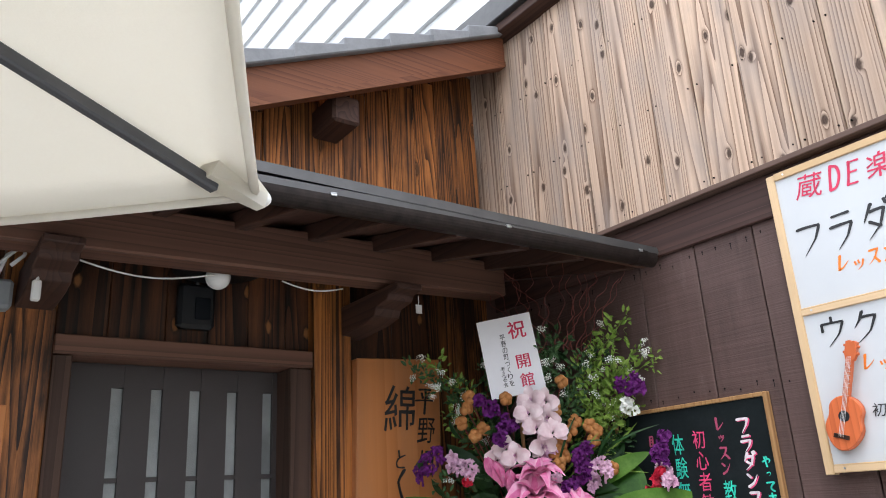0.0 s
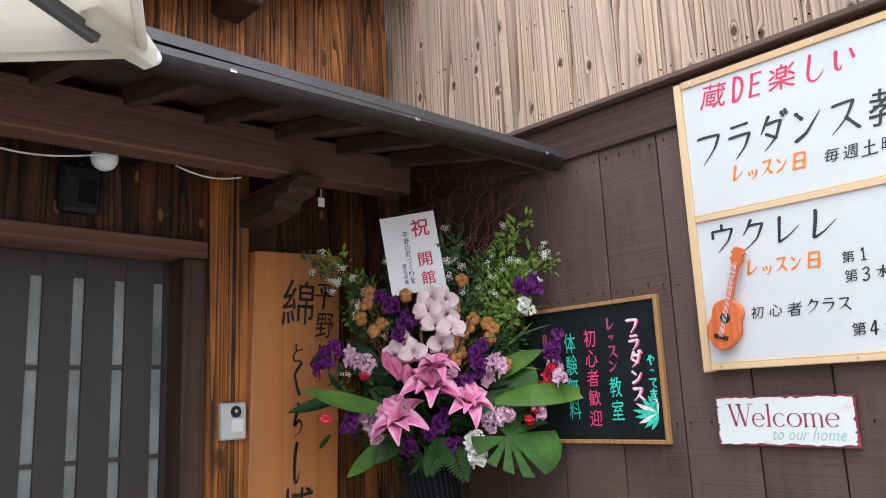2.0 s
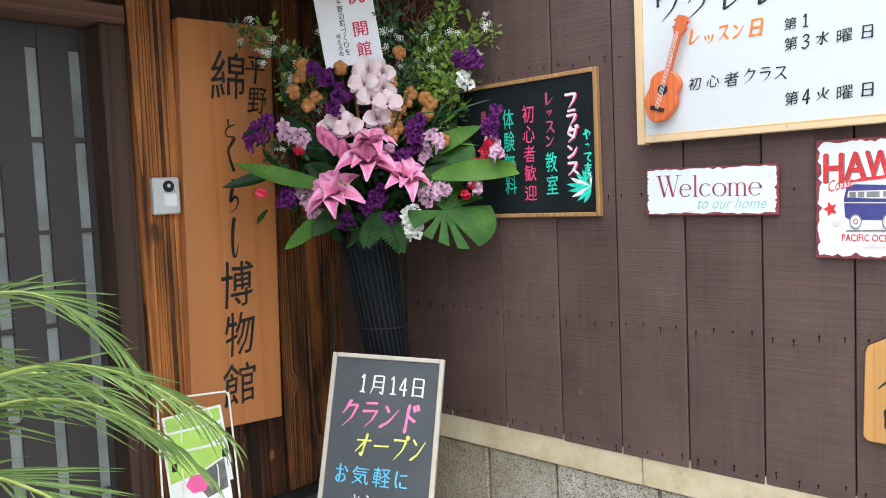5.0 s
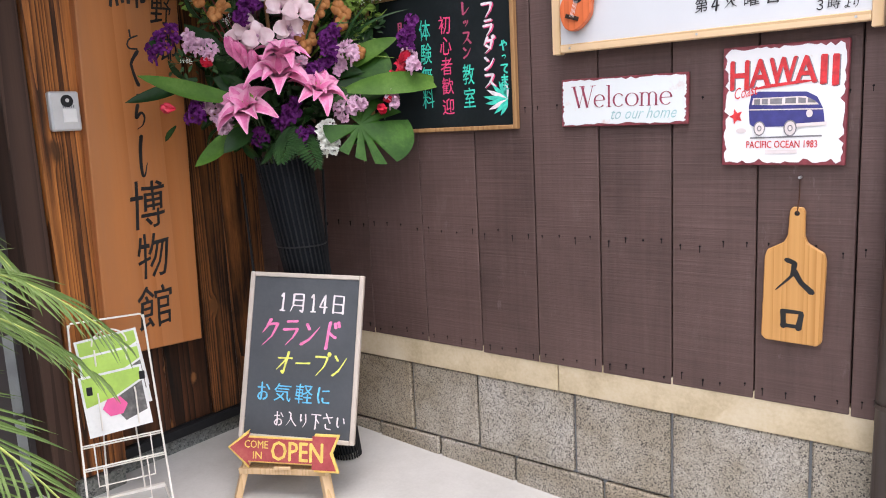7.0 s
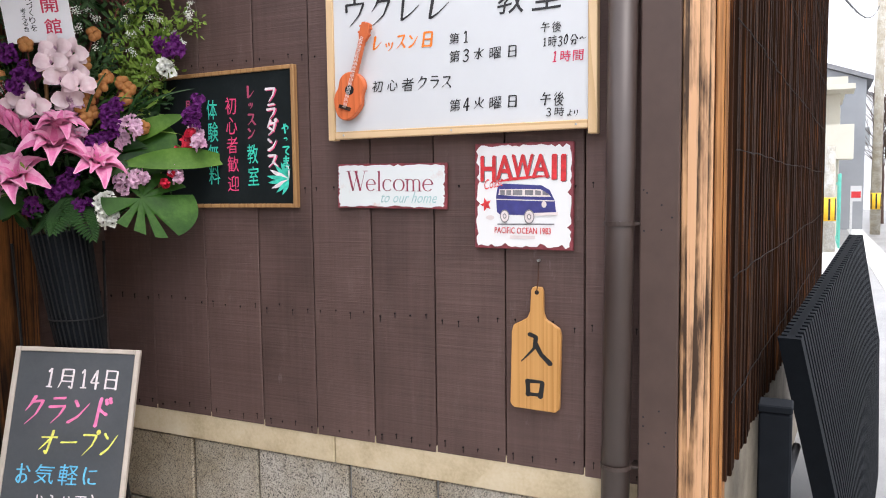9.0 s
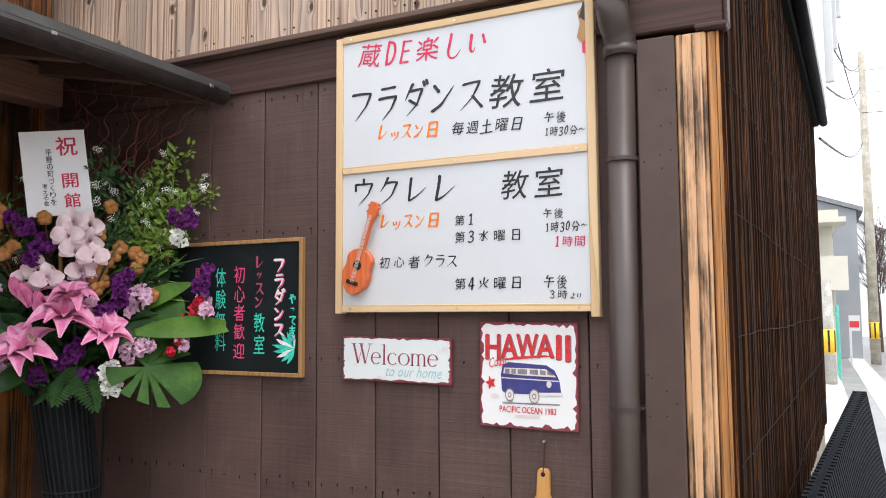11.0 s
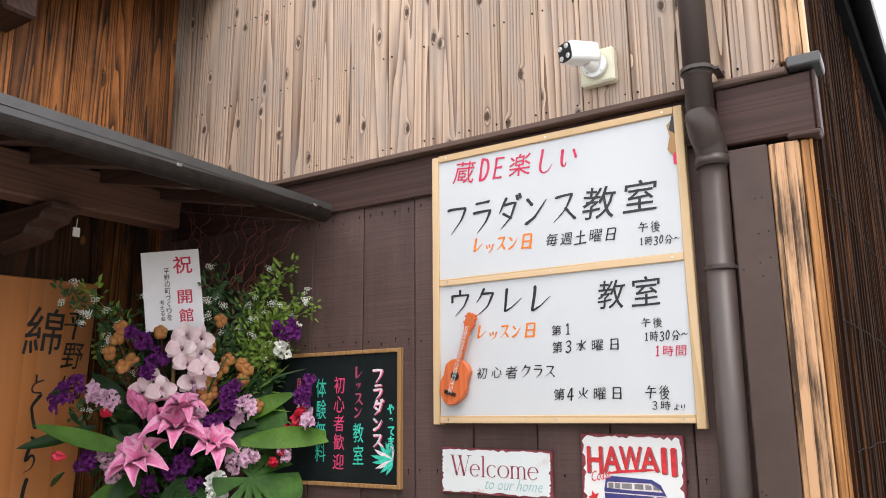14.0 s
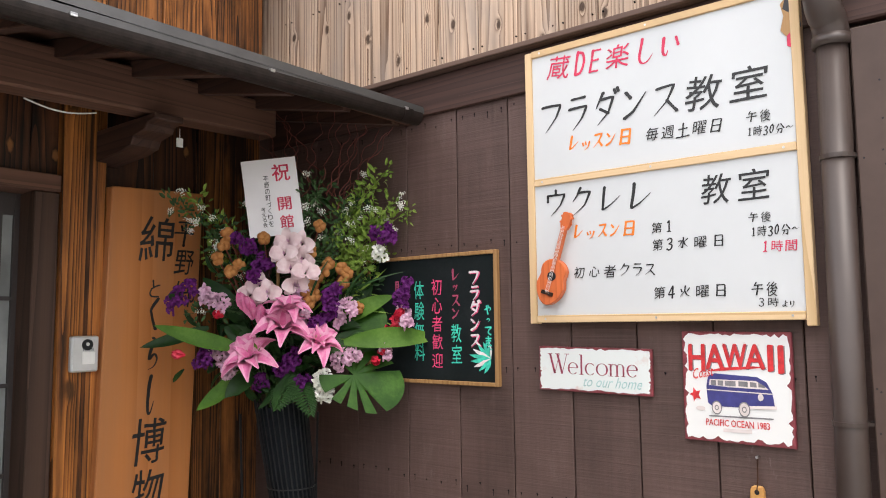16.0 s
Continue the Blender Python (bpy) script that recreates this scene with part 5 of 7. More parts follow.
for x in (-0.016, 0.016):
    for y in (-0.016, 0.016):
        bm = bmesh.new()
        cyl(bm, hm @ Vector((x, y, 0.074)), hm @ Vector((x, y, 0.0785)), 0.009, 0.007, 12)
        part("infrared_lamp", bm, SILVER, cctv)
bm = bmesh.new()
cyl(bm, hm @ Vector((0, 0, 0.074)), hm @ Vector((0, 0, 0.079)), 0.011, 0.009, 16)
part("lens", bm, BLACKMAT, cctv)

# ---- museum name plank ----
plank = empty("name_plank", (-0.648, 0.0, 0.52), "tall clear cedar plank with brushed black characters by the door", "sign")
bm = bmesh.new()
box(bm, -0.2, -0.055, 0.0, 0.2, 0.005, 1.525)
for v in bm.verts:
    high, far = v.co.z > 1, v.co.x > 0
    v.co.x = (0.204 if far else -0.188) if high else (0.152 if far else -0.232)
    v.co.z = (1.525 if far else 1.508) if high else (-0.01 if far else 0.015)
bevelled(bm, 0.004)
part("plank", bm, PLANK, plank, centre=(0, -0.025, 0.76))
for ch, x, z, h, w in (("綿", -0.647, 1.838, 0.185, 0.155), ("と", -0.654, 1.642, 0.07, 0.06), ("く", -0.655, 1.546, 0.12, 0.055), ("ら", -0.655, 1.392, 0.12, 0.07),
                       ("し", -0.66, 1.235, 0.16, 0.04), ("博", -0.664, 1.059, 0.18, 0.145), ("物", -0.667, 0.872, 0.17, 0.135), ("館", -0.68, 0.681, 0.165, 0.15),
                       ("平", -0.53, 1.872, 0.11, 0.085), ("野", -0.527, 1.752, 0.108, 0.09), ("郷", -0.525, 1.624, 0.12, 0.1)):
    bm = bmesh.new()
    glyph(bm, ch, on_north(x + 0.648, z - 0.52, -0.0568, 3), w, h, 0.1 if ch in "とくら平" else 0.085 if ch == "し" else 0.14, slant=0.14, wobble=0.008)
    part("character", bm, BLACKINK, plank)

# ---- intercom ----
icom = empty("intercom", (-0.917, -0.021, 1.335), "silver door intercom with round lens on the post", "intercom")
block_part("housing", (-0.05, -0.03, 0.0), (0.05, 0.0, 0.13), SILVER, icom, width=0.006)
bm = bmesh.new()
cyl(bm, (0.006, -0.028, 0.098), (0.006, -0.034, 0.098), 0.021, 0.02, 20)
part("lens", bm, BLACKMAT, icom)
bm = bmesh.new()
cyl(bm, (0.006, -0.033, 0.1), (0.006, -0.0355, 0.1), 0.007, 0.006, 16)
part("lens_centre", bm, SILVER, icom)
block_part("call_button", (-0.012, -0.034, 0.028), (0.034, -0.029, 0.072), WHITEPLASTIC, icom, width=0.002)
for i in range(6):
    block_part("speaker_slot", (-0.01 + i * 0.007, -0.0312, 0.076), (-0.006 + i * 0.007, -0.0295, 0.085), GREYWALL, icom, width=0.0004)

# ---- door lamp ----
lamp = empty("door_lamp", (-1.45, 0.025, 2.16), "black wall lamp with a flat shade and white globe bulb", "lamp")
block_part("back_box", (-0.075, -0.05, -0.06), (0.055, 0.0, 0.1), BLACKMAT, lamp, "black sensor box", 0.012)
block_part("sensor", (-0.02, -0.056, -0.03), (0.035, -0.049, 0.05), PANELBLACK, lamp, width=0.003)
bm = bmesh.new()
tube(bm, [(-0.01, -0.03, 0.1), (-0.01, -0.06, 0.16), (0.0, -0.14, 0.19), (0.005, -0.2, 0.165)], 0.009, 8)
part("arm", bm, BLACKMAT, lamp)
bm = bmesh.new()
cyl(bm, (0.005, -0.2, 0.105), (0.005, -0.2, 0.16), 0.15, 0.04, 32)
part("shade", bm, BLACKMAT, lamp, "flat black metal shade", True)
bm = bmesh.new()
bmesh.ops.create_uvsphere(bm, u_segments=20, v_segments=14, radius=0.042, matrix=pose(0.005, -0.2, 0.085))
part("bulb", bm, WHITEPLASTIC, lamp, "white globe bulb", True)

# ---- cables, socket box, tag ----
cable = bmesh.new()
tube(cable, [(-1.92 + 0.44 * k / 16, -0.242, 2.232 - 0.036 * math.sin(math.pi * k / 16)) for k in range(17)], 0.003, 6)
thing("white_cable", cable, WHITEPLASTIC, "thin white cable sagging behind the porch beam", "cable", smooth=True)
cable = bmesh.new()
tube(cable, [(-1.24 + 0.24 * k / 12, -0.242, 2.24 - 0.02 * math.sin(math.pi * k / 12)) for k in range(13)], 0.003, 6)
thing("white_cable", cable, WHITEPLASTIC, "short white cable under the porch beam", "cable", smooth=True)
plug = empty("hanging_plug", (-2.005, -0.27, 2.08), "white extension plug hanging on its cord from the beam", "plug")
bm = bmesh.new()
tube(bm, [(0, 0, 0.06), (0.004, 0, 0.1), (0.012, -0.005, 0.15)], 0.005, 6)
part("cord", bm, WHITEPLASTIC, plug)
block_part("socket", (-0.012, -0.012, 0.0), (0.012, 0.012, 0.06), WHITEPLASTIC, plug, width=0.004)
jbox = empty("grey_cable_box", (-2.09, 0.0, 2.1), "grey plastic cable box with coiled cords on the wall", "cable box")
block_part("housing", (-0.05, -0.08, 0.0), (0.05, 0.015, 0.09), GREYWALL, jbox, width=0.01)
bm = bmesh.new()
tube(bm, [(0.0, -0.06, 0.09), (0.02, -0.09, 0.16), (0.07, -0.12, 0.2), (0.06, -0.14, 0.15), (0.03, -0.12, 0.12)], 0.006, 6)
tube(bm, [(-0.02, -0.06, 0.08), (0.0, -0.1, 0.13), (0.06, -0.13, 0.19)], 0.005, 6)
part("cord", bm, WHITEPLASTIC, jbox, smooth=True)
tag = thing("paper_tag", bmesh.new(), WHITEPLASTIC, "small white tag under the bracket arm", "tag")
bm = bmesh.new()
box(bm, -0.012, -0.003, -0.016, 0.012, 0.003, 0.016)
box(bm, -0.001, -0.001, 0.016, 0.001, 0.001, 0.05)
bm.to_mesh(tag.data)
bm.free()
tag.location = (-0.76, -0.38, 2.155)
side = empty("side_notice_board", (-2.13, 0.0, 1.2), "pale wooden notice board at the edge of the entrance", "sign")
block_part("board", (-0.2, -0.025, 0.0), (0.118, 0.018, 0.62), PLANK, side, width=0.003)

# ---- easel chalkboard at the entrance ----
CREAMFRAME = plain("pale_grey_wood_frame", (0.52, 0.46, 0.4), 0.5, vary=0.1, scale=20)
easel = empty("easel_chalkboard", (-0.405, -0.543, floor_z(-0.55)), "grey easel chalkboard with coloured chalk lettering on wooden legs", "chalkboard", turn=-61.5)
em = pose(0.0, -0.15, 0.2, -16, 3.4, 0)
bm = bmesh.new()
box(bm, -0.194, -0.006, 0.016, 0.194, 0.006, 0.574, em)
part("slate", bm, GREYBOARD, easel)
for x0, x1, z0, z1 in ((-0.211, -0.194, 0, 0.59), (0.194, 0.211, 0, 0.59), (-0.1935, 0.1935, 0, 0.016), (-0.1935, 0.1935, 0.574, 0.59)):
    bm = bmesh.new()
    box(bm, x0, -0.012, z0, x1, 0.01, z1)
    bevelled(bm, 0.0025)
    bm.transform(em)
    part("frame_rail", bm, CREAMFRAME, easel)
tm = em @ Matrix(((1, 0, 0, 0), (0, 0, -1, -0.0075), (0, 1, 0, 0), (0, 0, 0, 1)))
brushed("1月14日", tm @ pose(0.03, 0.485, 0), 0.262, 0.075, CH_WHITE, easel, 0.1, wobble=0.002)
brushed("クランド", tm @ pose(-0.01, 0.375, 0), 0.3, 0.1, CH_MAGENTA, easel, 0.12, slant=0.2, wobble=0.003)
brushed("オープン", tm @ pose(0.04, 0.272, 0), 0.27, 0.092, CH_YELLOW, easel, 0.1, slant=0.15, wobble=0.003)
brushed("お気軽に", tm @ pose(-0.02, 0.165, 0), 0.28, 0.074, CH_BLUE, easel, 0.1, wobble=0.003)
brushed("お入り下さい", tm @ pose(0.045, 0.075, 0), 0.27, 0.06, CH_WHITE, easel, 0.09, wobble=0.003)
for (a, b) in (((-0.16, -0.17, 0.2), (-0.215, -0.2, 0.0)), ((0.09, -0.17, 0.2), (0.125, -0.2, 0.0)), ((-0.035, -0.1, 0.2), (-0.05, 0.02, 0.0))):
    a, b = Vector(a), Vector(b)
    q = Matrix.Translation(b) @ (a - b).to_track_quat("Z", "X").to_matrix().to_4x4()
    bm = bmesh.new()
    box(bm, -0.012, -0.017, 0, 0.012, 0.017, (a - b).length)
    bevelled(bm, 0.002)
    bm.transform(q)
    part("leg", bm, PINE, easel)
block_part("ledge", (-0.2, -0.205, 0.098), (0.13, -0.155, 0.12), PINE, easel, "wooden ledge", 0.002)
block_part("peg", (-0.065, -0.215, 0.121), (-0.005, -0.2, 0.132), PINE, easel, width=0.002)

# ---- arrow sign resting on the easel ledge ----
ARROWRED = mottled("aged_red_plaque", (0.25, 0.03, 0.035), (0.4, 0.065, 0.07), (0.5, 0.13, 0.11), 12.0, 0.5, 0.3)
GOLD = plain("cream_yellow_relief", (0.78, 0.55, 0.14), 0.5, vary=0.2, scale=40)
arrow = empty("open_arrow_sign", (-0.405, -0.543, floor_z(-0.55)), "small red arrow plaque with raised yellow letters on the easel", "sign", turn=-61.5)
am = pose(-0.02, -0.207, 0.12, -12, 2, 0) @ Matrix(((1, 0, 0, 0), (0, 0, -1, 0), (0, 1, 0, 0), (0, 0, 0, 1)))
apts = ((-0.215, 0.07), (-0.135, 0.135), (-0.145, 0.112), (0.1, 0.112), (0.1, 0.13), (0.19, 0.13), (0.165, 0.066), (0.19, 0.0), (0.1, 0.0), (0.1, 0.022), (-0.145, 0.022), (-0.135, 0.0))
bm = bmesh.new()
outline(bm, apts, 0.012, am)
bevelled(bm, 0.002)
part("rim", bm, GOLD, arrow, "yellow raised rim")
bm = bmesh.new()
outline(bm, [(x * 0.95 - 0.001, (y - 0.066) * 0.88 + 0.066) for x, y in apts], 0.002, am @ pose(0, 0, 0.0118))
part("face", bm, ARROWRED, arrow)
write("OPEN", am @ pose(0.04, 0.066, 0.0145), 0.185, 0.066, GOLD, arrow, 0.03)
write("COME", am @ pose(-0.108, 0.085, 0.0145), 0.085, 0.026, GOLD, arrow, 0.02)
write("IN", am @ pose(-0.103, 0.048, 0.0145), 0.032, 0.024, GOLD, arrow, 0.02)

# ---- leaflet rack ----
WIRE = plain("cream_coated_wire", (0.78, 0.75, 0.68), 0.4, vary=0.05)
LEAFLETGREEN = mottled("green_leaflet_print", (0.3, 0.48, 0.08), (0.4, 0.62, 0.1), (0.46, 0.68, 0.16), 6, 0.35, 0.02)
LEAFLETWHITE = mottled("white_leaflet_print", (0.6, 0.62, 0.6), (0.76, 0.77, 0.75), (0.82, 0.82, 0.8), 8, 0.35, 0.02)
rack = empty("leaflet_rack", (-0.955, -0.22, floor_z(-0.22)), "cream wire leaflet rack holding green and white flyers", "rack", turn=-25)
RW = 0.122
for q in (-1, 1):
    bm = bmesh.new()
    tube(bm, [(q * RW * 1.06, -0.13, 0.004), (q * RW * 1.02, -0.02, 0.3), (q * RW, 0.05, 0.5), (q * RW * 0.97, 0.085, 0.655)], 0.0035, 6)
    part("side_wire", bm, WIRE, rack)
    bm = bmesh.new()
    tube(bm, [(q * RW * 1.06, -0.13, 0.004), (q * RW * 1.06, 0.12, 0.004)], 0.0035, 6)
    part("foot_wire", bm, WIRE, rack)
    bm = bmesh.new()
    tube(bm, [(q * RW * 0.5, 0.12, 0.008), (q * RW * 0.42, 0.085, 0.3), (q * RW * 0.4, 0.07, 0.56)], 0.003, 6)
    part("back_wire", bm, WIRE, rack)
bm = bmesh.new()
tube(bm, [(-RW * 0.97, 0.085, 0.64), (-RW * 0.9, 0.088, 0.658), (RW * 0.9, 0.088, 0.658), (RW * 0.97, 0.085, 0.64)], 0.0035, 6)
part("top_wire", bm, WIRE, rack)
bm = bmesh.new()
tube(bm, [(0.055 * math.cos(a * 0.3142), 0.068, 0.575 + 0.05 * math.sin(a * 0.3142)) for a in range(11)], 0.003, 6)
part("handle_loop", bm, WIRE, rack)
block_part("foot_bar", (-RW * 1.06, 0.11, 0.0), (RW * 1.06, 0.13, 0.014), WIRE, rack, width=0.002)
bm = bmesh.new()
tube(bm, [(-RW * 1.06, -0.13, 0.006), (RW * 1.06, -0.13, 0.006)], 0.0035, 6)
part("front_wire", bm, WIRE, rack)
for z in (0.27, 0.2):
    y = -0.13 + 0.36 * z
    for dz in (0.0, 0.012):
        bm = bmesh.new()
        tube(bm, [(-RW * 1.02, y + dz, z - dz), (RW * 1.02, y + dz, z - dz)], 0.0028, 5)
        part("cross_wire", bm, WIRE, rack)
    bm = bmesh.new()
    k = RW * (0.72 if z > 0.25 else 0.55)
    tube(bm, [(-k, y, z), (-k, y - 0.02, z - 0.14), (k, y - 0.02, z - 0.14), (k, y, z)], 0.0028, 5)
    part("pocket_wire", bm, WIRE, rack)
for x in (-0.055, 0.06):
    bm = bmesh.new()
    tube(bm, [(x, 0.0, 0.3), (x, 0.0, 0.41), (x, 0.03, 0.42)], 0.0028, 5)
    part("pocket_wire", bm, WIRE, rack)
HEXPINK = plain("pink_flyer_print", (0.75, 0.1, 0.3), 0.4, vary=0.1)
PHOTO = mottled("dark_flyer_photo", (0.05, 0.05, 0.05), (0.12, 0.115, 0.11), (0.3, 0.28, 0.26), 30, 0.4, 0.02)
for x, y, z, ry in ((0.012, 0.06, 0.4, -6), (0.012, 0.032, 0.35, -5), (0.004, 0.005, 0.285, -4)):
    lm = pose(x, y, z, -15, ry, 0)
    bm = bmesh.new()
    box(bm, -0.1, -0.0015, 0, 0.1, 0.0015, 0.205, lm)
    sheet = part("flyer", bm, LEAFLETWHITE, rack, "printed green and white flyer")
    for name, mat, lift, pts in (("green_print", LEAFLETGREEN, -0.003, ((-0.092, 0.1), (0.0, 0.118), (0.092, 0.158), (0.092, 0.197), (-0.092, 0.197))),
                                 ("photo_print", PHOTO, -0.003, ((-0.02, 0.1), (0.01, 0.115), (0.092, 0.15), (0.092, 0.05), (0.02, 0.03))),
                                 ("pink_print", HEXPINK, -0.0042, [(-0.005 + 0.04 * math.cos(a * 1.047), 0.085 + 0.034 * math.sin(a * 1.047)) for a in range(6)])):
        bm = bmesh.new()
        bm.faces.new([bm.verts.new(lm @ Vector((px, lift, pz))) for px, pz in pts])
        part(name, bm, mat, sheet)
for x, z in ((-0.08, 0.43), (0.085, 0.455)):
    block_part("black_clip", (x - 0.009, -0.012, z), (x + 0.009, -0.004, z + 0.028), BLACKMAT, rack, width=0.002)

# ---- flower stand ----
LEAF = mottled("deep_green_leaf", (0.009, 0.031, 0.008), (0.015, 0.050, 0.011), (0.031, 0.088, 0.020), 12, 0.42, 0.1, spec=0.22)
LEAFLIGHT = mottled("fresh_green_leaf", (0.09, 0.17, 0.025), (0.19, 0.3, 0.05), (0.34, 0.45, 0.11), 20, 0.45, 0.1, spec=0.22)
LEAFBRIGHT = mottled("bright_broad_leaf", (0.03, 0.085, 0.01), (0.06, 0.14, 0.018), (0.11, 0.21, 0.036), 8, 0.5, 0.05, spec=0.14)
MONSTERA = mottled("dark_monstera_green", (0.012, 0.045, 0.006), (0.026, 0.082, 0.011), (0.06, 0.15, 0.022), 9, 0.45, 0.05, spec=0.15)
SPRAY = mottled("grey_green_spray", (0.029, 0.065, 0.026), (0.052, 0.111, 0.039), (0.098, 0.176, 0.065), 22, 0.5, 0.1, spec=0.22)
LILY = mottled("pink_lily_petal", (0.6, 0.1, 0.28), (0.7, 0.2, 0.38), (0.76, 0.38, 0.52), 38, 0.5, 0.1, spec=0.22)
LILYEDGE = mottled("blush_lily_edge", (0.7, 0.2, 0.4), (0.75, 0.33, 0.49), (0.79, 0.5, 0.6), 30, 0.5, 0.1, spec=0.22)
ORCHID = mottled("blush_orchid_petal", (0.66, 0.43, 0.47), (0.76, 0.58, 0.6), (0.82, 0.7, 0.69), 18, 0.5, 0.1, spec=0.22)
PURPLE = mottled("purple_stock_petal", (0.05, 0.004, 0.06), (0.1, 0.008, 0.115), (0.18, 0.025, 0.2), 30, 0.6, 0.1, spec=0.22)
LILAC = mottled("pale_lilac_petal", (0.48, 0.24, 0.37), (0.58, 0.35, 0.47), (0.68, 0.5, 0.58), 30, 0.55, 0.1, spec=0.22)
REDPETAL = mottled("red_tulip_petal", (0.5, 0.012, 0.03), (0.65, 0.025, 0.06), (0.75, 0.1, 0.14), 16, 0.5, 0.1, spec=0.22)
WHITEPETAL = mottled("white_petal", (0.7, 0.72, 0.62), (0.78, 0.79, 0.72), (0.83, 0.83, 0.8), 30, 0.5, 0.1)
PODMAT = mottled("tan_cotton_pod", (0.26, 0.09, 0.022), (0.42, 0.17, 0.045), (0.52, 0.26, 0.09), 30, 0.7, 0.3)
TWIG = plain("red_brown_twig", (0.2, 0.045, 0.035), 0.55, vary=0.3)
STALK = plain("green_stalk", (0.06, 0.11, 0.03), 0.5, vary=0.3)
CARD = plain("white_card", (0.8, 0.78, 0.8), 0.5, vary=0.02, relief=0.0)

stand = empty("flower_stand", (-0.33, -0.43, floor_z(-0.43)), "tall celebratory flower arrangement in a black slatted vase", "flower arrangement", turn=-42.2)
FZ = floor_z(-0.43)
fr = random.Random(21)


def at(cx, cy, w=0.0):
    """A place in the bouquet: across and down in its own units, w towards the street."""
    return Vector(((cx - 405) / 777, -w, 1.858 - (cy - 275) / 777 - FZ))


bm = bmesh.new()
cyl(bm, (0.15, 0, 0.02), (0.0, 0, 1.16), 0.05, 0.094, 28)
part("vase", bm, PANELBLACK, stand, "black tapered vase")
for i in range(30):
    a = 2 * math.pi * i / 30
    bm = bmesh.new()
    tube(bm, [(0.152 + 0.054 * math.cos(a), 0.054 * math.sin(a), 0.0), (-0.002 + 0.1 * math.cos(a), 0.1 * math.sin(a), 1.18)], 0.0034, 5)
    part("slat", bm, BLACKMAT, stand)
for z, r, o in ((0.3, 0.069, 0.113), (0.85, 0.09, 0.041)):
    bm = bmesh.new()
    n = 28
    tube(bm, [(o + r * math.cos(2 * math.pi * i / n), r * math.sin(2 * math.pi * i / n), z) for i in range(n + 1)], 0.003, 4)
    part("hoop", bm, BLACKMAT, stand)
for s in (-1, 1):
    bm = bmesh.new()
    tube(bm, [(s * 0.12, 0.06, 0.0), (s * 0.15 - 0.01, 0.06, 1.12)], 0.005, 6)
    part("support_leg", bm, BLACKMAT, stand)


def blade(bm, base_, tip, width, bow=0.1, twist=0.0, seg=7, fold=0.25, drop=0.0):
    """A pointed leaf from base to tip, arched and folded along its rib."""
    base_, tip = Vector(base_), Vector(tip)
    d = tip - base_
    side = d.cross(Vector((0, -1, 0.35))).normalized()
    side = (Matrix.Rotation(twist, 3, d.normalized()) @ side)
    up = side.cross(d).normalized()
    rows_ = []
    for i in range(seg + 1):
        k = i / seg
        w = width * math.sin(math.pi * min(1, k * 0.93 + 0.07)) ** 0.8 * (1 if i < seg else 0.03)
        c = base_ + d * k + up * (bow * d.length * math.sin(math.pi * k)) + Vector((0, 0, -drop * k * k))
        rows_.append([bm.verts.new(c - side * w / 2 + up * w * fold), bm.verts.new(c), bm.verts.new(c + side * w / 2 + up * w * fold)])
    for a, b in zip(rows_, rows_[1:]):
        bm.faces.new([a[0], a[1], b[1], b[0]])
        bm.faces.new([a[1], a[2], b[2], b[1]])


def petals(bm, c, axis, n, length, width, flare, curl, phase=0.0, seg=5, full=0.0, cup=0.16):
    """n petals round axis, flaring outwards and curling back at the tips; full rounds the tips off, cup lifts the rims."""
    axis = Vector(axis).normalized()
    q = axis.to_track_quat("Z", "Y").to_matrix()
    for i in range(n):
        a = phase + 2 * math.pi * i / n
        out = q @ Vector((math.cos(a), math.sin(a), 0))
        side = axis.cross(out)
        rows_ = []
        for j in range(seg + 1):
            k = j / seg
            w = width * ((1 - full) * math.sin(math.pi * (0.12 + 0.86 * k)) * (0.55 + 0.45 * math.sin(math.pi * k)) + full * math.sin(math.pi * min(0.97, 0.1 + 0.87 * k ** 1.5)) ** 0.6)
            ang = flare * k ** 0.8 + curl * k ** 3
            p = Vector(c) + axis * (length * k * math.cos(ang)) + out * (length * k * math.sin(ang) + 0.004)
            rim = axis * (cup * w)
            wave = axis * (0.09 * w * math.sin(k * 11 + i * 2 + phase * 3)) + out * (0.05 * w * math.sin(k * 7 + i))
            rows_.append([bm.verts.new(p + side * (w * u) + rim * (4 * u * u) + wave * (2 * u)) for u in (-0.5, -0.24, 0.0, 0.24, 0.5)])
        for r0, r1 in zip(rows_, rows_[1:]):
            for q4 in range(4):
                f = bm.faces.new([r0[q4], r0[q4 + 1], r1[q4 + 1], r1[q4]])
                f.material_index = 1 if q4 in (0, 3) else 0


def floret(bm, c, axis, r, n=5):
    petals(bm, c, axis, n, r, r * 0.95, 1.15, 0.3, fr.uniform(0, 3), 3)


# card on its stick
cm = pose(*at(380, 176, 0.1), 0, -7.5, 0)
bm = bmesh.new()
box(bm, -0.103, -0.003, -0.149, 0.103, 0.003, 0.149, cm)
card = part("card", bm, CARD, stand, "white congratulation card")
cmt = cm @ Matrix(((1, 0, 0, 0), (0, 0, -1, -0.0045), (0, 1, 0, 0), (0, 0, 0, 1)))
for ch, y, w in (("祝", 0.092, 0.066), ("開", -0.03, 0.05), ("館", -0.1, 0.05)):
    write(ch, cmt @ pose(0.042, y, 0), w, w, REDINK, card, 0.02, name="character")
column("平野の町づくりを", cmt, -0.017, 0.085, -0.115, 0.02, BLACKINK, card, 0.01)
column("考える会", cmt, -0.04, -0.035, -0.115, 0.018, BLACKINK, card, 0.01)
bm = bmesh.new()
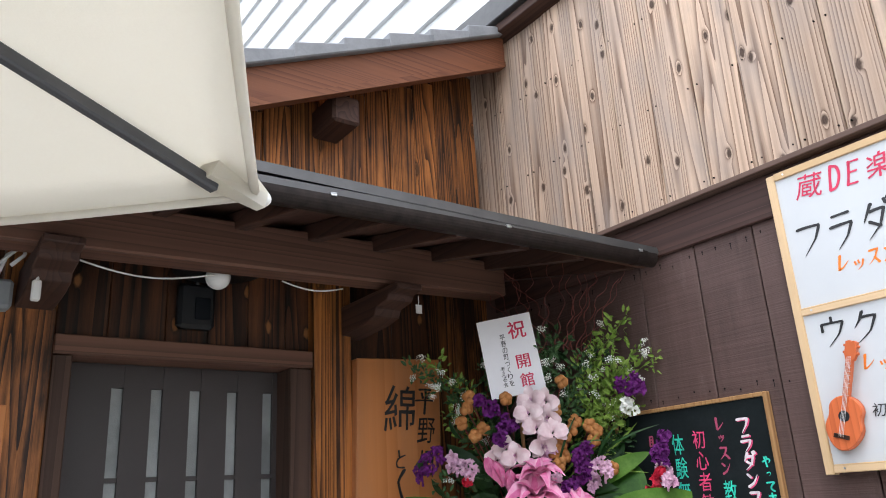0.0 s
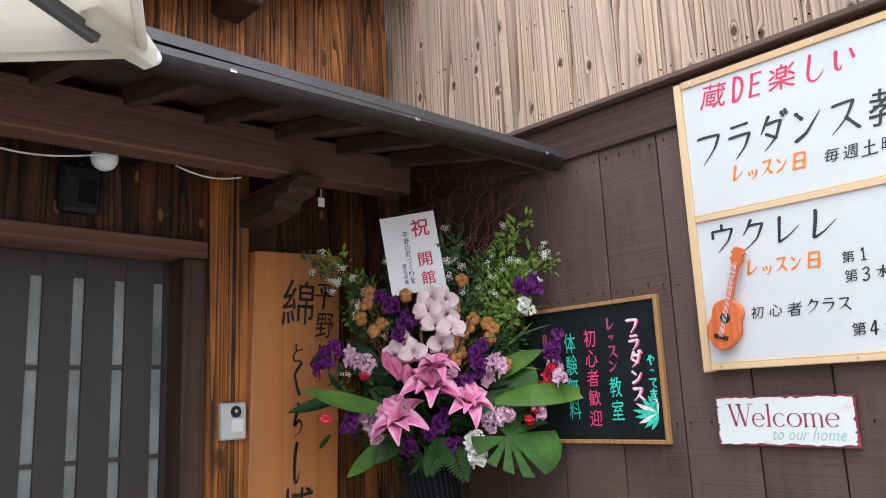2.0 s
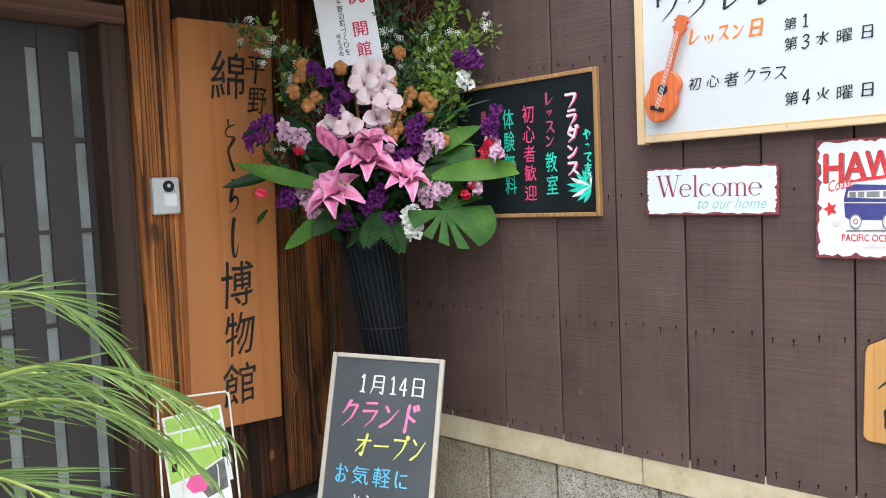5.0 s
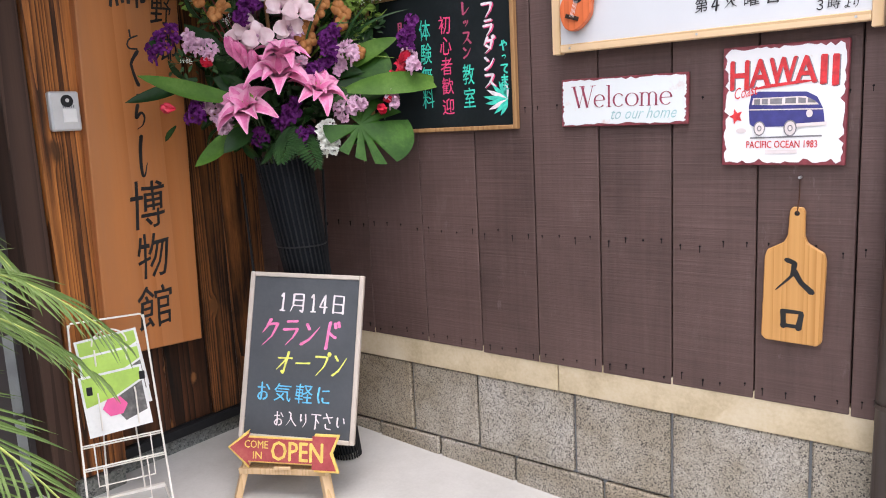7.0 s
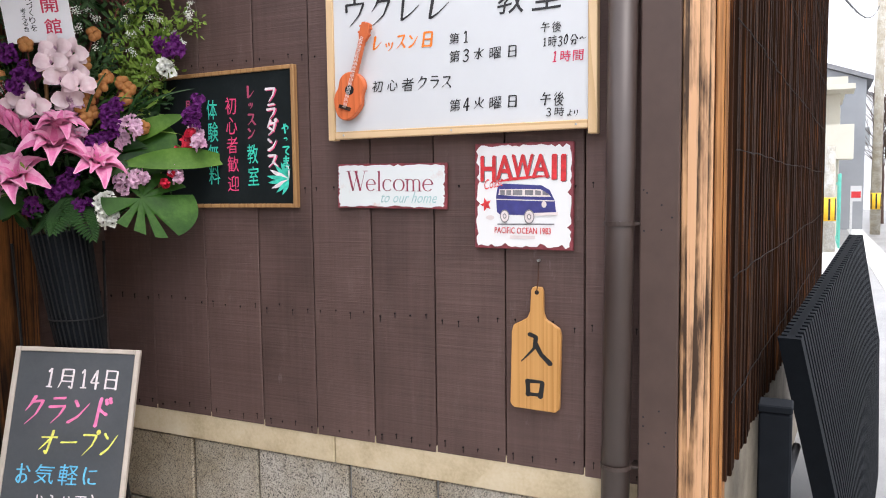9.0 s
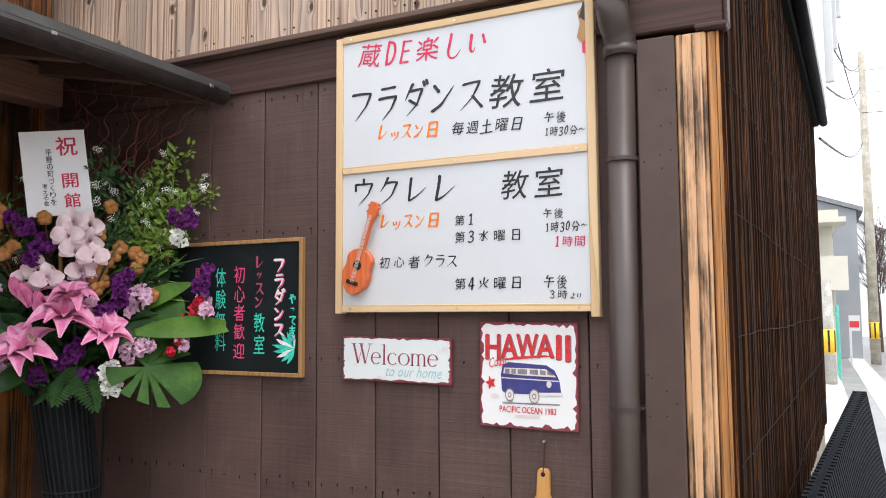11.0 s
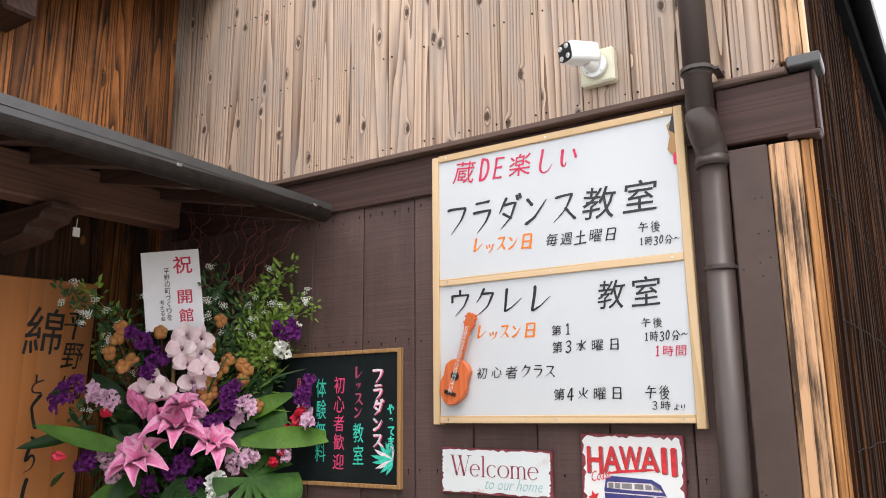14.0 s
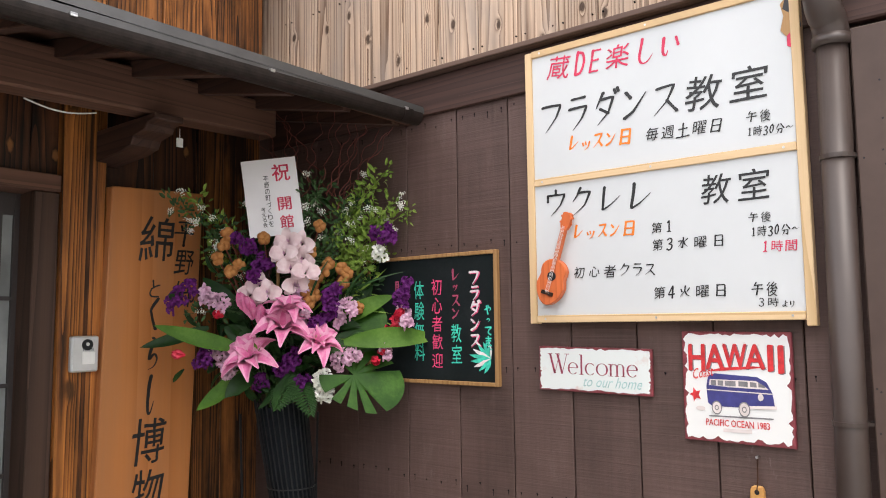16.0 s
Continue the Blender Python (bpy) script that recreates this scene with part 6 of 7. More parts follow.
tube(bm, [at(398, 560, 0.05), at(393, 340, 0.055), at(388, 240, 0.055)], 0.007, 6)
part("stick", bm, OAK, stand)

# broad leaves
for a, b, w, bow, mat in ((at(590, 610, 0.16), at(878, 600, 0.12), 0.082, 0.06, LEAFBRIGHT), (at(310, 625, 0.15), at(64, 553, 0.2), 0.062, -0.07, LEAFBRIGHT), (at(200, 562, 0.08), at(12, 616, 0.1), 0.05, -0.06, LEAF),
                          (at(300, 690, 0.12), at(183, 790, 0.2), 0.06, -0.12, LEAFBRIGHT), (at(330, 700, 0.1), at(255, 760, 0.16), 0.07, 0.1, LEAF), (at(560, 560, 0.05), at(745, 470, 0.08), 0.07, 0.08, LEAFBRIGHT),
                          (at(560, 600, 0.1), at(720, 610, 0.15), 0.09, -0.12, LEAF), (at(600, 530, 0.02), at(680, 420, 0.0), 0.09, 0.1, LEAF), (at(300, 560, 0.02), at(170, 410, 0.0), 0.08, 0.1, LEAF),
                          (at(330, 620, 0.05), at(240, 560, 0.08), 0.08, 0.1, LEAF), (at(480, 560, 0.0), at(640, 560, 0.1), 0.08, 0.1, LEAF), (at(350, 590, 0.14), at(345, 640, 0.22), 0.03, 0.1, LEAFLIGHT)):
    bm = bmesh.new()
    blade(bm, a, b, w, bow, seg=10, fold=0.18)
    part("leaf", bm, mat, stand, "glossy broad leaf", True)
# monstera leaf: a round blade with deep curved slits
for c0, ang, size, w in ((at(570, 690, 0.15), -22, 0.2, 0.0), (at(560, 600, 0.07), 25, 0.17, 0.0)):
    bm = bmesh.new()
    lm = Matrix.Translation(c0) @ Matrix.Rotation(radians(-ang), 4, "Y") @ Matrix.Rotation(radians(-28), 4, "X")
    rim, inner = [], []
    steps = 88
    slits = (-118, -88, -60, -34, 34, 60, 88, 118)
    for i in range(steps + 1):
        phi = -158 + 316 * i / steps
        r = size * (0.62 + 0.38 * math.cos(radians(phi)) ** 2 * (1 if abs(phi) < 90 else 0.35)) * (1 - 0.12 * (abs(phi) / 158) ** 6)
        near_ = min(abs(phi - q) for q in slits)
        cut_ = 0.4 if near_ < 4.2 else 1.0
        k = radians(phi)
        bend = 0.1 * (r / size) ** 2
        rim.append(bm.verts.new(lm @ Vector((0.32 * size + r * cut_ * math.cos(k + (0.06 if cut_ < 1 else 0)), -0.02 + size * bend * abs(math.sin(k)), r * cut_ * math.sin(k)))))
        inner.append(bm.verts.new(lm @ Vector((0.32 * size + 0.42 * r * math.cos(k), -0.02 + 0.02 * size * abs(math.sin(k)), 0.42 * r * math.sin(k)))))
    mid = bm.verts.new(lm @ Vector((0.32 * size, -0.015, 0)))
    for i in range(steps):
        bm.faces.new([inner[i], rim[i], rim[i + 1], inner[i + 1]])
        bm.faces.new([mid, inner[i], inner[i + 1]])
    part("monstera_leaf", bm, MONSTERA, stand, "split glossy monstera leaf", True)
# fern
bm = bmesh.new()
for (a, b) in ((at(455, 700, 0.13), at(500, 810, 0.2)), (at(440, 700, 0.13), at(400, 790, 0.19))):
    for i in range(16):
        k = i / 16
        c = a.lerp(b, k)
        ln = 0.055 * math.sin(math.pi * (0.25 + 0.72 * k))
        for s in (-1, 1):
            blade(bm, c, c + Vector((s * ln, -0.01, -0.02)), 0.011, 0.05, seg=3)
part("fern_frond", bm, LEAF, stand, "dark green fern")
# narrow arching leaves
for i in range(34):
    bm = bmesh.new()
    a = at(fr.uniform(470, 590), fr.uniform(480, 600), fr.uniform(-0.05, 0.08))
    ang = fr.uniform(-0.1, 1.25)
    ln = fr.uniform(0.16, 0.34)
    blade(bm, a, a + Vector((math.cos(ang) * ln, -fr.uniform(-0.05, 0.12), math.sin(ang) * ln)), fr.uniform(0.007, 0.014), fr.uniform(0.05, 0.22), fr.uniform(-0.6, 0.6), 7, 0.2, fr.uniform(0, 0.08))
    part("narrow_leaf", bm, fr.choice((LEAF, LEAFLIGHT, LEAFLIGHT)), stand, smooth=True)


# leafy sprays with small white blossom
def spray(a, b, leaves, mat, blossom, spread=0.06, size=0.026):
    bm, bl = bmesh.new(), bmesh.new()
    bow = Vector((fr.uniform(-0.02, 0.02), fr.uniform(-0.05, 0.03), fr.uniform(0.0, 0.05)))
    pts = [a.lerp(b, i / 6) + bow * math.sin(math.pi * i / 6) for i in range(7)]
    tube(bm, pts, 0.0022, 4, 0.0008)
    for i in range(int(leaves * 0.85)):
        k = fr.uniform(0.15, 1.0)
        c = pts[min(5, int(k * 6))].lerp(pts[min(6, int(k * 6) + 1)], k * 6 % 1)
        d = Vector((fr.gauss(0, 1), fr.gauss(-0.3, 0.8), fr.gauss(0.25, 0.9))).normalized()
        off = c + d * fr.uniform(0, spread)
        s = size * fr.uniform(0.6, 1.25)
        blade(bm, off, off + d * s + Vector((0, 0, fr.uniform(-0.3, 0.4) * s)), s * 0.5, 0.06, fr.uniform(-1, 1), 3, 0.2)
    for i in range(blossom):
        k = fr.uniform(0.45, 1.05)
        c = a.lerp(b, k) + Vector((fr.gauss(0, 0.025), fr.uniform(-0.06, -0.01), fr.gauss(0.015, 0.02)))
        for j in range(9):
            floret(bl, c + Vector((fr.gauss(0, 0.008), fr.gauss(0, 0.006), fr.gauss(0, 0.006))), (fr.gauss(0, 0.4), -1, fr.gauss(0.6, 0.4)), fr.uniform(0.004, 0.0065), 4)
    ob = part("leafy_spray", bm, mat, stand, "fine green foliage spray")
    if blossom:
        part("blossom", bl, WHITEPETAL, ob, "tiny white blossom")
    else:
        bl.free()


for x0, y0, x1, y1, nl, bl_, mat in ((520, 420, 735, 75, 150, 3, LEAFLIGHT), (540, 400, 800, 200, 140, 3, LEAFLIGHT), (560, 400, 790, 150, 130, 2, LEAFLIGHT), (500, 380, 640, 160, 150, 2, SPRAY), (520, 350, 690, 130, 150, 2, LEAFLIGHT),
                                     (480, 360, 520, 95, 150, 3, SPRAY), (470, 350, 480, 150, 110, 2, SPRAY), (560, 420, 730, 240, 140, 4, LEAFLIGHT), (590, 470, 720, 330, 120, 3, LEAFLIGHT), (560, 460, 660, 250, 150, 2, LEAFLIGHT),
                                     (300, 420, 85, 195, 130, 5, SPRAY), (310, 430, 140, 170, 120, 3, LEAFLIGHT), (330, 420, 190, 240, 150, 2, SPRAY), (320, 400, 290, 190, 110, 1, SPRAY), (310, 450, 180, 330, 130, 2, LEAFLIGHT),
                                     (330, 450, 230, 400, 120, 2, SPRAY), (300, 520, 150, 520, 90, 1, SPRAY), (540, 480, 640, 350, 140, 0, LEAFLIGHT), (620, 440, 715, 285, 100, 2, LEAFLIGHT), (530, 500, 690, 430, 130, 0, LEAF),
                                     (350, 480, 300, 400, 100, 0, LEAF), (480, 420, 560, 300, 140, 1, SPRAY), (420, 640, 520, 700, 90, 0, LEAF), (380, 620, 300, 640, 90, 0, LEAF), (500, 600, 640, 680, 100, 0, LEAF)):
    spray(at(x0, y0, fr.uniform(-0.03, 0.05)), at(x1, y1, fr.uniform(-0.06, 0.1)), nl, mat, bl_)

# curly willow twigs
for i in range(16):
    bm = bmesh.new()
    p = at(fr.uniform(420, 580), fr.uniform(130, 260), fr.uniform(-0.06, 0.02))
    side = fr.uniform(-0.25, 0.75) if i < 12 else fr.uniform(-1.2, -0.5)
    d = Vector((side, fr.uniform(-0.15, 0.15), 1)).normalized()
    pts = [p]
    ph = fr.uniform(0, 6)
    for j in range(30):
        w = Vector((math.sin(j * 0.9 + ph) * 0.7 + fr.gauss(0, 0.3), math.cos(j * 0.8 + ph) * 0.4, 0.25 * math.sin(j * 1.7)))
        p = p + (d + w * 0.8).normalized() * fr.uniform(0.012, 0.024)
        pts.append(p)
        if p.z > 2.36 - FZ:
            break
    if len(pts) > 3:
        tube(bm, pts, 0.0026, 5, 0.0012)
        part("curly_twig", bm, TWIG, stand, smooth=True)
    else:
        bm.free()

# cotton pods
for x, y in ((250, 288), (224, 360), (262, 398), (518, 262), (494, 340), (530, 400), (497, 438), (585, 390), (590, 432), (490, 490), (632, 508), (355, 300), (240, 320), (285, 380), (512, 415), (545, 375), (600, 405), (478, 455), (505, 470)):
    c = at(x, y, 0.1)
    bm = bmesh.new()
    for i in range(5):
        a = i * 1.2566 + fr.uniform(0, 1)
        bmesh.ops.create_icosphere(bm, subdivisions=2, radius=0.0155, matrix=Matrix.Translation(c + Vector((0.0115 * math.cos(a), fr.uniform(-0.008, 0.004), 0.0125 * math.sin(a)))))
    pod = part("cotton_pod", bm, PODMAT, stand, "dry tan cotton pod", True)
    bm = bmesh.new()
    tube(bm, [c, c + Vector(((405 - x) / 3000, 0.06, -0.12)), c + Vector(((405 - x) / 1600, 0.1, -0.25))], 0.0025, 5)
    part("stem", bm, TWIG, pod)

# lilies
for x, y, ax, size in ((412, 575, (0.1, -0.6, 0.8), 0.15), (332, 650, (-0.25, -0.75, 0.6), 0.14), (508, 612, (0.25, -0.7, 0.65), 0.125), (425, 520, (0.1, -0.4, 0.9), 0.12)):
    bm = bmesh.new()
    size *= 0.86
    c = at(x, y + 14, 0.15)
    petals(bm, c, ax, 3, size, size * 0.62, 0.9, 0.45, x * 0.1, 9, 0.35, 0.24)
    petals(bm, c, ax, 3, size * 0.95, size * 0.6, 0.72, 0.5, x * 0.1 + math.pi / 3, 9, 0.3, 0.22)
    petals(bm, c + Vector((0, -0.004, 0.004)), ax, 4, size * 0.9, size * 0.5, 0.52, 0.45, x * 0.1 + 0.5, 8, 0.3, 0.26)
    petals(bm, c + Vector((0, -0.008, 0.006)), ax, 4, size * 0.76, size * 0.4, 0.3, 0.35, x * 0.1 + 1.1, 7, 0.3, 0.3)
    lily = part("lily", bm, LILY, stand, "open pink lily with pale petal edges", True)
    lily.data.materials.append(LILYEDGE)
    bm = bmesh.new()
    q = Vector(ax).normalized()
    for i in range(6):
        a = i * 1.047
        o = q.to_track_quat("Z", "Y").to_matrix() @ Vector((0.018 * math.cos(a), 0.018 * math.sin(a), 0.06))
        tube(bm, [c, c + o * 0.6, c + o], 0.0012, 4)
    part("stamens", bm, LEAFLIGHT, lily)
for x, y, dx in ((330, 520, -0.03), (352, 545, 0.0), (318, 505, -0.05)):
    bm = bmesh.new()
    c = at(x, y + 20, 0.14)
    petals(bm, c, (dx * 8, -0.4, 0.9), 5, 0.095, 0.046, 0.24, -0.2, 0.3, 6, 0.2)
    part("lily_bud", bm, LILY, stand, "closed pink lily bud", True)

# orchids
ORC = [(430, 312), (468, 318), (418, 350), (472, 362), (436, 392), (478, 405), (448, 440), (345, 440), (318, 468), (372, 462)]
for x, y in ORC:
    bm = bmesh.new()
    c = at(x, y, 0.12 + fr.uniform(-0.02, 0.02))
    ax = (fr.uniform(-0.4, 0.4), -1, fr.uniform(-0.2, 0.3))
    turn_ = fr.uniform(-0.3, 0.3) + math.pi / 2
    petals(bm, c, ax, 3, 0.052, 0.04, 1.2, 0.15, turn_, 6, 0.8, 0.1)
    petals(bm, c + Vector((0, -0.003, 0)), ax, 2, 0.054, 0.056, 1.15, 0.1, turn_ + 1.57, 6, 0.9, 0.12)
    orchid = part("orchid", bm, ORCHID, stand, "blush pink orchid", True)
    bm = bmesh.new()
    petals(bm, c + Vector((0, -0.004, -0.004)), ax, 3, 0.018, 0.014, 0.7, 0.4, 0.0, 3)
    part("lip", bm, LILAC, orchid)

# stock flowers: dense heads of small ruffled florets
HEADS = [(290, 312, PURPLE), (310, 325, PURPLE), (345, 392, PURPLE), (360, 372, PURPLE), (330, 405, PURPLE), (122, 470, PURPLE), (150, 450, PURPLE), (110, 500, PURPLE), (545, 478, PURPLE), (560, 500, PURPLE), (550, 520, PURPLE), (572, 462, PURPLE),
         (695, 280, PURPLE), (735, 275, PURPLE), (715, 295, PURPLE), (765, 470, PURPLE), (780, 445, PURPLE), (755, 490, PURPLE), (430, 668, PURPLE), (410, 690, PURPLE), (445, 650, PURPLE), (200, 640, PURPLE), (185, 650, PURPLE),
         (470, 725, PURPLE), (520, 555, PURPLE), (500, 560, PURPLE), (350, 725, PURPLE), (250, 655, LILAC), (190, 465, LILAC), (205, 480, LILAC), (235, 490, LILAC), (460, 452, LILAC), (600, 500, LILAC), (608, 520, LILAC),
         (575, 548, LILAC), (610, 655, LILAC), (255, 680, LILAC), (270, 690, LILAC), (705, 640, LILAC), (772, 528, LILAC), (768, 555, LILAC), (625, 640, LILAC), (575, 665, LILAC), (450, 520, LILAC), (470, 540, LILAC), (535, 712, WHITEPETAL),
         (540, 752, WHITEPETAL), (525, 760, WHITEPETAL), (520, 710, WHITEPETAL), (700, 345, WHITEPETAL), (215, 625, LILAC), (735, 555, REDPETAL)]
for x, y, mat in HEADS:
    bm = bmesh.new()
    c = at(x, y, fr.uniform(0.1, 0.17))
    tube(bm, [c + Vector((0, 0.02, -0.035)), c, c + Vector((0, 0, 0.03))], 0.004, 5)
    for i in range(7):
        o = Vector((fr.gauss(0, 0.011), fr.gauss(0, 0.009), fr.uniform(-0.024, 0.024)))
        petals(bm, c + o, (o.x * 40 + fr.gauss(0, 0.3), -1, o.z * 25 + fr.gauss(0.2, 0.3)), 4, fr.uniform(0.014, 0.021), fr.uniform(0.015, 0.021), 1.05, 0.3, fr.uniform(0, 3), 3, 0.7, 0.2)
    part("stock_flower", bm, mat, stand, {"purple_stock_petal": "deep purple stock flower", "pale_lilac_petal": "pale lilac stock flower", "white_petal": "white flower cluster"}.get(mat.name, "red flower"))
# tulips
for x, y, ax in ((245, 530, (-0.5, -0.8, 0.3)), (143, 638, (-0.9, -0.4, 0.1)), (675, 652, (0.3, -0.8, -0.5)), (738, 535, (0.6, -0.5, 0.4)), (690, 640, (0.6, -0.7, 0.2))):
    bm = bmesh.new()
    petals(bm, at(x, y, 0.14), ax, 6, 0.05, 0.034, 0.45, -0.35, 0.2, 5)
    part("tulip", bm, REDPETAL, stand, "half-open red tulip", True)
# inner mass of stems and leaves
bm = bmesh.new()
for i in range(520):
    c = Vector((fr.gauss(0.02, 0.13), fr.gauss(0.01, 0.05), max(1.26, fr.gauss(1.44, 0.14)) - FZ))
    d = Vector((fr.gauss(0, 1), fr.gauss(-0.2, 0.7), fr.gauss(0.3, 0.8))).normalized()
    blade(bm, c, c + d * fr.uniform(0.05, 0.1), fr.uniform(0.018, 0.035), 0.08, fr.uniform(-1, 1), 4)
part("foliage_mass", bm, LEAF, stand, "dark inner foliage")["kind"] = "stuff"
for i in range(14):
    bm = bmesh.new()
    a = fr.uniform(0, 6.28)
    tube(bm, [(0.04 * math.cos(a), 0.04 * math.sin(a), 1.1), (fr.uniform(-0.1, 0.12), fr.uniform(-0.08, 0.04), 1.35)], 0.004, 5)
    part("stem", bm, STALK, stand)

# ---- palm by the door ----
PALMLEAF = mottled("palm_leaflet_green", (0.06, 0.115, 0.02), (0.125, 0.2, 0.045), (0.26, 0.34, 0.12), 10, 0.42, 0.1)
PALMRIB = plain("yellow_green_rib", (0.36, 0.42, 0.1), 0.45, vary=0.2)
POT = mottled("grey_plant_pot", (0.12, 0.11, 0.1), (0.17, 0.16, 0.15), (0.22, 0.21, 0.2), 6, 0.7, 0.3)
SOIL = mottled("potting_soil", (0.015, 0.012, 0.01), (0.03, 0.024, 0.02), (0.05, 0.04, 0.032), 30, 0.95, 0.6)
PX, PY = -2.145, -1.46
palm = empty("palm_plant", (PX, PY, floor_z(PY)), "potted feather palm with drooping yellow-green fronds", "palm")
bm = bmesh.new()
cyl(bm, (0, 0, 0.0), (0, 0, 0.3), 0.12, 0.16, 24)
part("pot", bm, POT, palm, "grey pot")
bm = bmesh.new()
cyl(bm, (0, 0, 0.3), (0, 0, 0.305), 0.15, 0.14, 24)
part("soil", bm, SOIL, palm)
bm = bmesh.new()
cyl(bm, (0, 0, 0.3), (0, 0, 1.02), 0.045, 0.03, 10)
part("stem", bm, TWIG, palm)
pr_ = random.Random(5)
for az, reach, rise, drop_ in ((-36, 0.52, 0.32, 0.2), (-18, 0.5, 0.27, 0.26), (-52, 0.5, 0.22, 0.28), (-28, 0.42, 0.44, 0.24), (4, 0.5, 0.3, 0.28), (-42, 0.44, 0.1, 0.26), (40, 0.5, 0.32, 0.25), (90, 0.5, 0.32, 0.25), (140, 0.5, 0.32, 0.25), (190, 0.5, 0.3, 0.25), (240, 0.45, 0.34, 0.25)):
    a = radians(az)
    out = Vector((math.cos(a), math.sin(a), 0))
    n = 34
    spine = [Vector((0, 0, 1.01)) + out * reach * 0.95 * k + Vector((0, 0, rise * math.sin(k * 1.9) * 0.9 - drop_ * k * k * 0.9)) for k in [i / n for i in range(n + 1)]]
    bm = bmesh.new()
    tube(bm, spine, 0.004, 5, 0.001)
    frond = part("frond", bm, PALMRIB, palm, "arching feather frond", True)
    bm = bmesh.new()
    side = out.cross(Vector((0, 0, 1)))
    for i in range(5, n + 1):
        k = i / n
        ln = 0.18 * math.sin(math.pi * (0.2 + 0.72 * k)) * pr_.uniform(0.85, 1.1)
        f = (spine[i] - spine[i - 1]).normalized()
        for s in (-1, 1):
            tip = spine[i] + side * s * ln * 0.55 + f * ln * 0.72 + Vector((0, 0, 0.05 * ln - 0.42 * ln * pr_.uniform(0.5, 1.2)))
            blade(bm, spine[i], tip, 0.0032, 0.12 * pr_.uniform(0.4, 1.3), 0, 5, 0.25)
    part("leaflets", bm, PALMLEAF, frond)["kind"] = "stuff"

# ---- parasol ----
TIP = Vector((-1.893, -1.585, 1.945))
HUB = Vector((-3.158, -1.972, 2.278))
para = empty("parasol", (HUB.x, HUB.y, floor_z(HUB.y)), "large square cream canvas parasol with grey ribs", "parasol")
O = Vector((HUB.x, HUB.y, floor_z(HUB.y)))
rad = TIP - HUB
corners = [Matrix.Rotation(radians(90 * i), 3, "Z") @ rad for i in range(4)]
corners[3] += Vector((0.2, -0.1, 0.0))
bm = bmesh.new()
N = 14
PULL, LIFT = (0.0, 0.035, 0.035, 0.05), (-0.07, 0.03, 0.03, 0.03)
top = HUB - O
for i in range(4):
    a, b = corners[i], corners[(i + 1) % 4]
    grid = []
    for r in range(N + 1):
        k = r / N
        row = []
        for c in range(N + 1):
            s = c / N
            e = a.lerp(b, s)
            pull = 1 - PULL[i] * math.sin(math.pi * s) * k
            p = top + Vector((e.x * k * pull, e.y * k * pull, a.z * k + LIFT[i] * math.sin(math.pi * s) * k - 0.02 * math.sin(math.pi * k)))
            row.append(bm.verts.new(p))
        grid.append(row)
    for r in range(N):
        for c in range(N):
            q = [grid[r][c], grid[r + 1][c], grid[r + 1][c + 1], grid[r][c + 1]]
            bm.faces.new(q)
bmesh.ops.remove_doubles(bm, verts=bm.verts, dist=0.0005)
bmesh.ops.recalc_face_normals(bm, faces=bm.faces)
geom = bmesh.ops.solidify(bm, geom=bm.faces[:], thickness=0.003)
canvas = part("canopy", bm, CANVAS, para, "taut cream canvas", True)
for i in range(4):
    a, b = corners[i], corners[(i + 1) % 4]
    bm = bmesh.new()
    pts = []
    for c in range(N + 1):
        s = c / N
        e = a.lerp(b, s)
        pull = 1 - PULL[i] * math.sin(math.pi * s)
        pts.append(top + Vector((e.x * pull, e.y * pull, a.z + LIFT[i] * math.sin(math.pi * s) - 0.004)))
    tube(bm, pts, 0.0075, 6)
    part("hem", bm, CANVAS, canvas, "stitched canvas hem", True)
    bm = bmesh.new()
    q = Matrix.Translation(top + a * 0.02 + Vector((0, 0, -0.03))) @ (a * 0.93).to_track_quat("Z", "Y").to_matrix().to_4x4()
    box(bm, -0.0085, -0.01, 0, 0.0085, 0.01, a.length * 0.925, q)
    bevelled(bm, 0.003)
    part("rib", bm, RIBMAT, para, "dark grey rib")
    bm = bmesh.new()
    u, v = a.normalized(), (a.cross(Vector((0, 0, 1)))).normalized()
    t0 = top + a
    vs = [bm.verts.new(p) for p in (t0 - u * 0.1 - v * 0.02 - Vector((0, 0, 0.03)), t0 - u * 0.1 + v * 0.02 - Vector((0, 0, 0.03)), t0 + u * 0.012 + v * 0.01 - Vector((0, 0, 0.02)), t0 + u * 0.012 - v * 0.01 - Vector((0, 0, 0.02)),
                                    t0 - u * 0.1 - v * 0.06 + Vector((0, 0, 0.012)), t0 - u * 0.1 + v * 0.06 + Vector((0, 0, 0.012)), t0 + u * 0.014 + v * 0.016 + Vector((0, 0, 0.004)), t0 + u * 0.014 - v * 0.016 + Vector((0, 0, 0.004)))]
    for f in ((0, 3, 2, 1), (4, 5, 6, 7), (0, 1, 5, 4), (2, 3, 7, 6), (1, 2, 6, 5), (0, 4, 7, 3)):
        bm.faces.new([vs[k] for k in f])
    bmesh.ops.recalc_face_normals(bm, faces=bm.faces)
    part("corner_pocket", bm, CANVAS, para, "canvas corner pocket")
    bm = bmesh.new()
    bmesh.ops.create_uvsphere(bm, u_segments=10, v_segments=8, radius=0.012, matrix=Matrix.Translation(t0 + u * 0.018))
    part("end_button", bm, WHITEPLASTIC, para, "white plastic rib end", True)
bm = bmesh.new()
cyl(bm, (0, 0, 0.05), (0, 0, top.z + 0.05), 0.024, seg=16)
part("pole", bm, RIBMAT, para, "grey pole")
bm = bmesh.new()
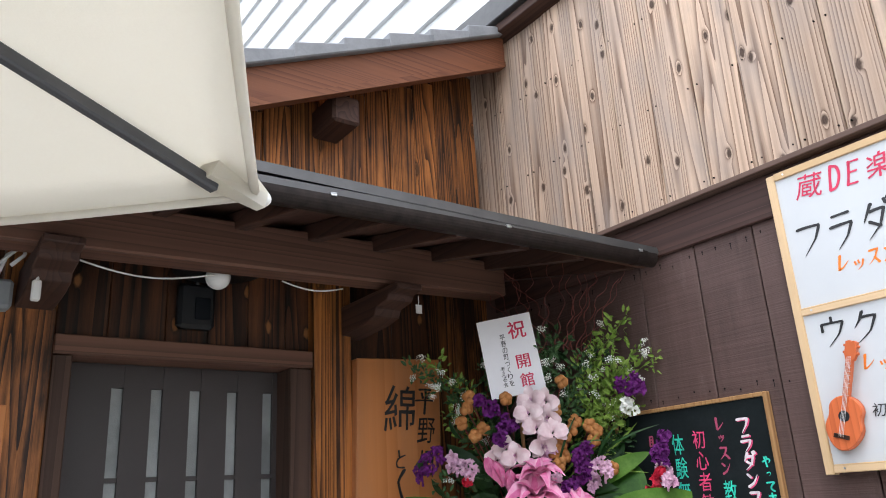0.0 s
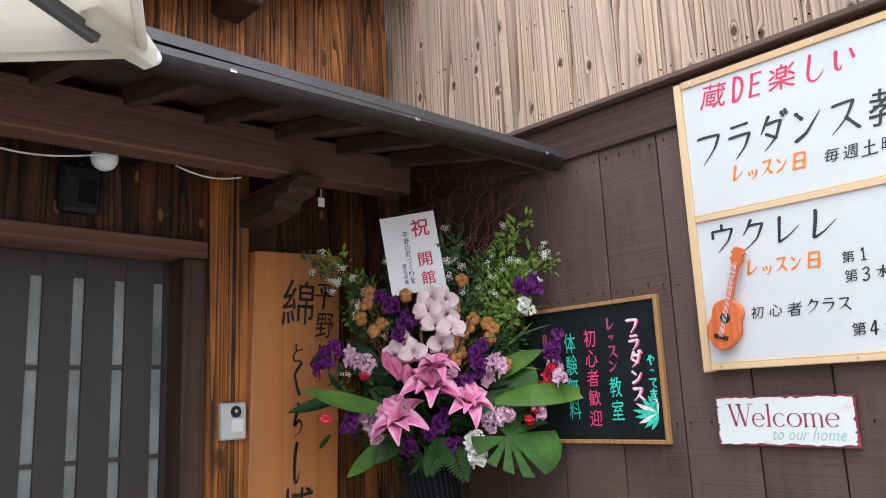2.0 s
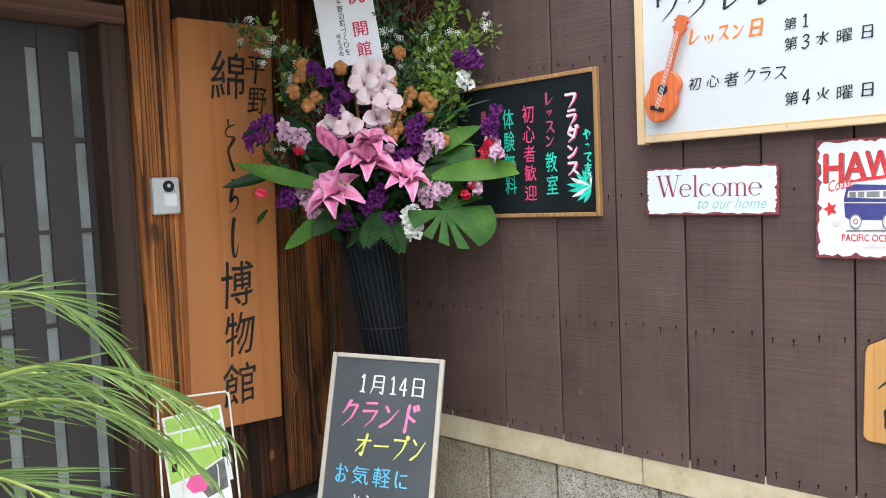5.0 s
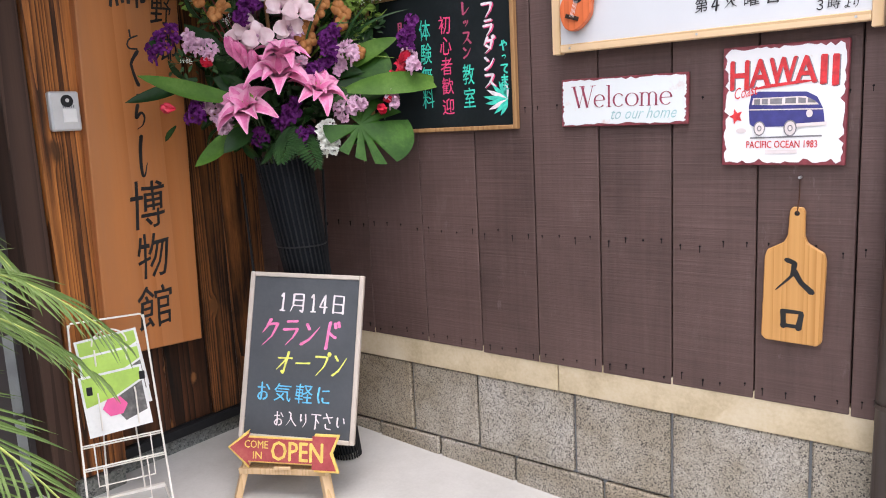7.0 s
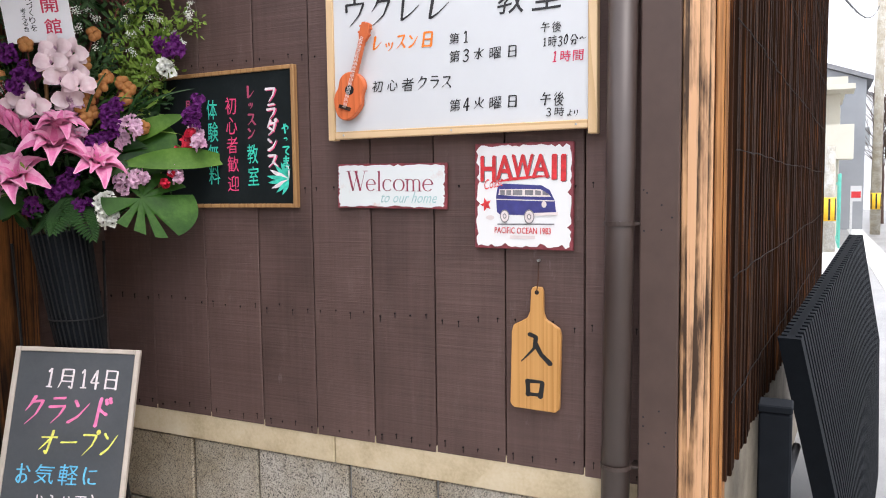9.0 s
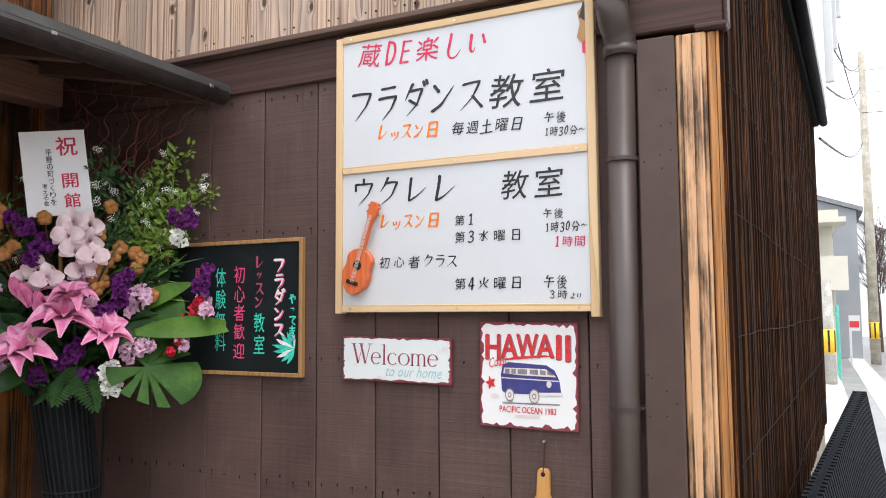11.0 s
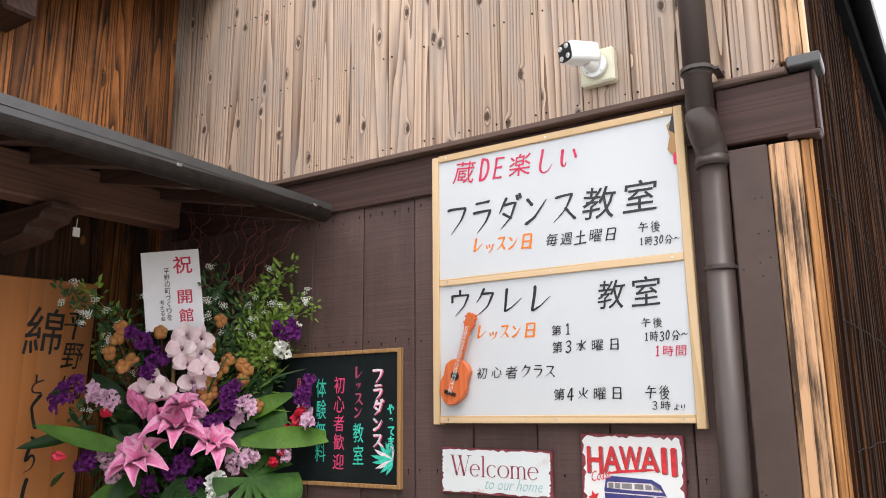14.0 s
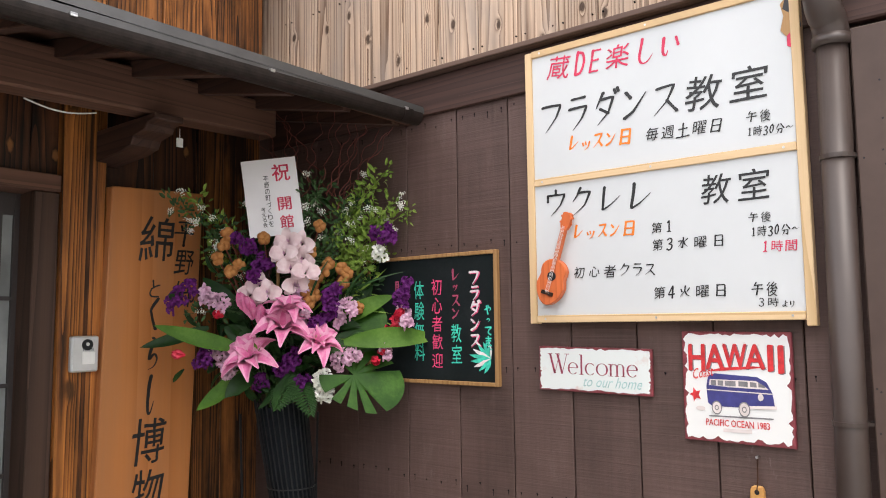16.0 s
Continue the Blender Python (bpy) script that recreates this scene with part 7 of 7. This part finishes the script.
cyl(bm, (0, 0, 0.0), (0, 0, 0.08), 0.28, 0.26, 32)
part("base", bm, CONCRETE, para, "round concrete base")

# ---- leaning black panel and bollard on the street ----
pan = empty("leaning_black_panel", (0, 0, 0), "black slatted metal panel leaning beside the charred facade", "panel")
A, B, D, E = Vector((0.62, -2.822, 0.815)), Vector((2.42, -3.08, 1.057)), Vector((0.79, -3.03, -0.19)), Vector((2.3, -3.18, -0.19))
M0, M1 = Vector((0.72, -2.945, 0.232)), Vector((2.45, -3.175, 0.5))
nrm = Vector((0.17, 0.97, 0.0)).normalized()


def slab(k0, k1, deep, back=0.0):
    """A strip of the panel from k0 to k1 along its length, bent at mid-height."""
    bm = bmesh.new()
    lines = ((A, B), (M0, M1), (D, E))
    rows_ = [[bm.verts.new(p.lerp(q, k) + nrm * o) for k, o in ((k0, back), (k1, back), (k1, deep), (k0, deep))] for p, q in lines]
    bm.faces.new(rows_[0])
    bm.faces.new(rows_[-1][::-1])
    for u, w in zip(rows_, rows_[1:]):
        for t in range(4):
            bm.faces.new([u[t], u[(t + 1) % 4], w[(t + 1) % 4], w[t]])
    bmesh.ops.recalc_face_normals(bm, faces=bm.faces)
    return bm


nn = 44
part("end_plate", slab(-0.012, 0.0, 0.07, -0.004), PANELBLACK, pan)
for i in range(nn):
    part("slat", slab((i + 0.4) / nn, (i + 0.98) / nn, 0.065), PANELBLACK, pan)
part("sheet", slab(0.0, 0.998, 0.045, 0.02), PANELBLACK, pan)
bol = empty("black_bollard", (0.25, -2.765, -0.2), "square black metal post standing beside the facade", "bollard")
block_part("post", (-0.045, -0.045, 0.0), (0.045, 0.045, 0.86), PANELBLACK, bol, width=0.006)
block_part("cap", (-0.047, -0.047, 0.862), (0.047, 0.047, 0.885), PANELBLACK, bol, width=0.004)
bm = bmesh.new()
cyl(bm, (0.04, -0.02, 0.6), (0.5, -0.05, 0.6), 0.014, seg=10)
part("arm", bm, BLACKMAT, bol)

# ---- street: kerb strips, poles, houses, wires ----
for i, (x0, x1, y0, y1, z, mat, lab) in enumerate(((0.3, 40, -3.05, -2.9, -0.19, KERB, "pale concrete gutter strip along the facade"), (6.5, 60, -4.2, -3.75, -0.19, KERB, "pale concrete drain strip along the street"), (8.0, 60, -3.3, -2.6, -0.1, KERB, "raised pale pavement before the houses"))):
    bm = bmesh.new()
    for j in range(int((x1 - x0) / 1.2)):
        box(bm, x0 + j * 1.2, y0, -0.25, x0 + j * 1.2 + 1.19, y1, z + 0.002 * (j % 3))
    thing("pavement", bm, mat, lab, "pavement", "structure")
for x, y, h, r in ((15.8, -3.08, 2.3, 0.13), (24.0, -4.42, 9.5, 0.14), (33.0, -4.9, 10.0, 0.15)):
    pole = empty("utility_pole", (x, y, -0.2), "grey concrete utility pole with a yellow and black band", "utility pole", group="utility poles")
    bm = bmesh.new()
    cyl(bm, (0, 0, 0), (0, 0, h), r, r * 0.7, 16)
    part("shaft", bm, CONCRETE, pole, smooth=True)
    bm = bmesh.new()
    cyl(bm, (0, 0, 0.75), (0, 0, 1.24), r * 1.03, r * 1.02, 16)
    band = part("warning_band", bm, YELLOWBAND, pole, "yellow and black warning band", True)
    for j in range(6):
        a = j * 1.047
        bm = bmesh.new()
        box(bm, r * 1.01, -0.02, 0.77, r * 1.06, 0.02, 1.22, Matrix.Rotation(a, 4, "Z"))
        part("black_stripe", bm, BLACKMAT, band)
    for z in (h - 0.6, h - 1.3) if h > 5 else ():
        bm = bmesh.new()
        box(bm, -0.04, -0.8, z, 0.04, 0.8, z + 0.08)
        part("crossarm", bm, STEEL, pole)


def house(name, lab, x0, y0, z0, w, d, h, wall, gable, wins, balcony):
    ob = empty(name, (x0, y0, z0), lab, "house")
    bm = bmesh.new()
    box(bm, 0, 0, 0, w, d, h)
    part("wall", bm, wall, ob)
    bm = bmesh.new()
    if gable:
        outline(bm, ((-0.2, h - 0.05), (d / 2, h + gable), (d + 0.2, h - 0.05), (d + 0.2, h + 0.1), (d / 2, h + gable + 0.18), (-0.2, h + 0.1)), w + 0.3, Matrix(((0, 0, 1, -0.15), (1, 0, 0, 0), (0, 1, 0, 0), (0, 0, 0, 1))))
        bmesh.ops.recalc_face_normals(bm, faces=bm.faces)
        part("roof", bm, TILE, ob)
        bm = bmesh.new()
        outline(bm, ((0, h), (d, h), (d / 2, h + gable)), w, Matrix(((0, 0, 1, 0), (1, 0, 0, 0), (0, 1, 0, 0), (0, 0, 0, 1))))
        bmesh.ops.recalc_face_normals(bm, faces=bm.faces)
        part("gable", bm, wall, ob)
    else:
        box(bm, -0.15, -0.15, h, w + 0.15, d + 0.15, h + 0.2)
        part("roof", bm, wall, ob)
    for (face, u, z, ww, hh) in wins:
        win = bmesh.new()
        if face == "x":
            box(win, -0.04, u, z, 0.02, u + ww, z + hh)
        else:
            box(win, u, -0.04, z, u + ww, 0.02, z + hh)
        wo = part("window", win, WHITEWALL, ob)
        win = bmesh.new()
        if face == "x":
            box(win, -0.05, u + 0.06, z + 0.06, -0.03, u + ww - 0.06, z + hh - 0.06)
        else:
            box(win, u + 0.06, -0.05, z + 0.06, u + ww - 0.06, -0.03, z + hh - 0.06)
        part("pane", win, FROST, wo)
    if balcony:
        u0, u1, z, out, hh = balcony
        bm = bmesh.new()
        box(bm, -out + 0.121, u0 + 0.121, z, -0.002, u1 - 0.121, z + 0.15)
        box(bm, -out, u0, z, -out + 0.12, u1, z + hh)
        box(bm, -out + 0.121, u0 + 0.001, z, -0.002, u0 + 0.12, z + hh)
        box(bm, -out + 0.121, u1 - 0.12, z, -0.002, u1 - 0.001, z + hh)
        part("balcony", bm, wall, ob, "solid balcony parapet")
        bm = bmesh.new()
        box(bm, -out - 0.1, u0, z + hh + 0.8, 0.1, u1, z + hh + 0.92)
        part("balcony_roof", bm, wall, ob)
    return ob


house("beige_house", "beige rendered house with a solid balcony down the street", 19.0, -3.3, -0.2, 5, 6, 3.9, BEIGEWALL, 0, (("x", 1.6, 0.8, 1.2, 1.4), ("x", 3.6, 0.8, 1.2, 1.4), ("y", 1.5, 1.0, 1.5, 1.2), ("y", 1.5, 2.5, 1.5, 1.0)), (-0.28, 1.4, 2.1, 1.0, 0.8))
house("grey_house", "grey gabled house behind the beige house", 26.5, -4.2, -0.2, 9, 5.0, 4.9, GREYWALL, 0.9, (("x", 1.0, 3.2, 0.9, 1.2), ("x", 3.0, 1.2, 1.4, 1.3), ("y", 2, 1.2, 1.5, 1.2)), None)
house("far_house", "pale house far down the street", 48.0, -6.5, -0.2, 9, 7, 6.0, WHITEWALL, 1.6, (("x", 1.0, 3.6, 1.2, 1.2), ("x", 3.6, 1.0, 1.4, 1.3)), None)
house("far_house", "low grey house across the far street", 60.0, -13.0, -0.2, 10, 6, 4.5, GREYWALL, 1.4, (("x", 1.0, 1.2, 1.2, 1.2), ("x", 3.4, 1.2, 1.2, 1.2)), None)
fence = empty("green_fence", (16.9, -3.3, -0.2), "light green steel fence panel beside the pole", "fence")
for j in range(9):
    block_part("bar", (j * 0.22, -0.02, 0.0), (j * 0.22 + 0.06, 0.02, 1.75), GREENPAINT, fence, width=0.004)
for z in (0.2, 1.5):
    block_part("rail", (0.0, 0.021, z), (1.82, 0.05, z + 0.06), GREENPAINT, fence, width=0.004)
wall_low = empty("grey_boundary_wall", (16.4, -3.05, -0.2), "low grey concrete boundary wall with a red notice", "wall")
block_part("wall", (0.0, 0.0, 0.0), (0.2, 1.5, 1.4), CONCRETE, wall_low, width=0.01)
notice = empty("roadside_notice", (22.5, -3.75, -0.2), "small white and red notice board on a post", "notice board")
block_part("post", (0.0, 0.0, 0.0), (0.06, 0.06, 1.02), STEEL, notice)
block_part("board", (-0.02, -0.22, 1.02), (0.0, 0.06, 1.46), WHITEBOARD, notice)
block_part("red_band", (-0.03, -0.2, 1.12), (-0.0205, 0.04, 1.3), REDPRINT, notice)
for p, q, sag in (((5.3, -2.95, 3.0), (24, -4.35, 6.5), 0.3), ((5.3, -2.9, 3.6), (24, -4.35, 8.2), 0.3), ((5.3, -2.9, 4.3), (24, -4.35, 8.9), 0.4), ((5.3, -2.9, 5.2), (33, -4.9, 9.4), 0.5), ((4.0, -9.0, 4.0), (24, -4.35, 7.4), 0.4)):
    bm = bmesh.new()
    p, q = Vector(p), Vector(q)
    tube(bm, [p.lerp(q, i / 14) - Vector((0, 0, sag * math.sin(math.pi * i / 14))) for i in range(15)], 0.014, 5)
    thing("overhead_wire", bm, BLACKMAT, "thin black overhead wire above the street", "wire", group="overhead wires")
# bare street trees
for x, y, h in ((31.0, -5.0, 6.0), (38, -6.0, 6.5)):
    tree = empty("bare_tree", (x, y, -0.2), "bare winter tree with fine twigs", "tree", group="bare trees")
    tr = random.Random(int(x))
    bm = bmesh.new()
    tube(bm, [(0, 0, 0), (0.05, 0, h * 0.3), (0.0, 0.05, h * 0.5)], 0.12, 8, 0.07)
    part("trunk", bm, BROWNZ, tree)
    bm = bmesh.new()
    for i in range(110):
        b0 = Vector((tr.gauss(0, 0.15), tr.gauss(0, 0.15), h * tr.uniform(0.35, 0.75)))
        d = Vector((tr.gauss(0, 0.6), tr.gauss(0, 0.6), 1)).normalized() * h * tr.uniform(0.12, 0.35)
        tube(bm, [b0, b0 + d * 0.5 + Vector((tr.gauss(0, 0.1), tr.gauss(0, 0.1), 0)), b0 + d], 0.018, 4, 0.004)
    part("crown", bm, BROWNZ, tree)["kind"] = "stuff"
